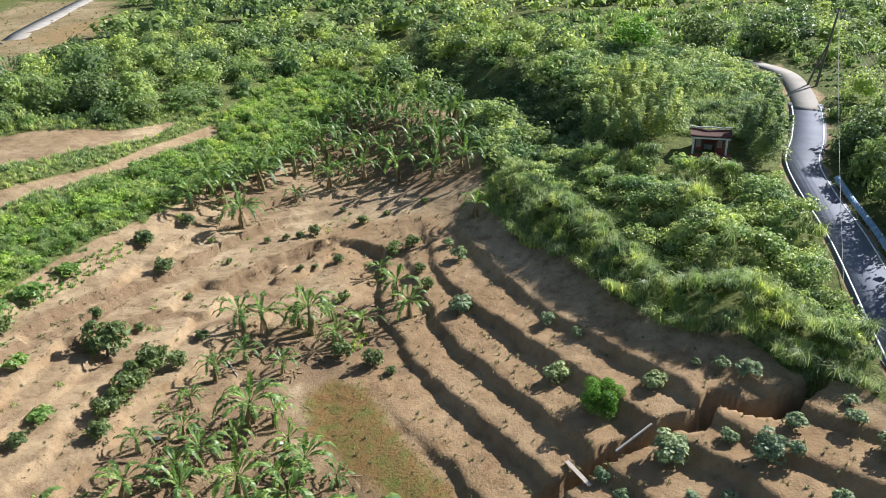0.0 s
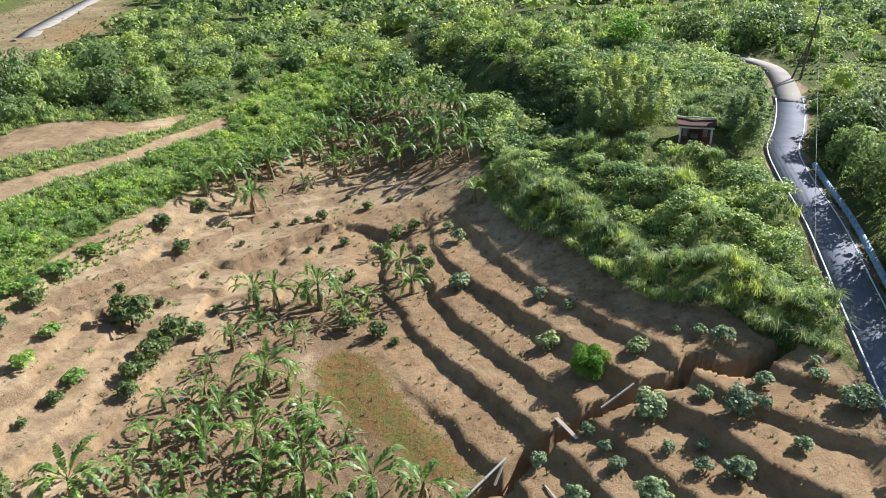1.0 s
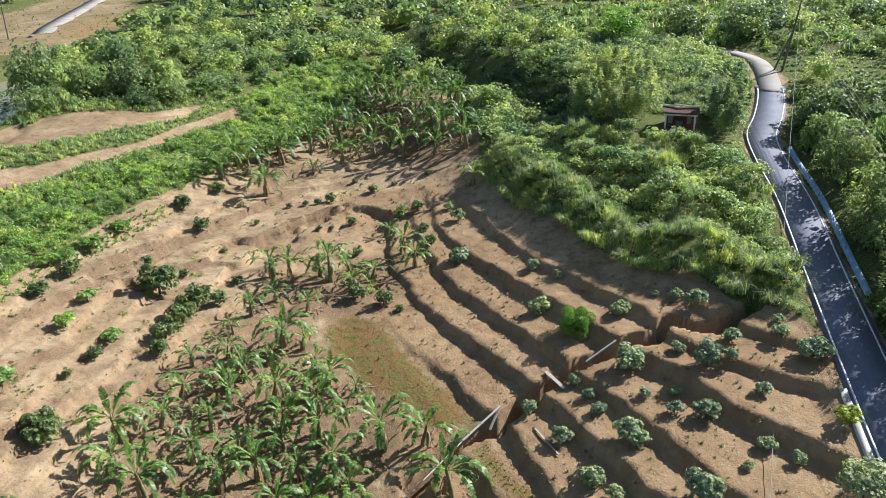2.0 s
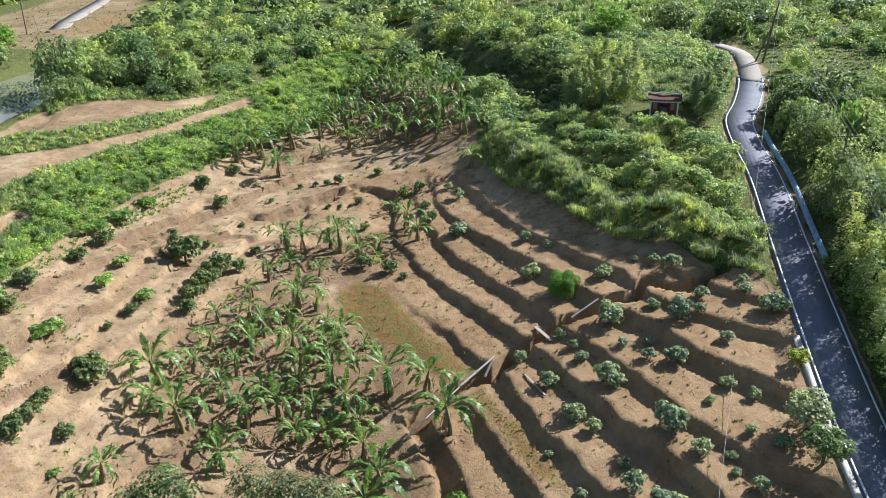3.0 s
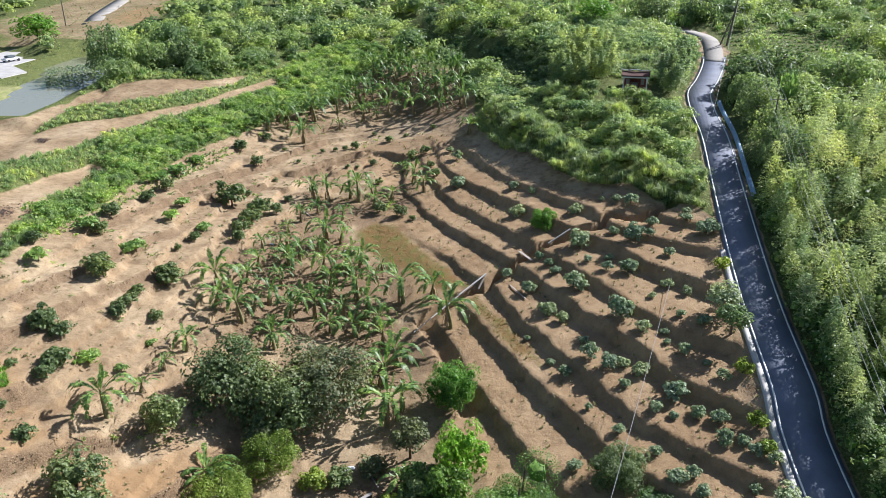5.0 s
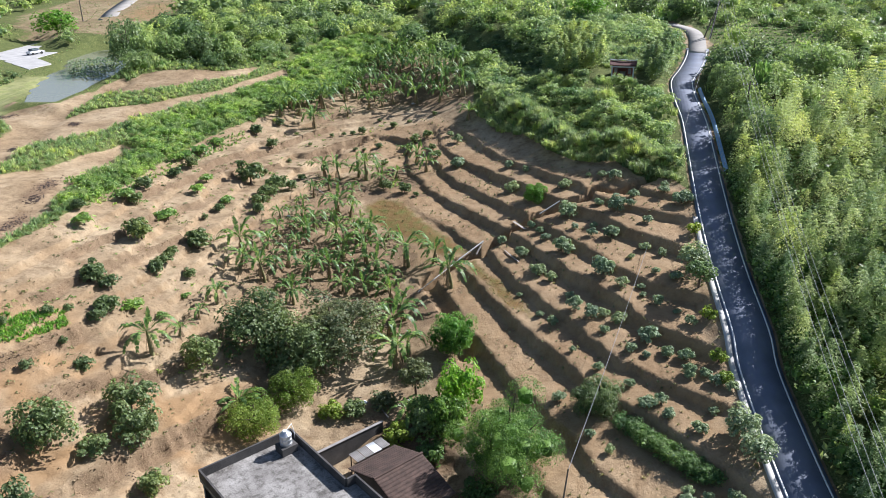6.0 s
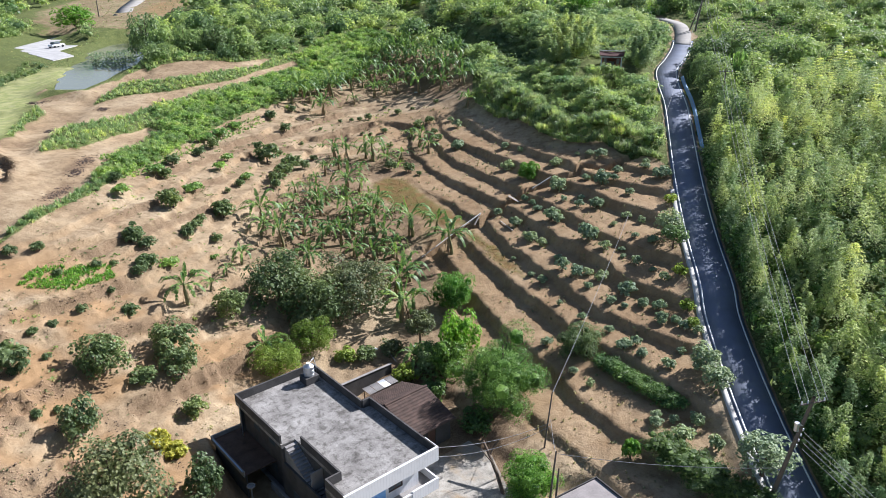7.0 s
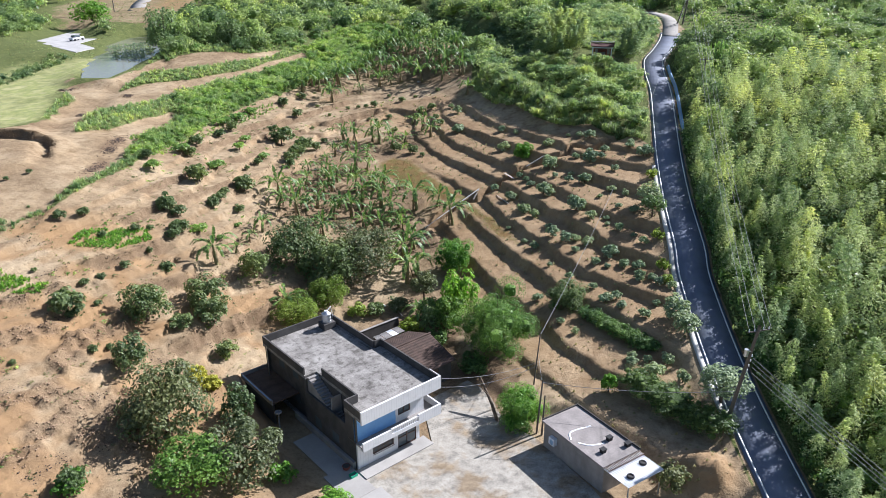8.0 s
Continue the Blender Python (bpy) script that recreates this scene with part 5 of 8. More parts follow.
tree_at(-9.4, 13.0, 2.6, 76, LEAF_DARK, "low dark shrub behind the house", 1.8, 0.1, name="shrub")
tree_at(-1.9, 10.3, 3.4, 77, LEAF_WOOD, "small green tree behind the tiled shed", 3.0, 0.2)
tree_at(-4.8, 9.4, 2.8, 81, LEAF_FEATHER, "leafy shrub in the corner behind the tiled shed", 2.2, 0.05, name="shrub")
tree_at(-2.2, 12.2, 3.6, 82, LEAF_HEDGE, "dark shrub behind the tiled shed", 3.0, 0.05, name="shrub")
tree_at(-1.4, 7.4, 3.0, 83, LEAF_HEDGE, "dark shrub against the tiled shed", 2.6, 0.05, name="shrub")
tree_at(-6.6, 14.4, 2.8, 84, LEAF_DRY, "withered brushwood above the garden wall", 1.8, 0.05, name="shrub")

# ---- hillside cover ----
def off_road(x, y, gap):
    """Clear of the lane, of the terraced field beyond it, and of the pond and its pad."""
    return (to_line(x, y, ROAD_XY)[0] > gap) & (to_polygon(x, y, FIELD) > 0.5) & (to_polygon(x, y, POND) > 3) & (to_polygon(x, y, CLEARING) > 1) & (to_polygon(x, y, UPPER_SCRUB) > 0.5) & (to_polygon(x, y, PAD_SITE) > 4)


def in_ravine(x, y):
    """One along the ravine beside the shrine's hill, nought away from it; picks darker leaves for its shade."""
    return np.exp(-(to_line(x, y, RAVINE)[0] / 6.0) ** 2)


def seen(x, y, margin=8.0):
    return np.abs(x - 4) < np.where(x < 4, np.maximum(0.62 * (y + 74), 0.545 * (y + 74) + 12), 0.62 * (y + 74)) + margin


RIDGE = [(4.2, 90.5), (7.5, 77.8), (12.6, 70.2), (15.6, 61.6), (19.2, 56), (23.9, 53.6), (26.9, 49.2), (29.9, 47.0), (32.6, 46), (35.5, 60), (38, 74), (38.5, 80), (29, 83), (22, 87), (14, 94)]
RIM = [(5, 91), (8.5, 78.5), (13.5, 71), (16.5, 62.5), (20, 57), (24.5, 54.5), (27.5, 50), (30.5, 48), (33, 47)]
grassy = [tuft(s, 84, 1.5, 0.95, 0.046, 2) for s in (81, 82, 83)]


def banks(x, y):
    """Old overgrown terraces: rolling mounds that follow the orchard's rim."""
    d, _ = to_line(x, y, RIM)
    return (1.15 + 1.0 * np.sin((d + 2.4 * wave(x, y, 7.0, 0.8) - 0.6) * 2 * np.pi / 8.5) + 0.9 * wave(x, y, 4.2, 0.6) + 0.3 * wave(x, y, 1.9, 2.6)) * smooth(d, -0.5, 2.2)


def is_grassy(x, y):
    """Tall grass lines the rim and fills patches further in; leafy shrubs take the rest."""
    return (to_line(x, y, RIM)[0] < 4.2 + 2.0 * wave(x, y, 4.0, 0.3)) | (wave(x, y, 5.5, 2.2) > 0.35)


x, y = spread_over(RIDGE, 0.82, 84)
ok = off_road(x, y, 3.3) & is_grassy(x, y) & (banks(x, y) > 0.0)
x, y = x[ok], y[ok]
glossy = np.random.default_rng(83).random(len(x)) + 0.5 * wave(x, y, 2.6, 1.4) < 0.5
for pick, blade, words in ((glossy, BLADE, "tall arching silver grass covering the ridge"), (~glossy, GRASS_BRIGHT, "yellow-green tall grass covering the ridge")):
    scatter("tall_grass", grassy, x[pick], y[pick], 0.6, 1.35, blade, words, "tall grass", 85, lift=1.1 * banks(x[pick], y[pick]) - 0.1)
leafy_lumps = [crown(s, 320, (1.55, 1.55, 1.4), 0.25, 13, aspect=0.6, loose=0.6) for s in (91, 92, 93, 94)]
x, y = spread_over(RIDGE, 1.5, 94)
ok = off_road(x, y, 3.9) & (to_line(x, y, RIM)[0] > 1.8) & (~is_grassy(x, y) | (banks(x, y) < 0.3))
x, y = x[ok], y[ok]
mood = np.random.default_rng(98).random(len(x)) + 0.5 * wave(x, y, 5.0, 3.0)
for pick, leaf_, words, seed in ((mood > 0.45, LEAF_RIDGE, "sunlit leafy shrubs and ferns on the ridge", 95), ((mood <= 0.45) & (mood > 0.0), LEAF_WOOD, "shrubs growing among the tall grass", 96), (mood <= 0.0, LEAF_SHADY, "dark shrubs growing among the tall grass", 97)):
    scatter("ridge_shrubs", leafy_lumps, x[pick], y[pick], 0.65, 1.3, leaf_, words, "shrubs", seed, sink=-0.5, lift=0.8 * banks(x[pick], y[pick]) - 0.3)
HILLGRASS = [(30, 95), (40, 91), (46, 96), (49, 107), (47, 124), (36, 128), (26, 118), (24, 106)]
x, y = spread_over(HILLGRASS, 2.1, 89)
ok = off_road(x, y, 3.6)
scatter("hill_shrubs", leafy_lumps, x[ok], y[ok], 0.5, 1.1, LEAF_RIDGE, "low sunlit shrubs in the hill's tall grass", "shrubs", 88, sink=-0.3)
x, y = spread_over(HILLGRASS, 1.0, 86)
ok = off_road(x, y, 3.0)
x, y = x[ok], y[ok]
silver = np.random.default_rng(90).random(len(x)) + 0.5 * wave(x, y, 4.0, 0.9) < 0.5
scatter("hill_grass", grassy, x[silver], y[silver], 0.6, 1.2, BLADE, "silvery tall grass on the hill above the lane", "tall grass", 80, lift=0.4 + 0.5 * wave(x[silver], y[silver], 5.0, 1.6))
x, y = x[~silver], y[~silver]
scatter("hill_grass", grassy, x, y, 0.6, 1.2, GRASS_BRIGHT, "bright tall grass on the hill above the lane", "tall grass", 87, lift=0.3 + 0.4 * wave(x, y, 5.0, 1.6))

def road_from(y):
    return int(np.argmin([abs(p[1] - y) for p in ROAD]))


BAMBOO = [(32, -60), (32, 0), (33, 20), (36.5, 42), (40.5, 60), (52, 62), (62, 68), (95, 60), (120, 30), (110, -60)]
plumes = [plume(s, 460, 4.9, 1.95, 0.29) for s in (101, 102, 103, 104)]
x, y = spread_over(BAMBOO, 2.45, 105)
ok = off_road(x, y, 3.1) & seen(x, y) & ((to_line(x, y, ROAD_XY)[0] > 8.5) | (y > 22))
x, y = x[ok], y[ok]
scatter("bamboo_thicket", plumes, x, y, 0.65, 1.4, LEAF_BAMBOO, "dense thicket of feathery yellow-green bamboo", "bamboo", 106, lift=(0.9 + 1.3 * wave(x, y, 7.0, 0.5) + np.random.default_rng(107).normal(0, 0.6, len(x))) * smooth(to_line(x, y, ROAD_XY)[0], 4, 11))
lining = np.random.default_rng(180)
along = np.linspace(road_from(-62), road_from(47), 120)
pts = np.array([np.interp(along, np.arange(len(ROAD)), np.array(ROAD)[:, k]) for k in (0, 1)]).T
x, y = pts[:, 0] + lining.uniform(2.9, 4.6, len(pts)), pts[:, 1] + lining.uniform(-0.4, 0.4, len(pts))
scatter("bamboo_edge", plumes, x[::2], y[::2], 0.7, 1.0, LEAF_BAMBOO, "tall bamboo lining the lane and shading it", "bamboo", 181, lift=0.3)
# Dark bushes take the place of shade on the bamboo's lane side.
scatter("bamboo_edge_shrubs", [crown(s, 150, (1.6, 1.6, 2.4), 0.34, 10, solid=2) for s in (182, 183)], x + 0.2, y, 0.75, 1.05, LEAF_HEDGE, "dark leafy shrubs standing in for the bamboo edge's shaded side", "shrubs", 184, sink=-1.2)
LANESIDE = [(32.5, -60), (32.5, 0), (34, 14), (38, 30), (46, 30), (43, 0), (45, -60)]
x, y = spread_over(LANESIDE, 2.2, 190)
ok = off_road(x, y, 3.8) & seen(x, y)
scatter("bamboo_edge", [plume(s, 420, 4.8, 1.2, 0.30) for s in (195, 196, 197)], x[ok], y[ok], 0.6, 1.2, LEAF_BAMBOO, "spiky young bamboo between lane and thicket", "bamboo", 198, lift=np.random.default_rng(199).normal(0.2, 0.5, int(ok.sum())))
# Dark leaf layer added below, in place of the shaded gaps between stems.
x, y = spread_over(LANESIDE, 2.6, 200)
ok = off_road(x, y, 4.2) & seen(x, y)
scatter("lane_thicket", [crown(s, 330, (1.8, 1.8, 1.9), 0.22, 14, aspect=0.55, loose=0.7) for s in (191, 192, 193)], x[ok], y[ok], 0.6, 1.1, LEAF_HEDGE, "dark leaf layer standing in for shaded gaps in the bamboo", "shrubs", 194, sink=-1.0)
mats = [crown(s, 45, (1.8, 1.8, 1.9), 0.6, 8) for s in (171, 172)]
x, y = spread_over(BAMBOO, 2.4, 173)
ok = off_road(x, y, 3.6) & seen(x, y)
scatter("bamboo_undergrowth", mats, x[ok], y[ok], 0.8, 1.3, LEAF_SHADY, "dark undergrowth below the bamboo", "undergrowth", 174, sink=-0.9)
DEEP = [(58, 8), (64, 26), (70, 44), (84, 50), (92, 30), (80, 8)]
x, y = spread_over(DEEP, 3.6, 175, 0.8)
scatter("dark_trees", [crown(s, 260, (2.2, 2.2, 2.4), 0.36, 12) for s in (176, 177)], x, y, 0.8, 1.4, LEAF_SHADY, "dark broadleaf trees rising among the bamboo", "woodland", 178, sink=-4.2)
CLUMPS = [[(19.5, 98), (22, 91), (26, 87.8), (29.3, 89), (30.5, 95), (31.5, 106), (26, 110), (21, 106)], [(35, 82), (38.5, 80.5), (42.5, 88.5), (44.5, 93), (42, 94.5), (37.5, 90)]]
for i, poly in enumerate(CLUMPS):
    x, y = spread_over(poly, 1.35 if i == 0 else 1.1, 108 + i)
    ok = off_road(x, y, 2.9)
    scatter("bamboo_clump", [plume(s, 330, 5.2, 1.7, 0.46) for s in (125, 126, 127)], x[ok], y[ok], 0.8, 1.25, LEAF_BAMBOO, "tall bamboo clump beside the little shrine", "bamboo", 110 + i, tall=0.98 if i == 0 else 1.0)

FAR = [(-240, 128), (-115, 128), (-100, 145), (-84, 133), (-74, 116), (-62, 98), (-48, 108), (-37, 118), (-30, 110), (-24, 112), (-19, 130), (-10, 134), (3, 122), (7, 98), (15, 96), (22, 90), (20, 96), (24, 105), (26, 118), (36, 128), (47, 124), (49, 107), (46, 96), (48, 90), (44, 74), (43, 62), (52, 62), (62, 68), (95, 60), (120, 30), (260, 60), (360, 520), (-360, 520)]
woods = [crown(s, 115, (2.3, 2.3, 2.1), 0.42, 11, aspect=0.65, loose=0.6) for s in (111, 112, 113, 114)]
x, y = spread_over(FAR, 3.6, 115)
ok = off_road(x, y, 3.4) & seen(x, y, 4) & (y < 170)
x, y = x[ok], y[ok]
SILVER = [(6, 190), (22, 150), (20, 126), (30, 112), (48, 107), (55, 143), (78, 184)]
# The ravine's shade is put into the leaf colour: scrub there turns dark.
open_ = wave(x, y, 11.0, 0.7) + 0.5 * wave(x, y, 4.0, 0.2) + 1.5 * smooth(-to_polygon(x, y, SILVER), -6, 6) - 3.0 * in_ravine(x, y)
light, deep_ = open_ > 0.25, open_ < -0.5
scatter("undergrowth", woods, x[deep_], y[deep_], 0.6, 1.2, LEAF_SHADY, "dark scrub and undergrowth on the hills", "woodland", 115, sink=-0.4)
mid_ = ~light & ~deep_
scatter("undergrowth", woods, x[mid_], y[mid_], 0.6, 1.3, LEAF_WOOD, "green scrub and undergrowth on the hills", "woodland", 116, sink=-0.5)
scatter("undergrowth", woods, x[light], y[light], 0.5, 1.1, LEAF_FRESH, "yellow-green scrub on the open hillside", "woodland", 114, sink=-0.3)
gx, gy = np.repeat(x[light], 2), np.repeat(y[light], 2)
gx, gy = gx + np.random.default_rng(185).normal(0, 0.9, len(gx)), gy + np.random.default_rng(186).normal(0, 0.9, len(gy))
odd = np.arange(len(gx)) % 2 == 0
for pick, blade, words in ((odd, BLADE, "silvery tall grass on the open hillside"), (~odd, GRASS_BRIGHT, "yellow-green tall grass on the open hillside")):
    scatter("hill_grass", [tuft(s, 15, 2.2, 0.9, 0.22, 2) for s in (187, 190)], gx[pick], gy[pick], 0.7, 1.2, blade, words, "tall grass", 113, lift=0.5)
x, y = spread_over(FAR, 4.8, 145, 0.8)
HILLSIDE = [(5, 97), (20, 93), (33, 108), (48, 108), (46, 128), (30, 134), (8, 130), (3, 112)]
ok = off_road(x, y, 5.0) & seen(x, y) & (y < 178) & (to_polygon(x, y, HILLSIDE) > 0)
ok &= wave(x, y, 11.0, 0.7) + 0.5 * wave(x, y, 4.0, 0.2) + 1.5 * smooth(-to_polygon(x, y, SILVER), -6, 6) < 0.75
x, y = x[ok], y[ok]
half = np.arange(len(x)) % 2 == 0
near = y < 128
fine = [crown(s, 600, (3.0, 3.0, 3.0), 0.30, 20, aspect=0.6, loose=0.7) for s in (151, 152, 153)]
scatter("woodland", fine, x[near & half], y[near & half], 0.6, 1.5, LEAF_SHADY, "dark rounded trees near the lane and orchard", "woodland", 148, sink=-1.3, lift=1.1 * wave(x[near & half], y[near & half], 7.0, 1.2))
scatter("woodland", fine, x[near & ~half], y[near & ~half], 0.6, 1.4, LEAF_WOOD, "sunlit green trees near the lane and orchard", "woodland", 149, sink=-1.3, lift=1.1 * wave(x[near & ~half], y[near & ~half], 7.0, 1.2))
x, y, half = x[~near], y[~near], half[~near]
bx, by = spread_over(HILLSIDE, 2.3, 144)
ok = off_road(bx, by, 4.5)
bx, by = bx[ok], by[ok]
# Shrubs down in the ravine take the darker leaf in place of its shade.
ravine_shade = in_ravine(bx, by) > 0.45
scatter("hillside_shrubs", leafy_lumps, bx[~ravine_shade], by[~ravine_shade], 0.9, 1.9, LEAF_RIDGE, "sunlit rounded shrubs on the open hillside", "shrubs", 150, sink=-0.8)
scatter("hillside_shrubs", leafy_lumps, bx[ravine_shade], by[ravine_shade], 0.8, 1.5, LEAF_SHADY, "shrubs in the ravine, leaf darkened for its shade", "shrubs", 152, sink=-0.8)
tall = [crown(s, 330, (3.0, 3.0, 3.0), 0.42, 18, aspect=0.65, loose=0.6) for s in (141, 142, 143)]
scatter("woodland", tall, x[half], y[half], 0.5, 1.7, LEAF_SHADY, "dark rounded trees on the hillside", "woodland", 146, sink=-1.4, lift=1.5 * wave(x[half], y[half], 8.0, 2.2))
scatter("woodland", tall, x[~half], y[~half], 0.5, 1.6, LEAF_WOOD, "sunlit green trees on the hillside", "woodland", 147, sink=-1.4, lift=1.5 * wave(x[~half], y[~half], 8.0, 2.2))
woods_far = [crown(s, 85, (4.6, 4.6, 4.2), 1.15, 14, aspect=0.7, loose=0.5) for s in (117, 118, 119)]
x, y = spread_over(FAR, 8.0, 120)
ok = off_road(x, y, 5) & seen(x, y, 2) & (y >= 172) & (y < 330)
x, y = x[ok], y[ok]
third = np.arange(len(x)) % 3 == 0
scatter("far_woodland", woods_far, x[third], y[third], 0.5, 1.5, LEAF_SHADY, "distant dark trees on the hills", "woodland", 121, sink=-2.5)
scatter("far_woodland", woods_far, x[~third], y[~third], 0.5, 1.2, LEAF_WOOD, "distant green woodland", "woodland", 122, sink=-1.5)

low = [crown(s, 145, (0.95, 0.95, 0.9), 0.20, 8, aspect=0.6, loose=0.7) for s in (131, 132, 133)]
x, y = spread_over(SCRUB, 1.0, 134)
scatter("scrub", low, x, y, 0.7, 1.5, LEAF_FRESH, "rank green scrub and creepers on the bank", "scrub", 135, lift=0.5 + 0.7 * wave(x, y, 2.6, 0.6) + 0.5 * wave(x, y, 6.5, 0.9))
ok = ((to_polygon(x, y, ORCHARD) < 2.6) & (np.arange(len(x)) % 2 == 0)) | (np.arange(len(x)) % 3 == 0)
scatter("bank_tall_grass", grassy, x[ok], y[ok], 0.6, 1.1, GRASS_BRIGHT, "long grass hanging over the orchard's bank", "tall grass", 188, lift=0.6 + 0.5 * wave(x[ok], y[ok], 2.6, 0.6))
ok = (wave(x, y, 5.0, 2.7) > 0.35) & (np.arange(len(x)) % 3 == 0)
scatter("bank_shrubs", low, x[ok], y[ok], 1.2, 2.1, LEAF_WOOD, "taller shrubs standing in the scrub", "shrubs", 189, lift=0.5)
BANKS = [(-31, 112), (-44.5, 84), (-52, 70.5), (-44, 46), (-45.3, 30), (-48, 15), (-49, 7), (-52, 4), (-60, 30), (-66, 42), (-72, 66), (-66, 78), (-66, 100), (-48, 114), (-38, 121)]
x, y = spread_over(BANKS, 0.78, 136)
cv = lie(x, y)[1]
ok = (cv > 0.55) & (to_polygon(x, y, POND) > 1.0) & (to_polygon(x, y, MEADOW) > 0.3)
tufts = [tuft(s, 15, 0.9, 1.0, 0.10, 2) for s in (137, 138)]
scatter("bank_grass", tufts, x[ok], y[ok], 0.6, 1.5, GRASS_BRIGHT, "green grass on the banks between bare benches", "grass", 139)
ok = ok & (np.random.default_rng(3).random(len(x)) < 0.10)
scatter("bank_weeds", low, x[ok], y[ok], 0.4, 0.9, LEAF_WOOD, "leafy weeds on the banks", "weeds", 140)

# ---- hedges and rank patches in the orchard ----
def hedge(name, pts, width, height, step, seed, label, material):
    """A clipped-by-nobody hedge: overlapping leafy lumps along a line."""
    rng = np.random.default_rng(seed)
    line = np.array(spline(pts, max(2, int(6 / step))))
    top = tagged(new(name), label, "hedge")
    Vs, Qs, n = [], [], 0
    for i, (x, y) in enumerate(line):
        V, Q = crown(seed + i, 1300, (width * 0.55, width * 0.55, height * 0.55), 0.125, 14, squash=1.0, solid=2, loose=0.7)
        V = V + (x, y, ground_z(x, y) + height * 0.42)
        Vs.append(V)
        Qs.append(Q + n)
        n += len(V)
    part("foliage", np_mesh("foliage", np.concatenate(Vs), np.concatenate(Qs)), material, top)
    part("stems", tube_mesh("stems", [[(x, y, ground_z(x, y) - 0.1, 0.03), (x + 0.05, y, ground_z(x, y) + height * 0.3, 0.025), (x, y + 0.05, ground_z(x, y) + height * 0.6, 0.015)] for x, y in line], 5), BARK, top)
    return top


hedge("hedge", [(16.9, 7.4), (18.9, 4.4), (21.0, 1.9), (22.8, 0.2)], 2.7, 1.8, 1.2, 301, "dense dark green hedge across a terrace", LEAF_HEDGE)
hedge("hedge", [(19.6, -5.6), (21.6, -8.2), (23.6, -10.6), (26.0, -13.2)], 4.6, 2.7, 1.2, 331, "dark overgrown hedge below the lane", LEAF_DEEP)
tree_at(14.8, 10.2, 5.0, 361, LEAF_DARK, "large rounded dark bush at a hedge's end", 3.6, 0.03, n=9000, leaf=0.14, whorl=0, loose=0.75, blobs=26, droop=0.05, name="bush")
tree_at(7.6, -8.3, 5.4, 362, LEAF_BRIGHT, "bright green citrus tree beside the store", 4.6, 0.05, n=11000, leaf=0.14, whorl=0, loose=0.75, blobs=30, droop=0.05)
tree_at(17.0, -5.6, 1.6, 363, LEAF_BRIGHT, "small bright green sapling on a terrace", 2.2, 0.3)
tree_at(-31.0, -24.0, 2.6, 364, LEAF_BRIGHT, "bright green shrub on the bare slope", 1.8, 0.1, name="shrub")
tree_at(-15.3, -17.6, 2.4, 365, LEAF_BRIGHT, "bright green shrub beside the house path", 1.8, 0.1, name="shrub")
tree_at(-10.2, -20.5, 3.0, 366, LEAF_BRIGHT, "bright yellow-green shrub at the yard's corner", 1.6, 0.1, name="shrub")
tree_at(20.2, -18.6, 3.0, 367, LEAF_DRY, "small grey-green tree on the mound by the lane", 2.4, 0.2)

weedy = [tuft(s, 11, 0.35, 1.2, 0.05, 2) for s in (371, 372)]
x, y = spread_over(TERRACED, 0.9, 373, 0.35)
scatter("dry_grass", weedy, x, y, 0.4, 1.3, STRAW, "thin dry grass on the terrace edges", "grass", 374, sink=0.02)
x, y = spread_over(REDDISH, 0.4, 375)
scatter("weed_mat", weedy, x, y, 0.2, 0.5, RUSTY, "rust and olive mat of low weeds", "weeds", 376, sink=0.02)
for i, poly in enumerate(OLIVE):
    x, y = spread_over(poly, 0.4, 377 + i)
    scatter("weed_mat", weedy, x, y, 0.25, 0.7, RUSTY, "rust and olive mat of low weeds", "weeds", 379 + i, sink=0.02)
PATCHES = [[(-44, 10), (-38, 14.5), (-36.5, 12), (-40, 7.5), (-44, 6.5)], [(-48, -1), (-43, -0.5), (-42.5, -3), (-47, -4.5)], [(-51, 44), (-49.5, 46), (-49, 43), (-50.5, 41.5)], [(-45, 36), (-41, 58), (-39.5, 57), (-43, 36)], [(-42, 60), (-36, 76), (-34, 75), (-39, 59)], [(-10, 62), (-8, 66), (-7, 63)]]
for i, poly in enumerate(PATCHES):
    x, y = spread_over(poly, 0.27 if i < 2 else 0.5, 381 + i, 0.85)
    scatter("creeping_weeds", weedy, x, y, 0.7, 1.8, LEAF_BRIGHT if i < 2 else LEAF_FRESH, "green creeping weeds on the sandy slope", "weeds", 391 + i, sink=0.02)


def lump(seed):
    rng = np.random.default_rng(seed)
    V = np.array([(a, b, c) for a in (-1, 1) for b in (-1, 1) for c in (-0.5, 0.8)], float) * rng.uniform(0.5, 1.1, (8, 3))
    Q = np.array([(0, 1, 3, 2), (4, 6, 7, 5), (0, 4, 5, 1), (2, 3, 7, 6), (1, 5, 7, 3), (0, 2, 6, 4)])
    return V, Q


clods = [lump(s) for s in range(401, 409)]
x, y = spread_over(ORCHARD, 0.7, 410, 0.25)
ok = (wave(x, y, 4.0, 0.9) + 0.6 * wave(x, y, 1.1, 0.3) > -0.1) & (to_polygon(x, y, YARD) > 0.8) & (y > -40) & seen(x, y, 3)
scatter("soil_clods", clods, x[ok], y[ok], 0.02, 0.05, SOIL, "loose clods of sandy soil", "soil", 411, sink=0.01)
strips = [leaves(np.random.default_rng(s), np.random.default_rng(s).normal(0, 0.5, (9, 3)) * (1, 1, 0.04) + (0, 0, 0.08), rand_dirs(np.random.default_rng(s), 9) * (1, 1, 0.08), 0.9, 0.16, 0.05) for s in (421, 422, 423)]
spots = np.array([(px, py) for px, py, s in BANANA_A + BANANA_B + BANANA_C + BANANA_D])
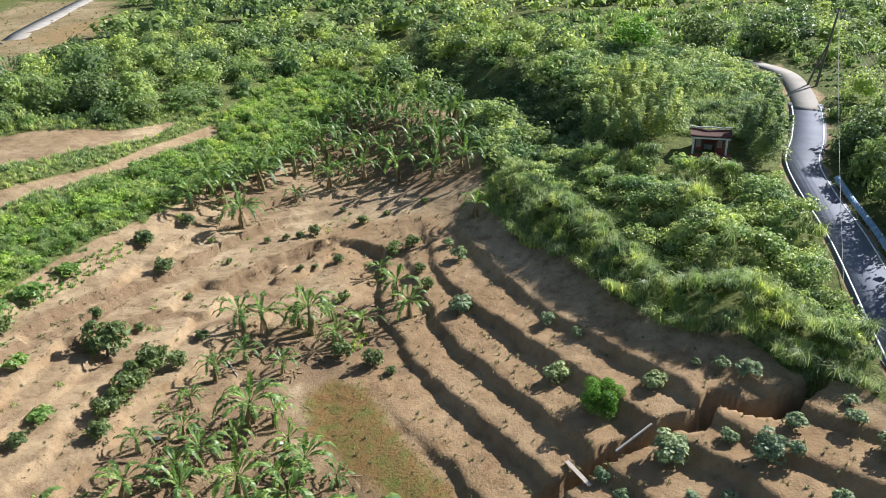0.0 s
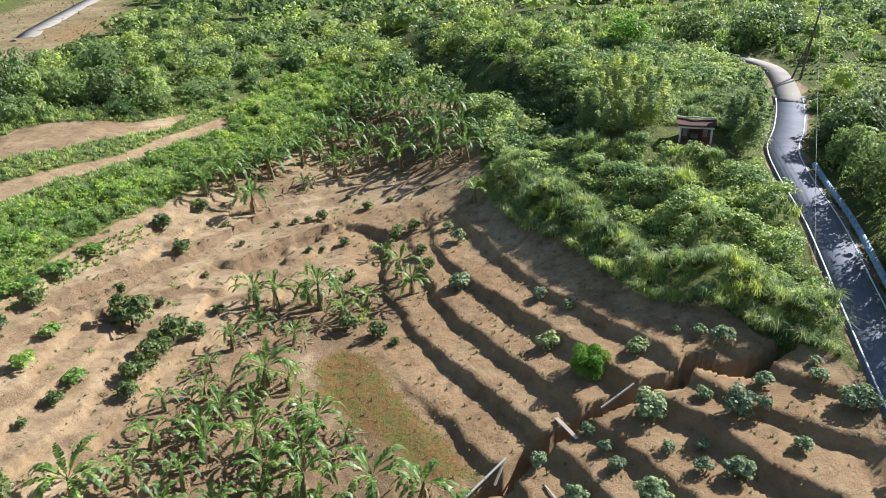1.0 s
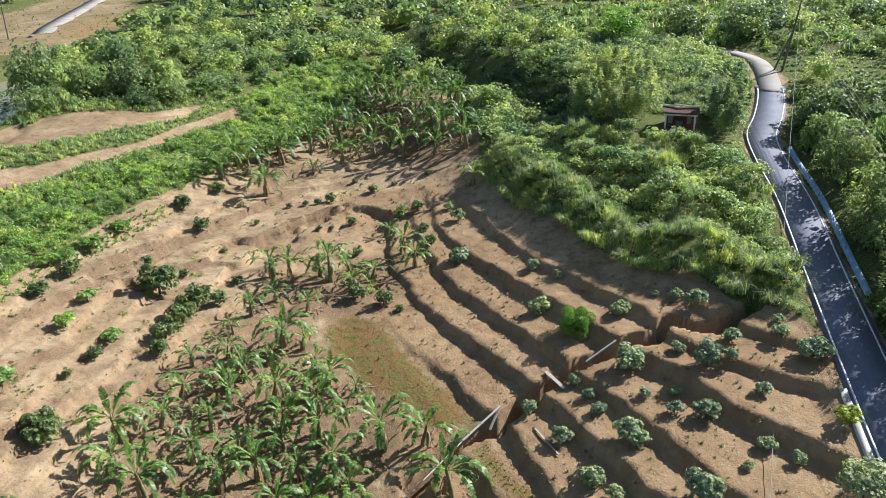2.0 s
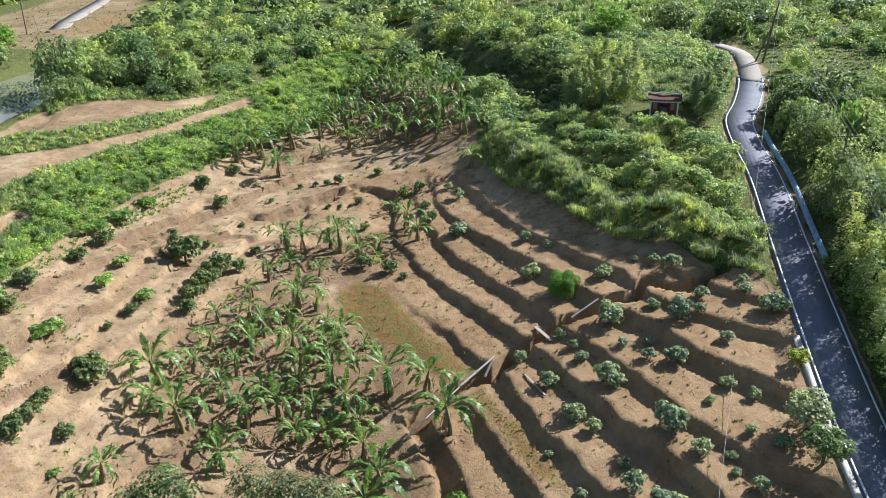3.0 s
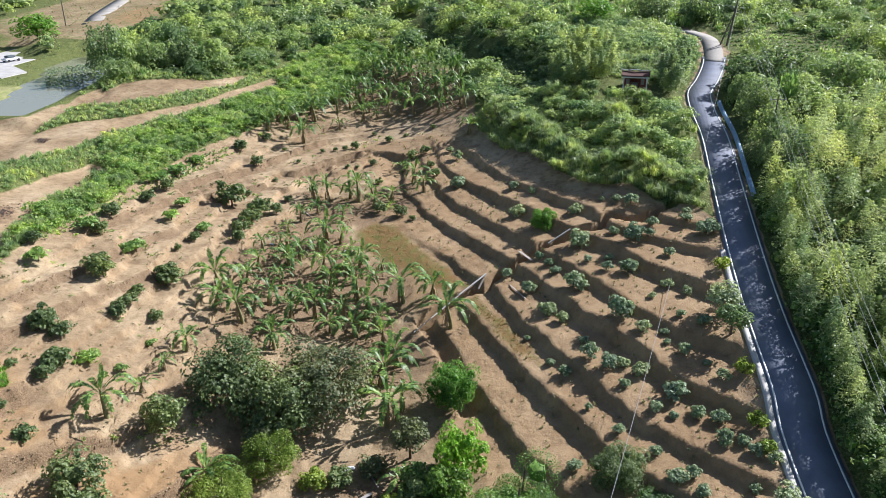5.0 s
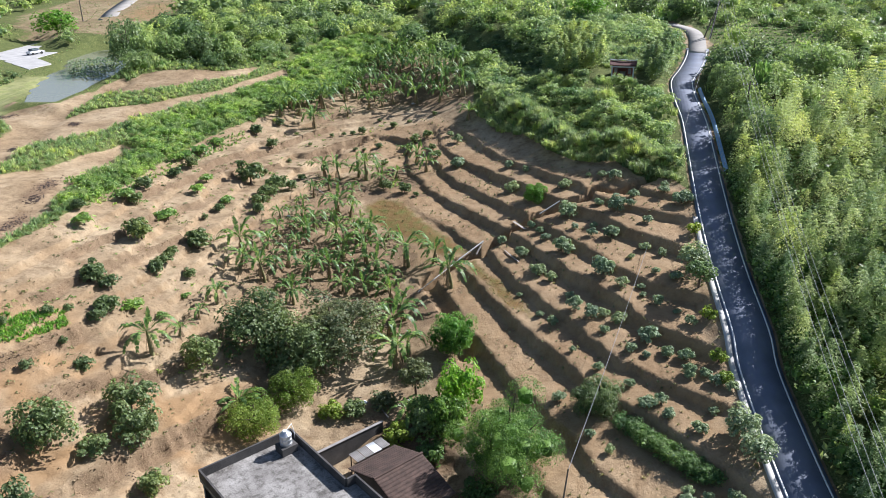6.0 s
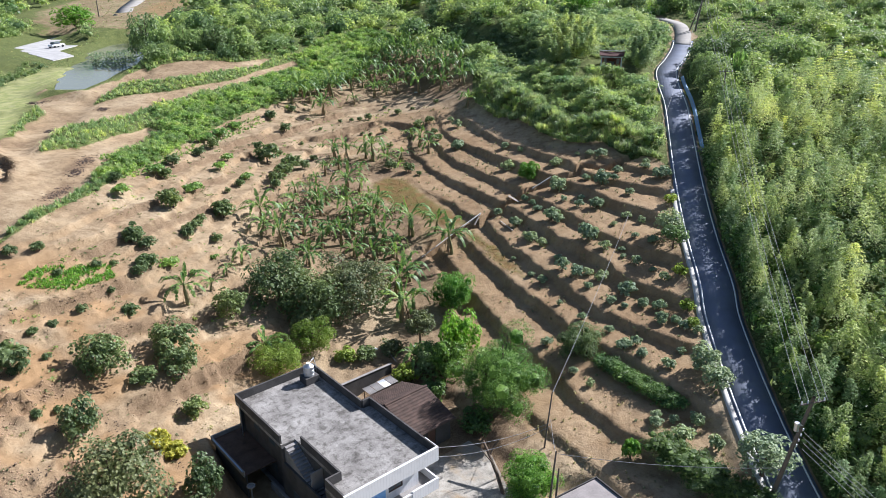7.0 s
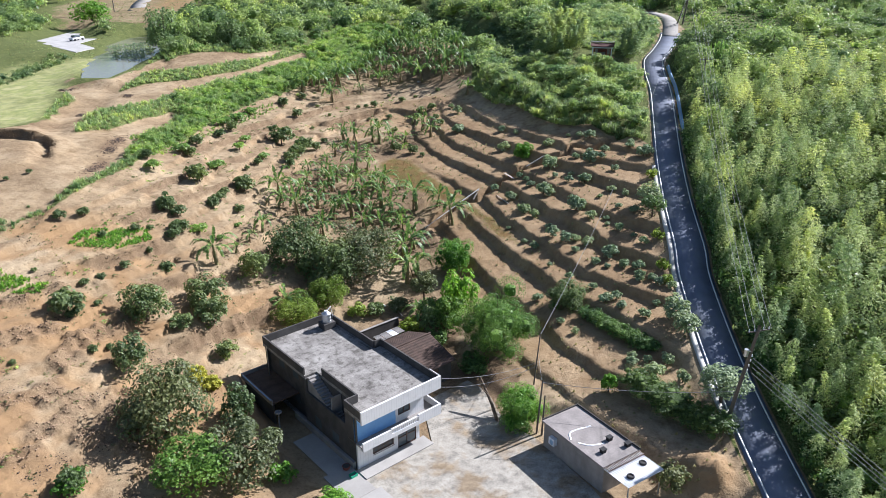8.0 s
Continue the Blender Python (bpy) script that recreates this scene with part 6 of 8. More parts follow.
rng = np.random.default_rng(424)
pick = np.repeat(spots, 4, axis=0) + rng.normal(0, 1.2, (len(spots) * 4, 2))
scatter("leaf_litter", strips, pick[:, 0], pick[:, 1], 0.6, 1.2, BANANA_DRY, "dead banana leaves strewn on the ground", "leaf litter", 425, sink=0.0)

# low growth on the sandy slope
sprig = [crown(s, 26, (0.32, 0.32, 0.22), 0.13, 5, solid=0) for s in (431, 432, 433)]
x, y = spread_over(SLOPE, 1.3, 434, 0.5)
ok = seen(x, y, 2) & (wave(x, y, 4.5, 6.1) + 0.7 * wave(x, y, 1.7, 0.5) > 0.15)
scatter("slope_weeds", sprig, x[ok], y[ok], 0.5, 1.5, LEAF_DRY, "small olive weeds dotted over sandy soil", "weeds", 435, sink=-0.05)
x, y = spread_over(SLOPE, 1.1, 436, 0.5)
ok = seen(x, y, 2) & (wave(x, y, 5.5, 2.4) + 0.5 * wave(x, y, 1.5, 1.5) > 0.55)
scatter("slope_weeds", sprig, x[ok], y[ok], 0.6, 1.9, LEAF_FRESH, "fresh green weeds in patches on sandy soil", "weeds", 437, sink=-0.05)

x, y = spread_over(SLOPE, 0.8, 438, 0.6)
ok = seen(x, y, 2) & (wave(x, y, 4.2, 3.4) + 0.6 * wave(x, y, 1.2, 0.5) > 0.1)
scatter("dry_weeds", weedy, x[ok], y[ok], 0.3, 1.0, STRAW, "dry straw-coloured weeds on sandy soil", "weeds", 439, sink=0.02)

# broken ground on the lower slope
TORN = [(-62, 6), (-40, 8), (-27, 4), (-23, -10), (-18, -26), (-62, -28)]
x, y = spread_over(TORN, 0.25, 441, 0.9)
heaped = np.min([to_line(x, y, pts)[0] for pts in WINDROWS], 0) + 0.5 * wave(x, y, 1.2, 2.2)
ok = (heaped < 0.9) & seen(x, y, 2)
scatter("soil_clods", clods, x[ok], y[ok], 0.03, 0.10, SHADED_DUG_SOIL, "large broken clods of torn-up soil", "soil", 442, sink=0.03)

# crumbling ledges
def steepness(x, y, e=0.25):
    return np.hypot(lie(x + e, y)[0] - lie(x - e, y)[0], lie(x, y + e)[0] - lie(x, y - e)[0]) / (2 * e)


for poly, size, seed in ((SLOPE, 0.06, 451), (TERRACED, 0.065, 453)):
    x, y = spread_over(poly, 0.45, seed, 0.8)
    ok = seen(x, y, 2) & (y > -26)
    x, y = x[ok], y[ok]
    ok = (steepness(x, y) > 0.42) & (wave(x, y, 2.2, 0.9) > -0.3)
    scatter("ledge_clods", clods, x[ok], y[ok], 0.04, size, SOIL, "crumbled soil along the terrace ledges", "soil", seed + 1, sink=0.02)

rng = np.random.default_rng(457)
for high, pts in SCARPS:
    line = np.array(pts)
    k = rng.uniform(0.2, len(line) - 1.2, int(110 * high * len(line)))
    x = np.interp(k, np.arange(len(line)), line[:, 0]) + rng.normal(0.2, 0.4, len(k))
    y = np.interp(k, np.arange(len(line)), line[:, 1]) + rng.normal(-0.2, 0.4, len(k))
    scatter("bank_clods", clods, x, y, 0.02, 0.065, SOIL, "broken clods along an eroded bank", "soil", 458, sink=0.02)

# fringe of grass where the scrub meets bare soil
rng = np.random.default_rng(461)
edge = np.array(ORCHARD[0:11])
k = rng.uniform(0, len(edge) - 1, 230)
x = np.interp(k, np.arange(len(edge)), edge[:, 0]) + rng.normal(-0.5, 0.6, len(k))
y = np.interp(k, np.arange(len(edge)), edge[:, 1]) + rng.normal(0, 0.6, len(k))
scatter("fringe_grass", grassy, x, y, 0.35, 0.85, GRASS_BRIGHT, "grass fringe along the orchard's bank", "grass", 462)

# heaps of dark mulch on the upper benches
MULCH = plain("dark_mulch", (0.055, 0.038, 0.03), 0.95, vary=0.5, scale=3.0, grain=15, relief=0.5)
rng = np.random.default_rng(471)
for cx, cy, sx, sy in ((-51.6, 40.5, 0.8, 2.6), (-50.6, 35.0, 0.7, 1.6), (-49.5, 27.5, 0.8, 2.6), (-61.4, 68.9, 0.7, 1.0), (-64.8, 56.4, 0.6, 1.0), (-74.2, 71.6, 1.2, 1.6)):
    x, y = cx + rng.normal(0, sx * 0.6, 220), cy + rng.normal(0, sy * 0.6, 220)
    scatter("mulch_heap", clods, x, y, 0.03, 0.1, MULCH, "heap of dark rotting mulch on bare soil", "mulch", 472, sink=0.02)

x, y = spread_over(TORN, 0.3, 481, 0.9)
ok = (wave(x, y, 3.1, 8.2) + 0.6 * wave(x, y, 1.1, 4.1) > 0.62) & seen(x, y, 2)
scatter("leaf_debris", clods, x[ok], y[ok], 0.025, 0.075, MULCH, "dark crumbs of dead leaves on torn soil", "leaf litter", 482, sink=0.01)

# ---- building helpers ----
def box(bm, a, b):
    m = Matrix.Translation([(p + q) / 2 for p, q in zip(a, b)]) @ Matrix.Diagonal([abs(q - p) for p, q in zip(a, b)] + [1])
    bmesh.ops.create_cube(bm, size=1, matrix=m)
    return bm


def boxes(*pairs, bevel=0.0):
    bm = bmesh.new()
    for a, b in pairs:
        box(bm, a, b)
    if bevel:
        bmesh.ops.bevel(bm, geom=bm.edges[:], offset=bevel, segments=1, affect="EDGES")
    return bm


def drum(bm, x, y, z0, z1, r0, r1=None, seg=20):
    m = Matrix.Translation((x, y, (z0 + z1) / 2))
    bmesh.ops.create_cone(bm, cap_ends=True, segments=seg, radius1=r0, radius2=r0 if r1 is None else r1, depth=z1 - z0, matrix=m)
    return bm


def ring(seg_major, seg_minor, r, w):
    a, b = np.meshgrid(np.arange(seg_major) * 2 * np.pi / seg_major, np.arange(seg_minor) * 2 * np.pi / seg_minor, indexing="ij")
    V = np.stack([(r + w * np.cos(b)) * np.cos(a), (r + w * np.cos(b)) * np.sin(a), w * 1.2 * np.sin(b)], 2).reshape(-1, 3)
    i, j = np.meshgrid(np.arange(seg_major), np.arange(seg_minor), indexing="ij")
    i2, j2 = (i + 1) % seg_major, (j + 1) % seg_minor
    Q = np.stack([i * seg_minor + j, i2 * seg_minor + j, i2 * seg_minor + j2, i * seg_minor + j2], 2).reshape(-1, 4)
    return V, Q


def corrugated(name, w, l, pitch, depth, thick=0.02, rise=0.0):
    """A ribbed sheet, w across the ribs and l along them, falling by rise over its width."""
    n = max(2, int(w / pitch * 4))
    xs = np.linspace(0, w, n + 1)
    zs = depth * np.sin(xs / pitch * 2 * np.pi) - rise * xs / w
    top = [np.c_[xs, np.full(n + 1, yy), zs + dz] for dz in (0, -thick) for yy in (0, l)]
    V = np.concatenate(top)
    m = n + 1
    Q = []
    for k in range(n):
        Q += [(k, k + 1, m + k + 1, m + k), (2 * m + k, 3 * m + k, 3 * m + k + 1, 2 * m + k + 1), (k, 2 * m + k, 2 * m + k + 1, k + 1), (m + k, m + k + 1, 3 * m + k + 1, 3 * m + k)]
    return np_mesh(name, V, Q)


def window(parent, name, u0, u1, z0, z1, v, panes, frame_mat=None, bars=0, depth=0.12):
    """A framed opening in a wall that faces minus v: dark frame, panes set back, and window bars if any."""
    fm = frame_mat or BROWN_FRAME
    t = 0.07
    sides = [((u0, v - 0.03, z0), (u0 + t, v + depth, z1)), ((u1 - t, v - 0.03, z0), (u1, v + depth, z1)), ((u0 + t, v - 0.03, z0), (u1 - t, v + depth, z0 + t)), ((u0 + t, v - 0.03, z1 - t), (u1 - t, v + depth, z1))]
    fr = part(name, boxes(*sides), fm, parent)
    w = (u1 - u0 - 2 * t) / panes
    for k in range(panes):
        a = u0 + t + k * w
        part("pane", boxes(((a + 0.03, v + 0.03, z0 + t + 0.02), (a + w - 0.03, v + 0.05, z1 - t - 0.02))), GLASS, fr)
        if k:
            part("mullion", boxes(((a - 0.03, v - 0.02, z0 + t), (a + 0.03, v + 0.07, z1 - t))), fm, fr)
    for k in range(bars):
        a = u0 + (u1 - u0) * (k + 0.5) / bars
        part("bar", boxes(((a - 0.012, v - 0.16, z0 - 0.05), (a + 0.012, v - 0.136, z1 + 0.05))), fm, fr)
    if bars:
        for zz in (z0 - 0.05, (z0 + z1) / 2, z1 + 0.02):
            part("bar", boxes(((u0 - 0.03, v - 0.17, zz), (u1 + 0.03, v - 0.136, zz + 0.03))), fm, fr)
    return fr


# ---- house ----
TURN_HOUSE = radians(41.0)
HOUSE = Matrix.Translation((-8.45, -15.65, 0)) @ Matrix.Rotation(TURN_HOUSE, 4, "Z")


def build_house():
    h = tagged(new("house"), "two-storey flat-roofed house, white front, mould-dark side walls", "house")
    h.matrix_world = HOUSE
    L, W1, W2, VS, RZ, PT = 17.8, 9.45, 8.55, 9.0, 6.1, 6.95
    # body: ground floor and upper floor, front walls with openings
    T = 0.22
    def front(z0, z1, v, u_end, holes):
        cuts, u = [], 0.0
        for a, b, lo, hi in holes:
            cuts += [((u, v, z0), (a, v + T, z1)), ((a, v, z0), (b, v + T, lo)), ((a, v, hi), (b, v + T, z1))]
            u = b
        cuts.append(((u, v, z0), (u_end, v + T, z1)))
        return [c for c in cuts if c[1][2] - c[0][2] > 0.01]
    part("ground_front", boxes(*front(0, 2.85, 0.0, 7.4, [(1.7, 4.2, 0.95, 2.15), (4.7, 7.0, 0.02, 2.3)])), WHITE_WALL, h, "white glazed front wall of the ground floor")
    part("front_wall", boxes(*front(3.0, 5.75, 0.25, 4.7, [(2.5, 3.7, 5.0, 5.4)])), BLUE_WALL, h, "sky blue front wall of the upper floor")
    part("front_wall", boxes(((4.7, 0.25, 3.0), (5.0, 0.25 + T, 5.75)), ((5.0, 0.25, 3.0), (6.5, 0.25 + T, 3.75)), ((5.0, 0.25, 5.35), (6.5, 0.25 + T, 5.75)), ((6.5, 0.25, 3.0), (8.2, 0.25 + T, 5.75))), WHITE_WALL, h)
    part("side_wall", boxes(((0, T, 0), (T, 1.9, RZ - 0.35)), ((0, 1.9, 0), (T, 8.9, 4.3)), ((0, 8.9, 0), (T, 9.3, RZ - 0.35)), ((0.6, 9.3, 0), (0.6 + T, L, RZ - 0.35))), DARK_WALL, h, "mould-blackened side wall")
    part("plinth", boxes(((-0.3, 0.4, 0), (-0.005, 11.4, 0.75)), bevel=0.02), GREY_WALL, h, "grey concrete ledge along the side wall")
    part("stair_wall", boxes(((1.35, 1.9, 3.0), (1.5, 8.9, RZ - 0.35)), ((T, 1.75, 3.0), (1.35, 1.9, RZ - 0.35))), DARK_WALL, h, "dark inner wall of the stair")
    part("side_wall", boxes(((7.4 - T, T, 0), (7.4, VS, 2.85)), ((8.2 - T, 0.47, 3.0), (8.2, VS, 5.75)), ((8.2 - T, VS, 0), (8.2, L, RZ))), DARK_WALL, h)
    part("back_wall", boxes(((T, L - T, 0), (8.2 - T, L, RZ))), DARK_WALL, h)
    part("inner_wall", boxes(((T, 4.5, 0.0), (7.1, 4.6, 2.8)), ((T, 4.5, 3.05), (7.9, 4.6, 5.7))), GREY_WALL, h)
    # slabs
    part("roof_slab", boxes(((1.35, -0.75, 5.75), (W1, VS, RZ)), ((0, -0.75, 5.75), (1.35, 1.9, RZ)), ((0, VS, 5.75), (W2, L, RZ))), ROOF_TOP, h, "mottled grey concrete roof stained with moss")
    part("balcony_slab", boxes(((0, -0.85, 2.85), (W1, 1.6, 3.0)), ((7.4, 1.6, 2.85), (W1, 3.2, 3.0))), GREY_WALL, h)
    part("porch_slab", boxes(((-0.25, -1.65, -0.05), (7.9, 0.0, 0.14)), bevel=0.02), CONCRETE, h, "pale concrete porch step")
    part("floor_slab", boxes(((0.23, 0.23, -0.05), (7.1, 17.5, 0.1))), GREY_WALL, h)
    # parapets
    P = 0.16
    part("parapet", boxes(((0, -0.95, 5.55), (W1, -0.75, PT))), WHITE_WALL, h, "white front parapet")
    part("parapet", boxes(((W1 - P, -0.75, RZ), (W1, VS, PT)), ((W2, VS - P, RZ + 0.002), (W1 - P, VS, PT)), ((W2 - P, VS, RZ), (W2, L - P, PT)), ((0, L - P, RZ), (W2, L, PT))), DARK_WALL, h, "dark weathered roof parapet")
    part("parapet", boxes(((0, 9.2, RZ), (P, L - P, PT)), ((1.35, 1.9, RZ), (1.5, 8.0, PT)), ((0.0, 1.75, RZ), (1.5, 1.9, PT)), ((0, -0.75, RZ), (P, 1.75, PT))), DARK_WALL, h, "dark parapet round the stair well")
    part("roof_edge", boxes(((W1 - 0.02, -0.95, 5.6), (W1 + 0.05, 0.8, PT + 0.004))), WHITE_WALL, h)
    # stair on the side, seen through the well
    for k in range(17):
        part("stair_step", boxes(((T, 8.9 - 0.35 * (k + 1), 3.0), (1.35, 8.9 - 0.35 * k, RZ - 0.18 * (k + 1)))), GREY_WALL, h)
    # balcony front with a lower openwork stretch
    part("balcony_wall", boxes(((0, -1.0, 2.62), (3.3, -0.82, 3.55)), ((6.6, -1.0, 2.62), (W1, -0.82, 3.75)), ((3.3, -1.0, 2.62), (6.6, -0.82, 3.08)), ((W1 - 0.16, -0.82, 2.62), (W1, 3.2, 3.75))), WHITE_WALL, h, "white balcony front")
    part("handrail", boxes(((3.3, -1.0, 3.52), (6.6, -0.82, 3.62))), WHITE_WALL, h)
    for k in range(14):
        a = 3.42 + 0.235 * k
        part("baluster", boxes(((a, -0.95, 3.08), (a + 0.09, -0.87, 3.52))), WHITE_WALL, h)
    # openings
    window(h, "window", 5.0, 6.5, 3.75, 5.35, 0.30, 2)
    window(h, "window", 2.5, 3.7, 5.0, 5.4, 0.30, 2)
    window(h, "window", 1.7, 4.2, 0.95, 2.15, 0.05, 4, bars=12)
    d = window(h, "sliding_door", 4.7, 7.0, 0.14, 2.3, 0.05, 2)
    part("rail", boxes(((4.77, 0.03, 1.2), (6.93, 0.09, 1.28))), BROWN_FRAME, d)
    for v in (3.2, 6.4, 11.5, 14.4):
        for z0 in (1.2, 4.2):
            if z0 < 2 or v > 9:
                e = 0.6 if v > 9 else 0.0
                part("side_window", boxes(((e - 0.03, v, z0), (e + 0.02, v + 1.1, z0 + 1.0))), GLASS, h)
    part("drain_pipe", tube_mesh("drain_pipe", [[(-0.08, 16.8, 0.1, 0.05), (-0.08, 16.8, 3.0, 0.05), (-0.08, 16.8, 6.2, 0.05)]], 8), METAL, h)
    part("wall_lamp", boxes(((0.45, -0.14, 2.0), (0.7, 0.0, 2.35)), bevel=0.02), DARK_WALL, h)
    return h


house = build_house()


def house_thing(name, label, category, u, v, z, turn=0.0):
    ob = tagged(new(name), label, category)
    ob.matrix_world = HOUSE @ pose(u, v, z, 0, 0, turn)
    return ob


tank = house_thing("water_tank", "stainless steel water tank on a concrete plinth on the roof", "water tank", 7.2, 16.2, 6.1)
part("plinth", boxes(((-0.75, -0.65, 0), (0.75, 0.65, 0.75)), bevel=0.02), DARK_WALL, tank)
bm = bmesh.new()
for k in range(5):
    drum(bm, 0, 0, 0.75 + 0.2 * k, 0.95 + 0.2 * k, 0.50 if k % 2 else 0.53)
part("drum", bm, METAL, tank, "ribbed steel drum")
part("dome", drum(bmesh.new(), 0, 0, 1.75, 2.0, 0.50, 0.18), METAL, tank)
part("lid", drum(bmesh.new(), 0, 0, 2.0, 2.1, 0.2), WHITE_PLASTIC, tank)
part("pipe", tube_mesh("pipe", [[(0.35, 0.3, 1.9, 0.03), (0.9, 0.5, 2.1, 0.03), (1.15, 0.6, 1.0, 0.03), (1.15, 0.6, 0.0, 0.03)]]), WHITE_PLASTIC, tank)

lean = house_thing("lean_to", "dark low lean-to with a flat stained roof against the house", "outbuilding", -2.5, 11.6, 0)
part("roof", boxes(((0, 0, 2.5), (3.08, 6.9, 2.62))), plain("rusty_roof", (0.10, 0.062, 0.042), 0.85, vary=0.5, scale=1.2, grain=9), lean)
part("edge", boxes(((-0.12, 0, 2.4), (0.0, 6.9, 3.0)), ((0, 6.75, 2.62), (3.08, 6.9, 3.0))), GREY_WALL, lean)
part("wall", boxes(((0.05, 0.05, 0), (0.2, 6.4, 2.5)), ((0.2, 6.25, 0), (3.05, 6.4, 2.5))), DARK_WALL, lean)
part("pipe", tube_mesh("pipe", [[(-0.17, 6.3, 3.0, 0.07), (-0.17, 3.0, 3.0, 0.07), (-0.17, 0.1, 3.0, 0.07)]]), BLUE_SHEET, lean, "pale blue pipe along the roof edge")
basin = house_thing("basin", "round grey basin standing on a post", "basin", -2.6, 10.4, 0)
part("post", tube_mesh("post", [[(0, 0, 0, 0.08), (0, 0, 1, 0.08), (0, 0, 2.2, 0.08)]]), GREY_WALL, basin)
V, Q = ring(18, 8, 0.32, 0.07)
part("rim", np_mesh("rim", V + (0, 0, 2.25), Q, True), GREY_WALL, basin)
part("bowl", drum(bmesh.new(), 0, 0, 2.05, 2.2, 0.2, 0.3), GREY_WALL, basin)
crate = house_thing("crate", "green plastic crate by the side wall", "crate", -0.9, -0.4, 0)
part("shell", boxes(((-0.35, -0.25, 0), (0.35, -0.21, 0.3)), ((-0.35, 0.21, 0), (0.35, 0.25, 0.3)), ((-0.35, -0.21, 0), (-0.31, 0.21, 0.3)), ((0.31, -0.21, 0), (0.35, 0.21, 0.3)), ((-0.31, -0.21, 0), (0.31, 0.21, 0.04))), GREEN_PLASTIC, crate)
tub = house_thing("tub", "reddish clay tub by the side wall", "tub", -0.8, 0.9, 0)
part("bowl", drum(bmesh.new(), 0, 0, 0, 0.4, 0.28, 0.4), BRICK, tub)
part("contents", drum(bmesh.new(), 0, 0, 0.38, 0.42, 0.33), DARK_WALL, tub)

# yard
bm = boxes()
yard_pts = [(-10.6, -19), (-6.9, -16.0), (-1.6, -11.4), (-2.8, -4.6), (2.2, -0.2), (4.4, -2.5), (5.8, -7.8), (9.2, -11.2), (13.3, -18.3), (16, -25), (16, -44), (-8, -44)]
top = [bm.verts.new((x, y, 0.02)) for x, y in yard_pts]
bot = [bm.verts.new((x, y, -0.4)) for x, y in yard_pts]
bm.faces.new(top)
for i in range(len(top)):
    j = (i + 1) % len(top)
    bm.faces.new((top[j], top[i], bot[i], bot[j]))
bmesh.ops.recalc_face_normals(bm, faces=bm.faces[:])
me = bpy.data.meshes.new("yard")
bm.to_mesh(me)
me.materials.append(yard_material())
tagged(new("yard_pavement", me), "pale stained concrete yard in front of the house", "pavement", kind="structure")
path = house_thing("side_path", "worn concrete path along the shaded side wall", "pavement", -1.9, -3.2, 0)
tagged(path, kind="structure")
part("slab", boxes(((-1.2, 0, -0.3), (1.65, 4.5, 0.05)), ((-0.7, 4.5, -0.3), (1.65, 11, 0.046))), CONCRETE, path)
part("slab", boxes(((-0.2, -2.2, -0.3), (2.1, -0.05, 0.06))), CONCRETE, path)

# tiled outbuilding behind the house
def build_tiled_shed():
    t = tagged(new("tiled_shed"), "old dark-walled outbuilding with a brown clay tile roof", "outbuilding")
    t.matrix_world = HOUSE @ pose(12.3, 5.9, 0)
    wd, ln, rg, ez, zr = 5.1, 8.7, 4.6, 2.55, 3.9
    part("wall", boxes(((0.3, 0.35, 0), (1.9, 0.55, ez)), ((2.9, 0.35, 0), (wd - 0.3, 0.55, ez)), ((1.9, 0.35, 2.05), (2.9, 0.55, ez))), DARK_WALL, t, "dark front wall with a doorway")
    part("wall", boxes(((0.3, ln - 0.55, 0), (wd - 0.3, ln - 0.35, ez))), DARK_WALL, t)
    part("door", boxes(((1.92, 0.42, 0.02), (2.88, 0.48, 2.03))), BROWN_FRAME, t)
    for u0, u1 in ((0.3, 0.5), (wd - 0.5, wd - 0.3)):
        bm = bmesh.new()
        prof = [(0.56, 0), (ln - 0.56, 0), (ln - 0.56, ez), (rg, zr - 0.12), (0.56, ez)]
        a = [bm.verts.new((u0, v, z)) for v, z in prof]
        b = [bm.verts.new((u1, v, z)) for v, z in prof]
        bm.faces.new(a), bm.faces.new(b[::-1])
        for k in range(5):
            n = (k + 1) % 5
            bm.faces.new((a[n], a[k], b[k], b[n]))
        bmesh.ops.recalc_face_normals(bm, faces=bm.faces[:])
        part("gable", bm, DARK_WALL, t)
    # courses of tile, each row a ribbed strip lapping the one below
    def face(v0, v1, rows):
        d = Vector((0, v1 - v0, zr - ez + 0.1))
        n = Vector((0, -(zr - ez), abs(v1 - v0))).normalized() if v1 > v0 else Vector((0, zr - ez, abs(v1 - v0))).normalized()
        m = 44
        for r in range(rows):
            V, Q = [], []
            for i in range(m + 1):
                rib = 0.045 * (1 if i % 2 else -0.4)
                for f, lift in ((r / rows, 0.03), ((r + 1.06) / rows, 0.008), ((r + 1.06) / rows, -0.025), (r / rows, -0.01)):
                    V.append((Vector((-0.1 + (wd + 0.2) * i / m, v0, ez - 0.1)) + d * f + n * (lift + rib))[:])
            for i in range(m):
                for c in range(4):
                    Q.append((i * 4 + c, i * 4 + (c + 1) % 4, i * 4 + 4 + (c + 1) % 4, i * 4 + 4 + c))
            part("tile_course", np_mesh("tile_course", V, Q), TILE, t)
    face(-0.05, rg, 13)
    face(ln + 0.05, rg, 11)
    part("ridge", tube_mesh("ridge", [[(-0.15, rg, zr + 0.06, 0.12), (wd / 2, rg, zr + 0.05, 0.12), (wd + 0.15, rg, zr + 0.06, 0.12)]], 8), TILE, t, "pale-edged ridge tiles")
    return t


tiled = build_tiled_shed()
awning = house_thing("awning", "grey and white sheet awning behind the tiled shed", "awning", 13.4, 14.85, 0)
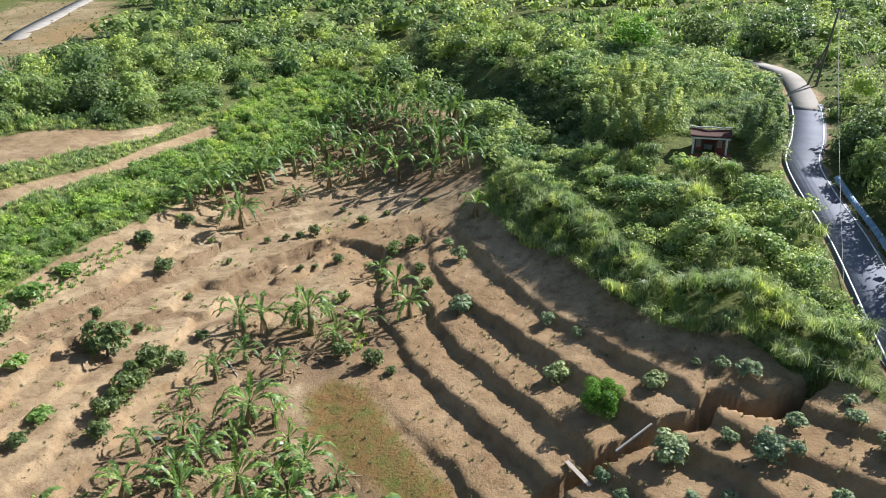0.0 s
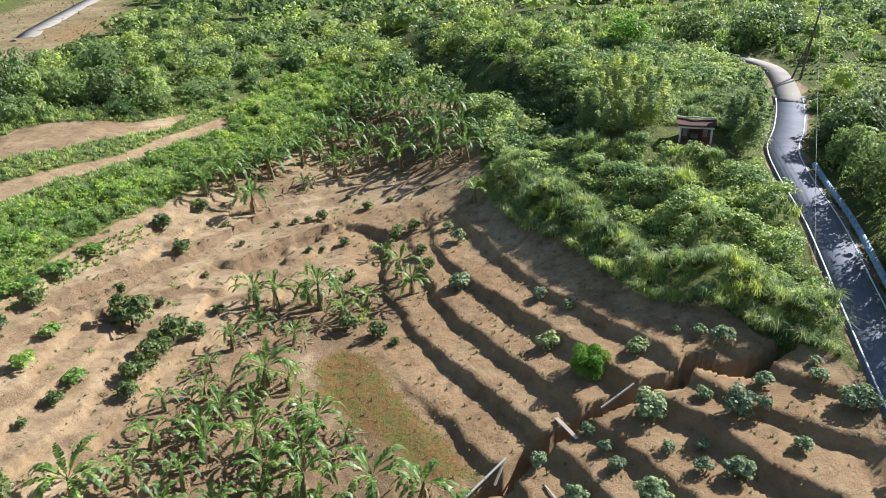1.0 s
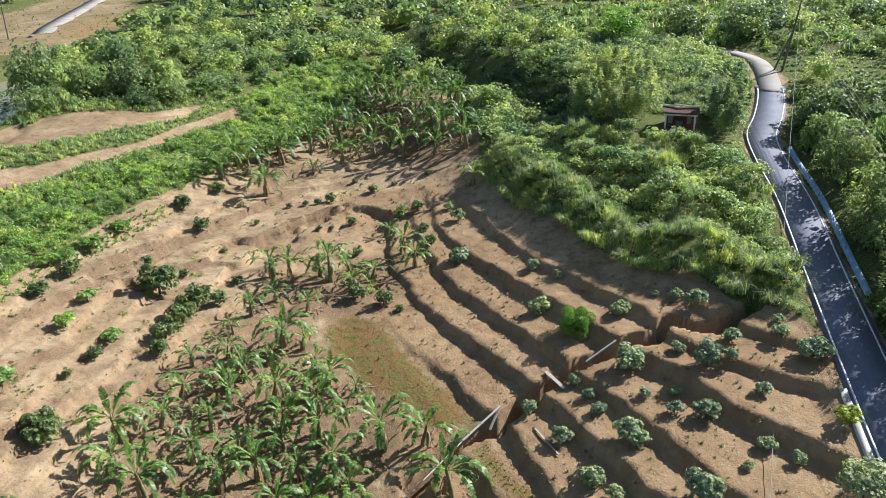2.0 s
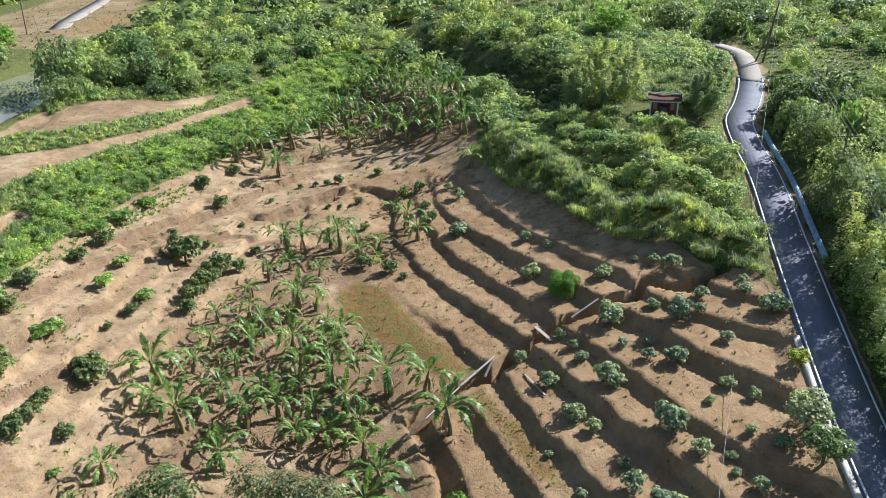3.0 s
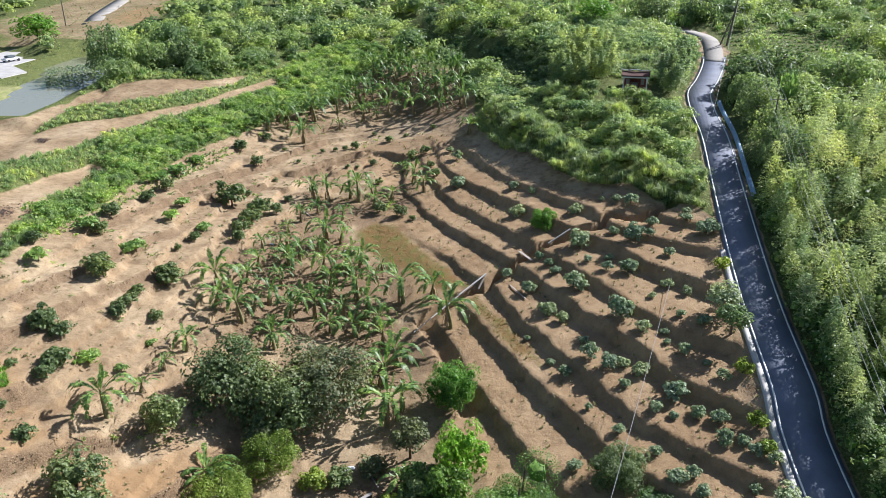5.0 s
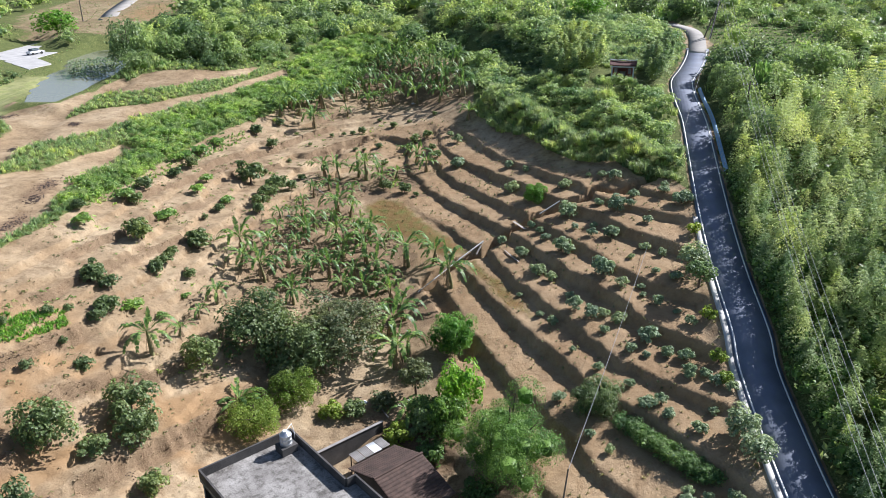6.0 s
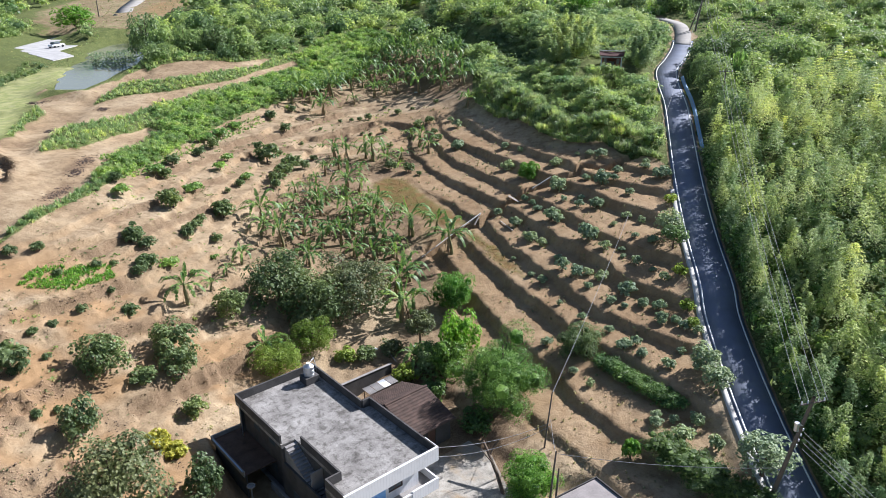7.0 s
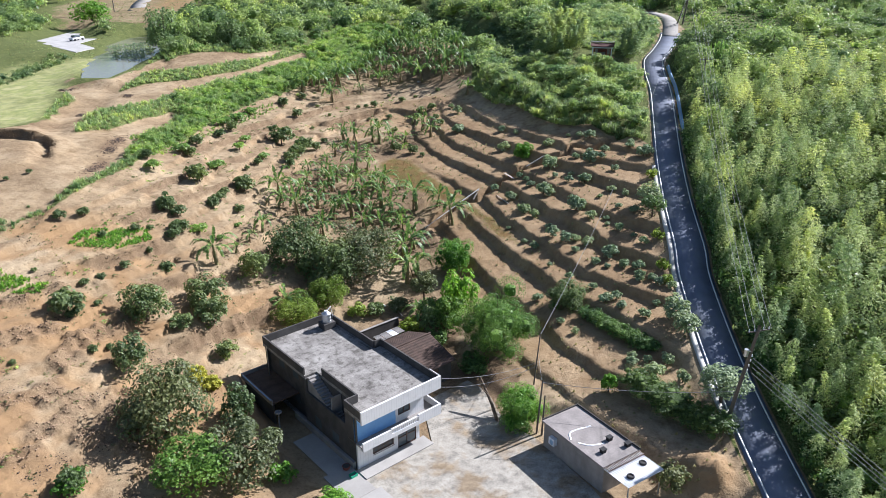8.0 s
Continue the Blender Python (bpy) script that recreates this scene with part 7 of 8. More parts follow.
for k in range(4):
    part("sheet", corrugated("sheet", 0.9, 1.5, 0.15, 0.02), TIN if k == 2 else GREY_WALL, awning).location = (0.95 * k, 0, 2.45 + 0.03 * k)
for u in (0.1, 3.6):
    for v in (0.1, 1.3):
        part("post", boxes(((u, v, 0), (u + 0.08, v + 0.08, 2.45))), BARK, awning)
garden_wall = house_thing("garden_wall", "dark low block wall behind the house", "wall", 9.0, 18.6, 0)
part("masonry", boxes(((0, 0, 0), (10.0, 0.2, 2.2)), bevel=0.02), DARK_WALL, garden_wall)
part("coping", boxes(((-0.05, -0.05, 2.2), (10.05, 0.25, 2.26))), GREY_WALL, garden_wall)

# flat-roofed store with a tin porch
def build_store():
    s = tagged(new("store"), "low flat-roofed store with tin porch beside the yard", "outbuilding")
    s.matrix_world = pose(9.333, -11.908, 0, 0, 0, 33.5) @ Matrix.Diagonal((0.982, 0.982, 1.364, 1))
    w, l = 4.55, 8.5
    part("wall", boxes(((0.1, -l + 0.1, -0.2), (0.28, -0.1, 2.05)), ((w - 0.28, -l + 0.1, -0.2), (w - 0.1, -0.1, 2.05)), ((0.28, -0.28, -0.2), (w - 0.28, -0.1, 2.05)), ((0.28, -l + 0.1, -0.2), (w - 0.28, -l + 0.28, 2.05))), GREY_WALL, s)
    part("roof_slab", boxes(((-0.12, -l, 2.05), (w + 0.12, 0.1, 2.2)), bevel=0.015), plain("pinkish_roof_concrete", (0.27, 0.245, 0.23), 0.9, vary=0.3, scale=0.8, grain=8), s, "stained grey-pink concrete roof")
    part("kerb", boxes(((w + 0.02, -l, 2.2), (w + 0.12, 0.1, 2.32)), ((-0.12, 0.0, 2.2), (w + 0.02, 0.1, 2.30))), DARK_WALL, s)
    for line in (((0.15, -3.85), (1.0, -2.95), (3.3, -3.3)), ((0.4, -4.6), (1.2, -5.55), (2.5, -6.0))):
        V, Q = [], []
        pts = spline(line, 7)
        for i in range(15):
            d = pts[min(i + 1, 14)] - pts[max(i - 1, 0)]
            d = np.array([-d[1], d[0]]) / np.linalg.norm(d) * (0.11 + 0.03 * math.sin(i * 1.9))
            for side in (-1, 1):
                for zz in (2.206, 2.202):
                    V.append((pts[i][0] + side * d[0], pts[i][1] + side * d[1], zz))
        for i in range(14):
            b = i * 4
            Q += [(b, b + 2, b + 6, b + 4), (b + 1, b + 5, b + 7, b + 3), (b, b + 4, b + 5, b + 1), (b + 2, b + 3, b + 7, b + 6)]
        part("painted_mark", np_mesh("painted_mark", V, Q), WHITE_WALL, s, "white curved paint mark")
    for x, y in ((1.4, -6.9), (3.2, -5.9), (4.0, -7.5)):
        part("vent_block", boxes(((x - 0.25, y - 0.2, 2.2), (x + 0.25, y + 0.2, 2.45)), ((x - 0.3, y - 0.25, 2.45), (x + 0.3, y + 0.25, 2.5))), RUBBER, s, "small black roof vent")
    sh = part("tin_roof", corrugated("tin_roof", 4.5, 3.1, 0.26, 0.025), TIN, s, "white ribbed tin porch roof")
    sh.location = (0.0, -l - 3.0, 2.02)
    lattice = part("lattice", boxes(((0.0, -l - 0.62, 2.1), (w, -l - 0.56, 2.16)), ((0.0, -l - 0.1, 2.1), (w, -l - 0.04, 2.16))), BROWN_FRAME, s, "rusty slatted gap beside the slab")
    for k in range(22):
        part("slat", boxes(((0.08 + 0.205 * k, -l - 0.58, 2.13), (0.14 + 0.205 * k, -l - 0.06, 2.17))), PLANK, lattice)
    for x in (0.15, 4.25):
        part("post", boxes(((x, -l - 2.9, -0.2), (x + 0.1, -l - 2.8, 1.98))), METAL, s)
    ac = part("air_conditioner", boxes(((-0.36, -2.1, 0.9), (0.1, -1.3, 1.5)), bevel=0.02), WHITE_PLASTIC, s)
    part("fan_grille", drum(bmesh.new(), 0, 0, -0.01, 0.02, 0.23), BLUE_SHEET, ac).matrix_local = pose(-0.37, -1.75, 1.2, 0, 90, 0)
    part("door", boxes(((0.06, -5.6, 0.0), (0.1, -4.7, 1.7))), GREY_WALL, s, "dull grey door")
    return s


store = build_store()
STORE = store.matrix_world.copy()
for x, y in ((1.2, -10.6), (3.5, -9.9)):
    ty = tagged(new("tyre"), "old black tyre weighing down the tin roof", "tyre", "roof tyres")
    ty.matrix_world = STORE @ pose(x, y, 2.11) @ Matrix.Diagonal((1, 1, 0.733, 1))
    V, Q = ring(24, 10, 0.27, 0.1)
    part("casing", np_mesh("casing", V, Q, True), RUBBER, ty)
    bm = bmesh.new()
    bmesh.ops.create_cone(bm, cap_ends=True, segments=20, radius1=0.2, radius2=0.2, depth=0.05)
    part("inside", bm, DARK_WALL, ty)

# ---- lane furniture ----
def road_at(y, off=0.0):
    i = int(np.argmin([abs(p[1] - y) for p in ROAD]))
    a, b = ROAD[max(i - 1, 0)], ROAD[min(i + 1, len(ROAD) - 1)]
    t = (b - a) / np.linalg.norm(b - a)
    return ROAD[i][0] + t[1] * off, ROAD[i][1] - t[0] * off, float(ROAD_Z[i]), math.degrees(math.atan2(t[1], t[0]))


def road_index(y):
    return int(np.argmin([abs(p[1] - y) for p in ROAD]))


kerb = tagged(new("kerb", ribbon("kerb", -2.75, -2.21, 0.06, 1.6, KERB, road_index(-14), road_index(36) + 1)), "pale concrete retaining kerb along the lane", "kerb", kind="structure")

barrier = tagged(new("road_barrier"), "long blue sheet-metal barrier on the lane's outer edge", "barrier")
lo, hi = road_index(50), road_index(80)
for i in range(lo, hi):
    for s in range(2):
        pa, pb = ROAD[i] + (ROAD[i + 1] - ROAD[i]) * s / 2, ROAD[i] + (ROAD[i + 1] - ROAD[i]) * (s + 1) / 2
        t = (pb - pa) / np.linalg.norm(pb - pa)
        o = np.array([t[1], -t[0]]) * 2.55
        z = ROAD_Z[i] + (ROAD_Z[i + 1] - ROAD_Z[i]) * (s + 0.5) / 2
        ln = float(np.linalg.norm(pb - pa))
        ang = math.degrees(math.atan2(t[1], t[0]))
        c = (pa + pb) / 2 + o
        p1 = part("panel", corrugated("panel", ln + 0.01, 0.62, 0.25, 0.006, 0.02), BLUE_SHEET, barrier)
        p1.matrix_local = pose(float(c[0]), float(c[1]), z - 0.05, 0, -math.degrees(math.atan2(ROAD_Z[i + 1] - ROAD_Z[i], 2 * ln)), ang) @ pose(-ln / 2, 0.1, 0.3, 148, 0, 0)
        p2 = part("post", boxes(((-0.04, -0.04, -0.3), (0.04, 0.04, 0.72))), METAL, barrier)
        p2.matrix_local = pose(float(pa[0] + o[0] * 1.03), float(pa[1] + o[1] * 1.03), z)


def utility_pole(x, y, top, label, radius=0.15, arms=1, can=False, arm_turn=0.0, lean=(0.0, 0.0)):
    """A tapered pole with crossarms, insulators and, if asked, a transformer can."""
    z = ground_z(x, y)
    h = top - z
    ob = tagged(new("utility_pole"), label, "utility pole", "utility poles")
    ob.location = (x, y, z)
    lx, ly = lean
    part("shaft", tube_mesh("shaft", [[(0, 0, -0.4, radius), (lx * 0.5, ly * 0.5, h * 0.5, radius * 0.85), (lx, ly, h, radius * 0.65)]], 10), POLE, ob)
    for k in range(arms):
        zz = h - 0.5 - 1.3 * k
        f = zz / h
        arm = part("crossarm", boxes(((-1.1, -0.05, -0.05), (1.1, 0.05, 0.05))), POLE, ob)
        arm.matrix_local = pose(lx * f, ly * f - 0.12, zz, 0, 0, arm_turn)
        for u in (-1.0, -0.45, 0.45, 1.0):
            part("insulator", drum(bmesh.new(), u, 0, 0.05, 0.28, 0.06, 0.04, 8), WHITE_PLASTIC, arm)
    if can:
        part("transformer", drum(bmesh.new(), lx * 0.75 - 0.45, ly * 0.75 - 0.1, h * 0.72 - 0.1, h * 0.72 + 0.6, 0.2), METAL, ob, "pale grey transformer can")
        part("bracket", boxes(((lx * 0.75 - 0.3, ly * 0.75 - 0.15, h * 0.75), (lx * 0.75, ly * 0.75 - 0.05, h * 0.75 + 0.1))), METAL, ob)
        for q in (0.55, 0.6, 0.65, 0.70):
            part("insulator", drum(bmesh.new(), lx * q + 0.2, ly * q - 0.1, h * q, h * q + 0.2, 0.06), WHITE_PLASTIC, ob)
    return Vector((x + lx, y + ly, top))


p_near = utility_pole(27.2, -12.0, 14.9, "tall weathered utility pole with transformer can beside the lane", 0.2, 1, True, 15, (0.3, -2.6))
p_mid = utility_pole(45.0, 60.0, 27.3, "utility pole rising out of the trees", 0.15, 1)
p_far = utility_pole(55.6, 111.0, 38.5, "leaning utility pole at the lane's bend", 0.2, 1, False, 20, (1.6, 0.6))
p_brace = utility_pole(54.3, 111.3, 34.0, "leaning brace pole at the lane's bend", 0.16, 0, False, 0, (2.2, -0.1))
p_yard = utility_pole(9.4, -2.9, 7.4, "dark slim service pole at the yard's edge", 0.09, 0, False, 0, (0.5, 0.2))
p_store = utility_pole(9.0, -9.9, 6.1, "slim grey pole at the corner of the store", 0.11, 0, False, 0, (0.4, 0.2))
p_stub = utility_pole(9.5, -10.2, 4.6, "short grey pole at the corner of the store", 0.11, 0, False, 0, (0.15, 0.1))
p_left = utility_pole(-107, 174, 38.0, "thin pole far off beside the pond road", 0.16, 1)


def cable(a, b, sag, r=0.018, label="thin overhead cable between poles"):
    a, b = Vector(a), Vector(b)
    n = 16
    pts = []
    for i in range(n + 1):
        t = i / n
        q = a.lerp(b, t)
        pts.append((q.x, q.y, q.z - sag * 4 * t * (1 - t), r))
    ob = new("overhead_cable", tube_mesh("overhead_cable", [pts], 5))
    ob.data.materials.append(CABLE)
    return tagged(ob, label, "cable", "overhead cables")


cable(p_far + Vector((0, 0, -0.3)), p_yard + Vector((0, 0, -0.1)), 5.5, 0.022)
for du, dz in ((-1.0, -0.2), (-0.45, -0.2), (0.45, -0.2), (1.0, -0.2)):
    cable(p_near + Vector((du, -0.1, dz)), p_mid + Vector((du, 0, dz)), 1.6)
    cable(p_mid + Vector((du, 0, dz)), p_far + Vector((du, 0, dz)), 1.2)
for k, (du, dz) in enumerate(((0.15, -3.6), (0.2, -4.1), (0.25, -4.6), (0.3, -5.2))):
    cable(p_near + Vector((du, 0.6, dz)), (43.5 + 0.35 * k, -62, 9.0 - 0.5 * k), 0.8)
cable(p_yard + Vector((0, 0, -3.4)), (-1.5, -8.9, 5.9), 0.7, 0.02)
cable(p_yard + Vector((0, 0, -3.8)), (-1.4, -8.5, 4.6), 0.9, 0.02)
cable(p_store + Vector((0, 0, -0.2)), p_near + Vector((-0.3, 1.8, -8.0)), 0.5, 0.02)
cable(p_yard + Vector((0, 0, -3.0)), p_store + Vector((0, 0, -0.3)), 0.3)

# ---- shrine on the hill ----
RED_TILE = plain("red_roof_tile", (0.105, 0.045, 0.035), 0.8, vary=0.35, scale=3.0, grain=12)


def build_shrine():
    s = tagged(new("shrine"), "small red-brick shrine with white columns and upswept tiled roof", "shrine")
    s.matrix_world = pose(32.6, 88.6, ground_z(32.6, 86.9) + 0.1, 0, 0, -14) @ Matrix.Scale(0.8, 4)
    part("terrace", boxes(((-3.2, -2.6, -1.2), (3.2, 2.0, 0.15)), bevel=0.03), BRICK, s, "red paved terrace")
    part("wall", boxes(((-2.3, 1.3, 0.15), (2.3, 1.5, 2.6)), ((-2.3, -0.2, 0.15), (-2.1, 1.3, 2.6)), ((2.1, -0.2, 0.15), (2.3, 1.3, 2.6)), ((-2.1, -0.2, 0.15), (-1.0, 0.0, 2.5)), ((1.0, -0.2, 0.15), (2.1, 0.0, 2.5))), BRICK, s)
    for u in (-2.4, 2.4):
        part("column", boxes(((u - 0.14, -1.75, 0.15), (u + 0.14, -1.47, 2.5)), bevel=0.02), WHITE_WALL, s, "white painted column")
    part("beam", boxes(((-2.8, -1.8, 2.5), (2.8, -1.45, 2.75))), WHITE_WALL, s, "white front beam")
    part("altar", boxes(((-0.6, 0.5, 0.15), (0.6, 1.1, 1.1)), ((-0.8, 0.4, 1.1), (0.8, 1.2, 1.2))), GREY_WALL, s)
    for u in (-0.95, 0.8):
        part("door_post", boxes(((u, -0.15, 0.15), (u + 0.15, -0.05, 2.4))), BROWN_FRAME, s)
    for u in (-1.55, 1.55):
        part("window", boxes(((u - 0.35, -0.26, 0.9), (u + 0.35, -0.2, 2.1))), PLANK, s)
    for sgn, name in ((1, "roof"), (-1, "roof")):
        V, Q = [], []
        for i in range(13):
            u = -3.0 + 0.5 * i
            curl = 0.16 * abs(u / 3.0) ** 3
            for f in range(5):
                t = f / 4
                V.append((u, -0.1 + sgn * t * 2.0, 3.7 + curl - 1.0 * t + 0.25 * t * t))
                V.append((u, -0.1 + sgn * t * 2.0, 3.6 + curl - 1.0 * t + 0.25 * t * t))
        for i in range(12):
            for f in range(4):
                a = i * 10 + f * 2
                Q += [(a, a + 10, a + 12, a + 2), (a + 1, a + 3, a + 13, a + 11)]
            Q += [(i * 10 + 8, i * 10 + 18, i * 10 + 19, i * 10 + 9)]
        part(name, np_mesh(name, V, Q), RED_TILE, s, "dark red curved tile roof")
    part("ridge", tube_mesh("ridge", [[(-3.1 + 0.62 * i, -0.1, 3.85 + 0.22 * abs((i - 5) / 5) ** 2.5 + 0.2 * math.exp(-((i - 5) / 1.6) ** 2), 0.1) for i in range(11)]], 8), WHITE_WALL, s, "white upswept roof ridge")
    return s


shrine = build_shrine()

# ---- gully pipes and boards ----
def board(name, a, b, w, t, material, label, lift=0.12, round_=False):
    (ax, ay), (bx, by) = a, b
    def rest(x, y):
        """Level of the banks beside a place, so that what spans the gully lies on its edges."""
        return sorted(ground_z(x + i, y + j) for i in (-1.1, 0, 1.1) for j in (-1.1, 0, 1.1))[-3]
    za, zb = rest(ax, ay) + lift * 0.4, rest(bx, by) + lift * 0.4
    top = tagged(new(name), label, name)
    if round_:
        part("tube", tube_mesh("tube", [[(ax, ay, za, w), ((ax + bx) / 2, (ay + by) / 2, (za + zb) / 2, w), (bx, by, zb, w)]], 8), material, top)
        part("collar", tube_mesh("collar", [[(ax + (bx - ax) * f, ay + (by - ay) * f, za + (zb - za) * f, w * 1.25) for f in (0.48, 0.5, 0.52)]], 8), material, top)
    else:
        ln = math.dist((ax, ay, za), (bx, by, zb))
        p = part("board", boxes(((-ln / 2, -w / 2, -t / 2), (ln / 2, w / 2, t / 2)), bevel=0.008), material, top)
        p.matrix_local = Matrix.Translation(((ax + bx) / 2, (ay + by) / 2, (za + zb) / 2)) @ Vector((bx - ax, by - ay, zb - za)).to_track_quat("X", "Z").to_matrix().to_4x4()
    return top


board("plank", (9.3, 45.4), (10.6, 42.7), 0.38, 0.06, PLANK, "bleached plank laid across the gully", 0.25)
board("water_pipe", (12.8, 44.9), (15.7, 46.4), 0.09, 0, KERB, "pale pipe lying in the gully", 0.5, True)
board("water_pipe", (1.6, 39.4), (5.0, 42.4), 0.10, 0, KERB, "pale pipe spanning the gully", 0.5, True)
board("water_pipe", (-3.6, 33.7), (1.6, 39.4), 0.06, 0, KERB, "thin pale pipe along the ditch", 0.4, True)
board("plank", (4.0, 40.6), (4.9, 42.3), 0.2, 0.08, PLANK, "dark board leaning in the gully", 0.3)
board("plank", (7.7, 39.3), (8.9, 36.9), 0.16, 0.08, PLANK, "weathered board lying on a terrace", 0.1)
board("plank", (8.1, 38.4), (9.3, 36.1), 0.16, 0.08, PLANK, "weathered board lying on a terrace", 0.12)
trunk = tagged(new("dead_tree"), "dark bare leaning trunk at the yard's edge", "tree")
trunk.location = (5.2, -8.0, 0.0)
part("trunk", tube_mesh("trunk", [[(0, 0, -0.2, 0.2), (-0.55, 1.3, 1.2, 0.17), (-1.2, 2.7, 2.2, 0.14), (-1.75, 3.9, 3.0, 0.1)]], 9), BARK, trunk)
part("branch", tube_mesh("branch", [[(-1.2, 2.7, 2.2, 0.09), (-0.7, 3.3, 3.0, 0.06), (-0.1, 3.6, 3.5, 0.03)], [(-0.9, 2.1, 1.8, 0.07), (-1.6, 2.3, 2.6, 0.05), (-2.0, 2.2, 3.2, 0.02)]], 6), BARK, trunk)
board("plank", (-20.5, 60.5), (-18.6, 57.6), 0.14, 0.05, PLANK, "dry stick on the sandy slope", 0.06)
board("plank", (-7.2, 14.6), (-5.9, 12.5), 0.14, 0.05, PLANK, "dry stick on the soil behind the house", 0.06)


def sack(x, y, s, seed, label):
    rng = np.random.default_rng(seed)
    bm = bmesh.new()
    bmesh.ops.create_icosphere(bm, subdivisions=2, radius=1)
    for v in bm.verts:
        v.co = Vector((v.co.x * s, v.co.y * s * 0.7, v.co.z * s * 0.35 + s * 0.3)) * float(rng.uniform(0.85, 1.15))
    top = tagged(new("sack"), label, "sack")
    top.location = (x, y, ground_z(x, y))
    part("cloth", bm, TIN, top, smooth_faces=True)
    return top


for i, (x, y, s) in enumerate(((-22.6, 48.4, 0.28), (-13.4, 50.2, 0.3), (-9.3, 14.2, 0.45), (-8.6, 14.6, 0.4), (-6.9, 100, 0.4))):
    sack(x, y, s, 500 + i, "crumpled whitish plastic sack lying on the soil")

# ---- pond, pad and far left ----
bm = bmesh.new()
f = bm.faces.new([bm.verts.new((x, y, POND_Z)) for x, y in [(p[0] + (0.6 if p[0] > -75 else -0.6), p[1]) for p in POND]])
bmesh.ops.recalc_face_normals(bm, faces=bm.faces[:])
if f.normal.z < 0:
    bmesh.ops.reverse_faces(bm, faces=[f])
me = bpy.data.meshes.new("water")
bm.to_mesh(me)
bm.free()
me.materials.append(WATER)
tagged(new("water", me), "still greenish pond water", "pond", kind="structure")
pads = [tuft(s, 12, 0.5, 1.3, 0.3, 2) for s in (511, 512)]
x, y = spread_over([(-89.3, 125.9), (-81.4, 133.6), (-71.6, 112.9), (-71.0, 101.9), (-78.3, 103.9)], 0.8, 513, 0.8)
scatter("lotus", pads, x, y, 0.5, 1.1, LEAF_BUSH, "floating lotus leaves on the pond", "water plants", 514, sink=-1.15)


def slab(name, pts, thick, material, label, category, lift=0.12):
    bm = bmesh.new()
    top = [bm.verts.new((x, y, ground_z(x, y) + lift)) for x, y in pts]
    bot = [bm.verts.new((v.co.x, v.co.y, v.co.z - thick)) for v in top]
    bm.faces.new(top)
    for i in range(len(top)):
        j = (i + 1) % len(top)
        bm.faces.new((top[j], top[i], bot[i], bot[j]))
    bmesh.ops.recalc_face_normals(bm, faces=bm.faces[:])
    me = bpy.data.meshes.new(name)
    bm.to_mesh(me)
    bm.free()
    me.materials.append(material)
    return tagged(new(name, me), label, category, kind="structure")


PAD = plain("whitened_concrete", (0.44, 0.43, 0.41), 0.85, vary=0.25, scale=0.5)
slab("pavement", PAD_SITE, 0.6, PAD, "white concrete pad beside the pond", "pavement", 0.15)
far_lane = [(-101, 176), (-105, 190), (-108, 206), (-111, 222), (-115, 244), (-122, 280)]
fx, fy = np.array(far_lane, float).T
me = ribbon("road", -2.3, 2.3, 0.10, 0.5, DULL_CONCRETE, 0, 0, centre=np.array(far_lane, float), level=lie(fx, fy)[0])
tagged(new("road", me), "pale concrete lane far off on the left", "road", kind="structure")
tree_at(-107.4, 158.9, 11.5, 521, LEAF_BRIGHT, "round dense green tree beside the white pad", 6.0, 0.02, n=7000, leaf=0.38)
for i, (x, y, w, h) in enumerate(((-69, 112, 8.5, 10.0), (-64, 108.5, 6.0, 6.5), (-72, 119, 9.0, 11.0), (-59, 110, 6.5, 6.0), (-53, 112, 7.0, 6.0), (-48, 115, 6.0, 5.5))):
    tree_at(x, y, w, 522 + i, LEAF_SHADY if i % 2 == 0 else LEAF_WOOD, "tall feathery tree on the pond's bank", h, 0.08, n=4200, leaf=0.3)
car = tagged(new("car"), "small white car parked on the pale pad", "car")
car.matrix_world = pose(-100.7, 133.1, ground_z(-100.7, 133.1) + 0.16, 0, 0, 70)
part("body", boxes(((-2.0, -0.8, 0.35), (2.0, 0.8, 0.85)), bevel=0.12), WHITE_PLASTIC, car)
part("cabin", boxes(((-1.3, -0.7, 0.85), (0.9, 0.7, 1.4)), bevel=0.2), GLASS, car)
for u in (-1.3, 1.3):
    for v in (-0.75, 0.75):
        w = part("wheel", drum(bmesh.new(), 0, 0, -0.1, 0.1, 0.32), RUBBER, car)
        w.matrix_local = pose(u, v, 0.32, 90, 0, 0)
row = [crown(s, 120, (1.5, 1.5, 1.4), 0.34, 9) for s in (531, 532)]
x, y = spread_over([(-93, 76), (-89, 77), (-88, 104), (-92, 106), (-94, 92)], 2.0, 533)
scatter("field_hedge", row, x, y, 0.7, 1.2, LEAF_SHADY, "row of dark shrubs along the meadow", "shrubs", 534, sink=-0.5)
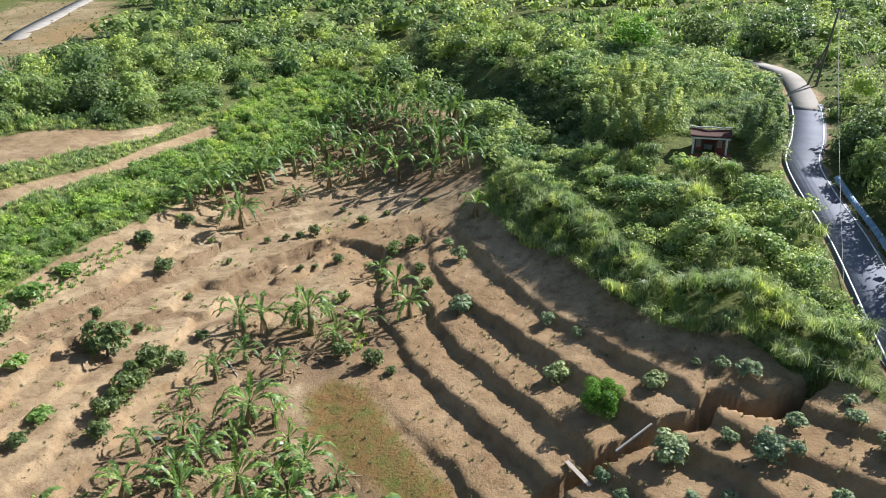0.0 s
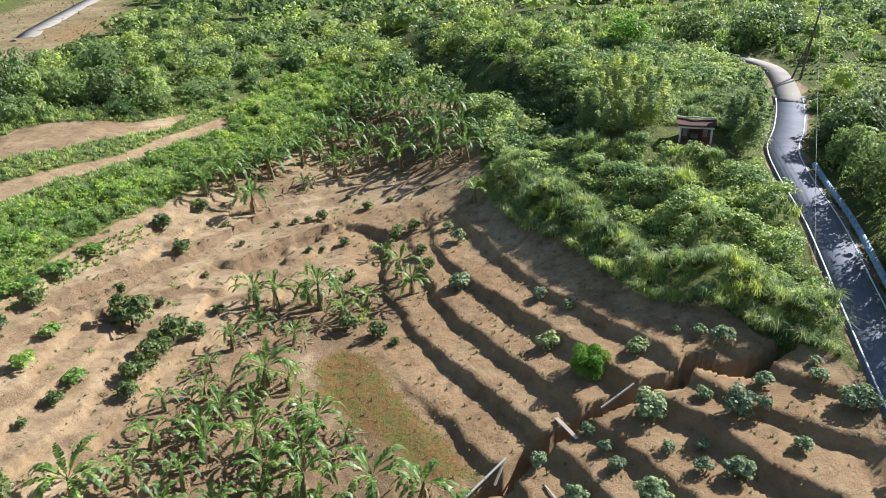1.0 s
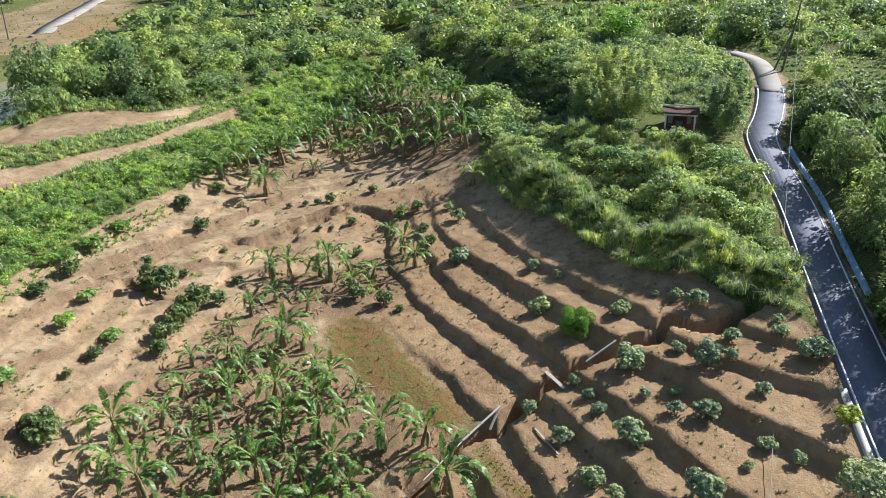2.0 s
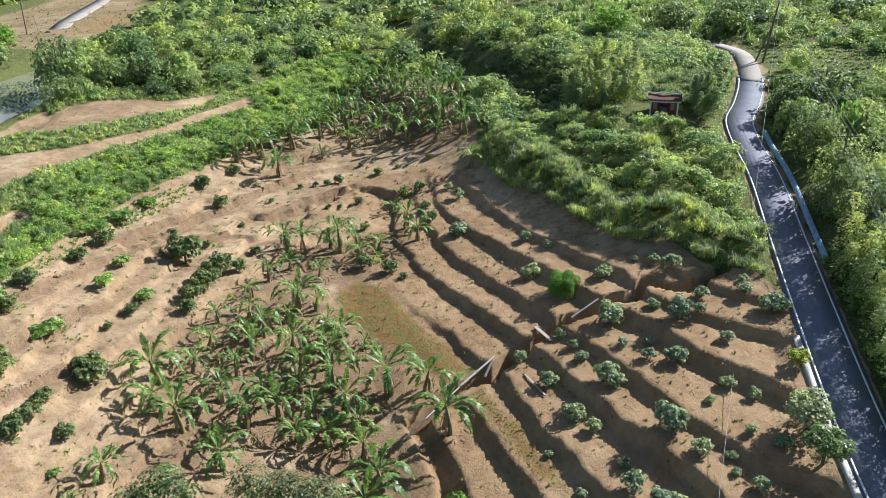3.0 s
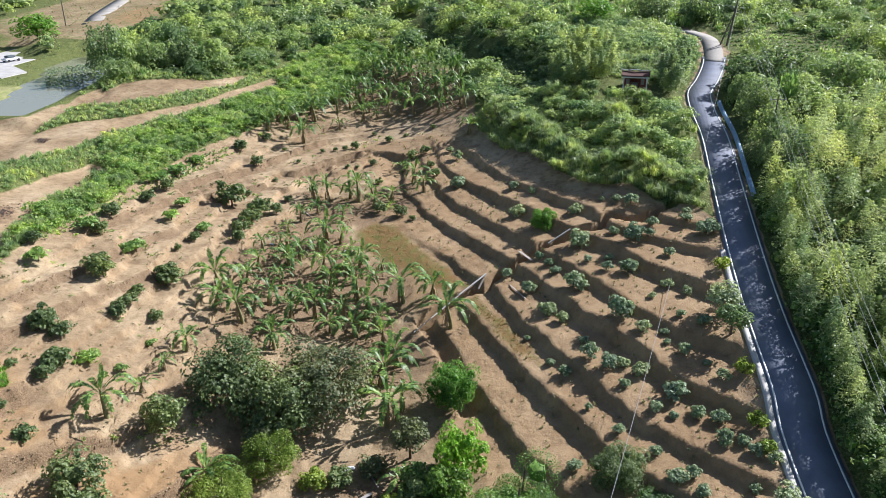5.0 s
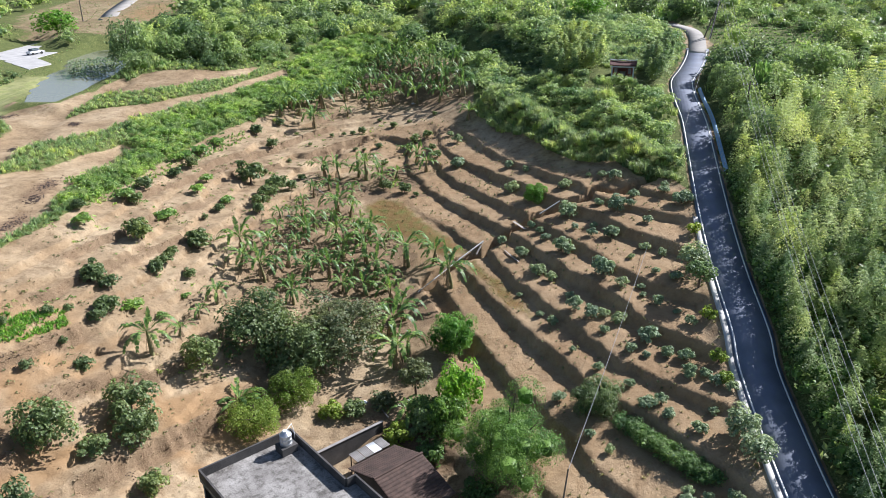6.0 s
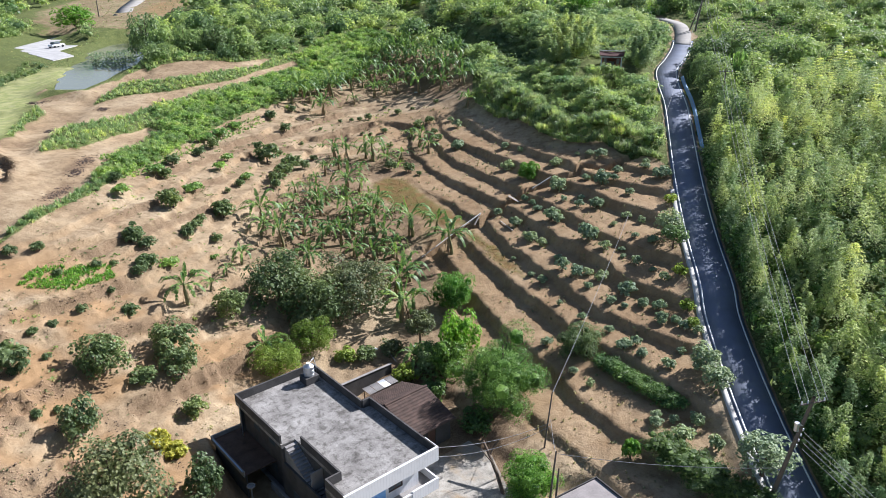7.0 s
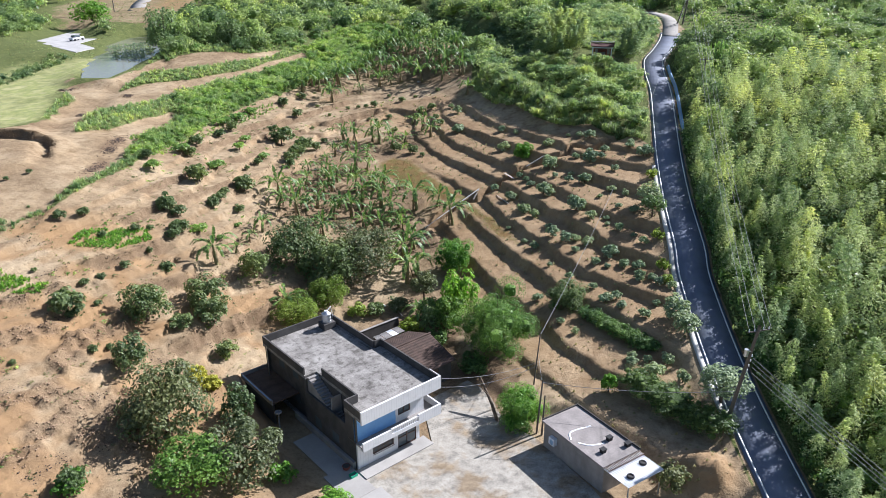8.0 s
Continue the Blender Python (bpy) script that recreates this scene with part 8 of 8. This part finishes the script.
# single trees that stand out on the hills
for i, (x, y, w, h, m) in enumerate(((13, 102, 6, 4.2, LEAF_WOOD), (17, 100, 5, 3.8, LEAF_RIDGE), (8.5, 111, 6, 4.2, LEAF_WOOD), (55, 74, 8, 6.5, LEAF_WOOD), (52, 88, 7.5, 5.5, LEAF_SHADY), (58, 92, 8, 6, LEAF_SHADY), (50, 80, 6, 5, LEAF_WOOD), (66, 82, 8, 6, LEAF_WOOD), (33, 132, 9, 6, LEAF_BRIGHT), (46, 133, 9, 6.5, LEAF_SHADY), (57, 132, 9, 6.5, LEAF_SHADY), (52, 73, 3.4, 7.0, LEAF_FRESH))):
    tree_at(x, y, w, 540 + i, m, "spreading tree standing out on the hillside" if m is not LEAF_FRESH else "slender yellow-green tree beside the bamboo", h, 0.08, n=int(70 * w * w), leaf=0.3)

# dark trees that shade the lane from its outer side
for i, (yy, off, w, h) in enumerate(((47, 6.4, 5.6, 6.0), (52, 7.0, 6.4, 7.0), (57.5, 6.6, 6.0, 6.6), (63, 7.2, 6.8, 7.2), (68.5, 6.6, 6.0, 6.2), (74, 7.0, 6.4, 6.8), (80, 6.2, 5.4, 5.4), (87, 6.0, 5.2, 5.0))):
    k = road_index(yy)
    t = (ROAD[k + 1] - ROAD[k - 1]) / np.linalg.norm(ROAD[k + 1] - ROAD[k - 1])
    tree_at(float(ROAD[k][0] + t[1] * off), float(ROAD[k][1] - t[0] * off), w, 700 + i, LEAF_SHADY if i % 3 else LEAF_WOOD, "dark leafy tree beside the lane's barrier", h, 0.08, n=7500, leaf=0.18)

# terraced field beyond the lane's bend
for k in range(9):
    y0 = 100 + 2.2 * k
    x, y = spread_over([(56, y0 + 4), (82, y0 - 2), (82, y0 - 1.0), (56, y0 + 5.0)], 0.7, 560 + k)
    ok = to_polygon(x, y, FIELD) < 0
    if ok.sum() > 5:
        scatter("crop_row", [tuft(s, 18, 0.7, 1.1, 0.12, 2) for s in (571, 572)], x[ok], y[ok], 0.6, 1.2, LEAF_FRESH, "light green crop row on a terraced field", "crop row", 580 + k)

# rough grass round the pond and the clearing
tufts = [tuft(s, 10, 0.7, 1.2, 0.16, 2) for s in (591, 592)]
ROUGH = [(-125, 100), (-122, 165), (-95, 168), (-80, 150), (-66, 104), (-66, 76), (-75, 72), (-100, 80)]
x, y = spread_over(ROUGH, 1.7, 593, 0.8)
ok = (to_polygon(x, y, POND) > 0.5) & (to_polygon(x, y, PAD_SITE) > 0.5) & (to_polygon(x, y, MEADOW) > 0.3) & seen(x, y)
x, y = x[ok], y[ok]
half = wave(x, y, 6.0, 1.1) > 0.0
scatter("rough_grass", tufts, x[half], y[half], 0.3, 0.7, STRAW, "dry rough grass round the pond", "grass", 594)
scatter("rough_grass", tufts, x[~half], y[~half], 0.3, 0.7, GRASS_BRIGHT, "green rough grass round the pond", "grass", 595)
x, y = spread_over(CLEARING, 2.4, 596, 0.5)
scatter("rough_grass", tufts, x, y, 0.6, 1.2, STRAW, "dry rough grass in the far clearing", "grass", 597)
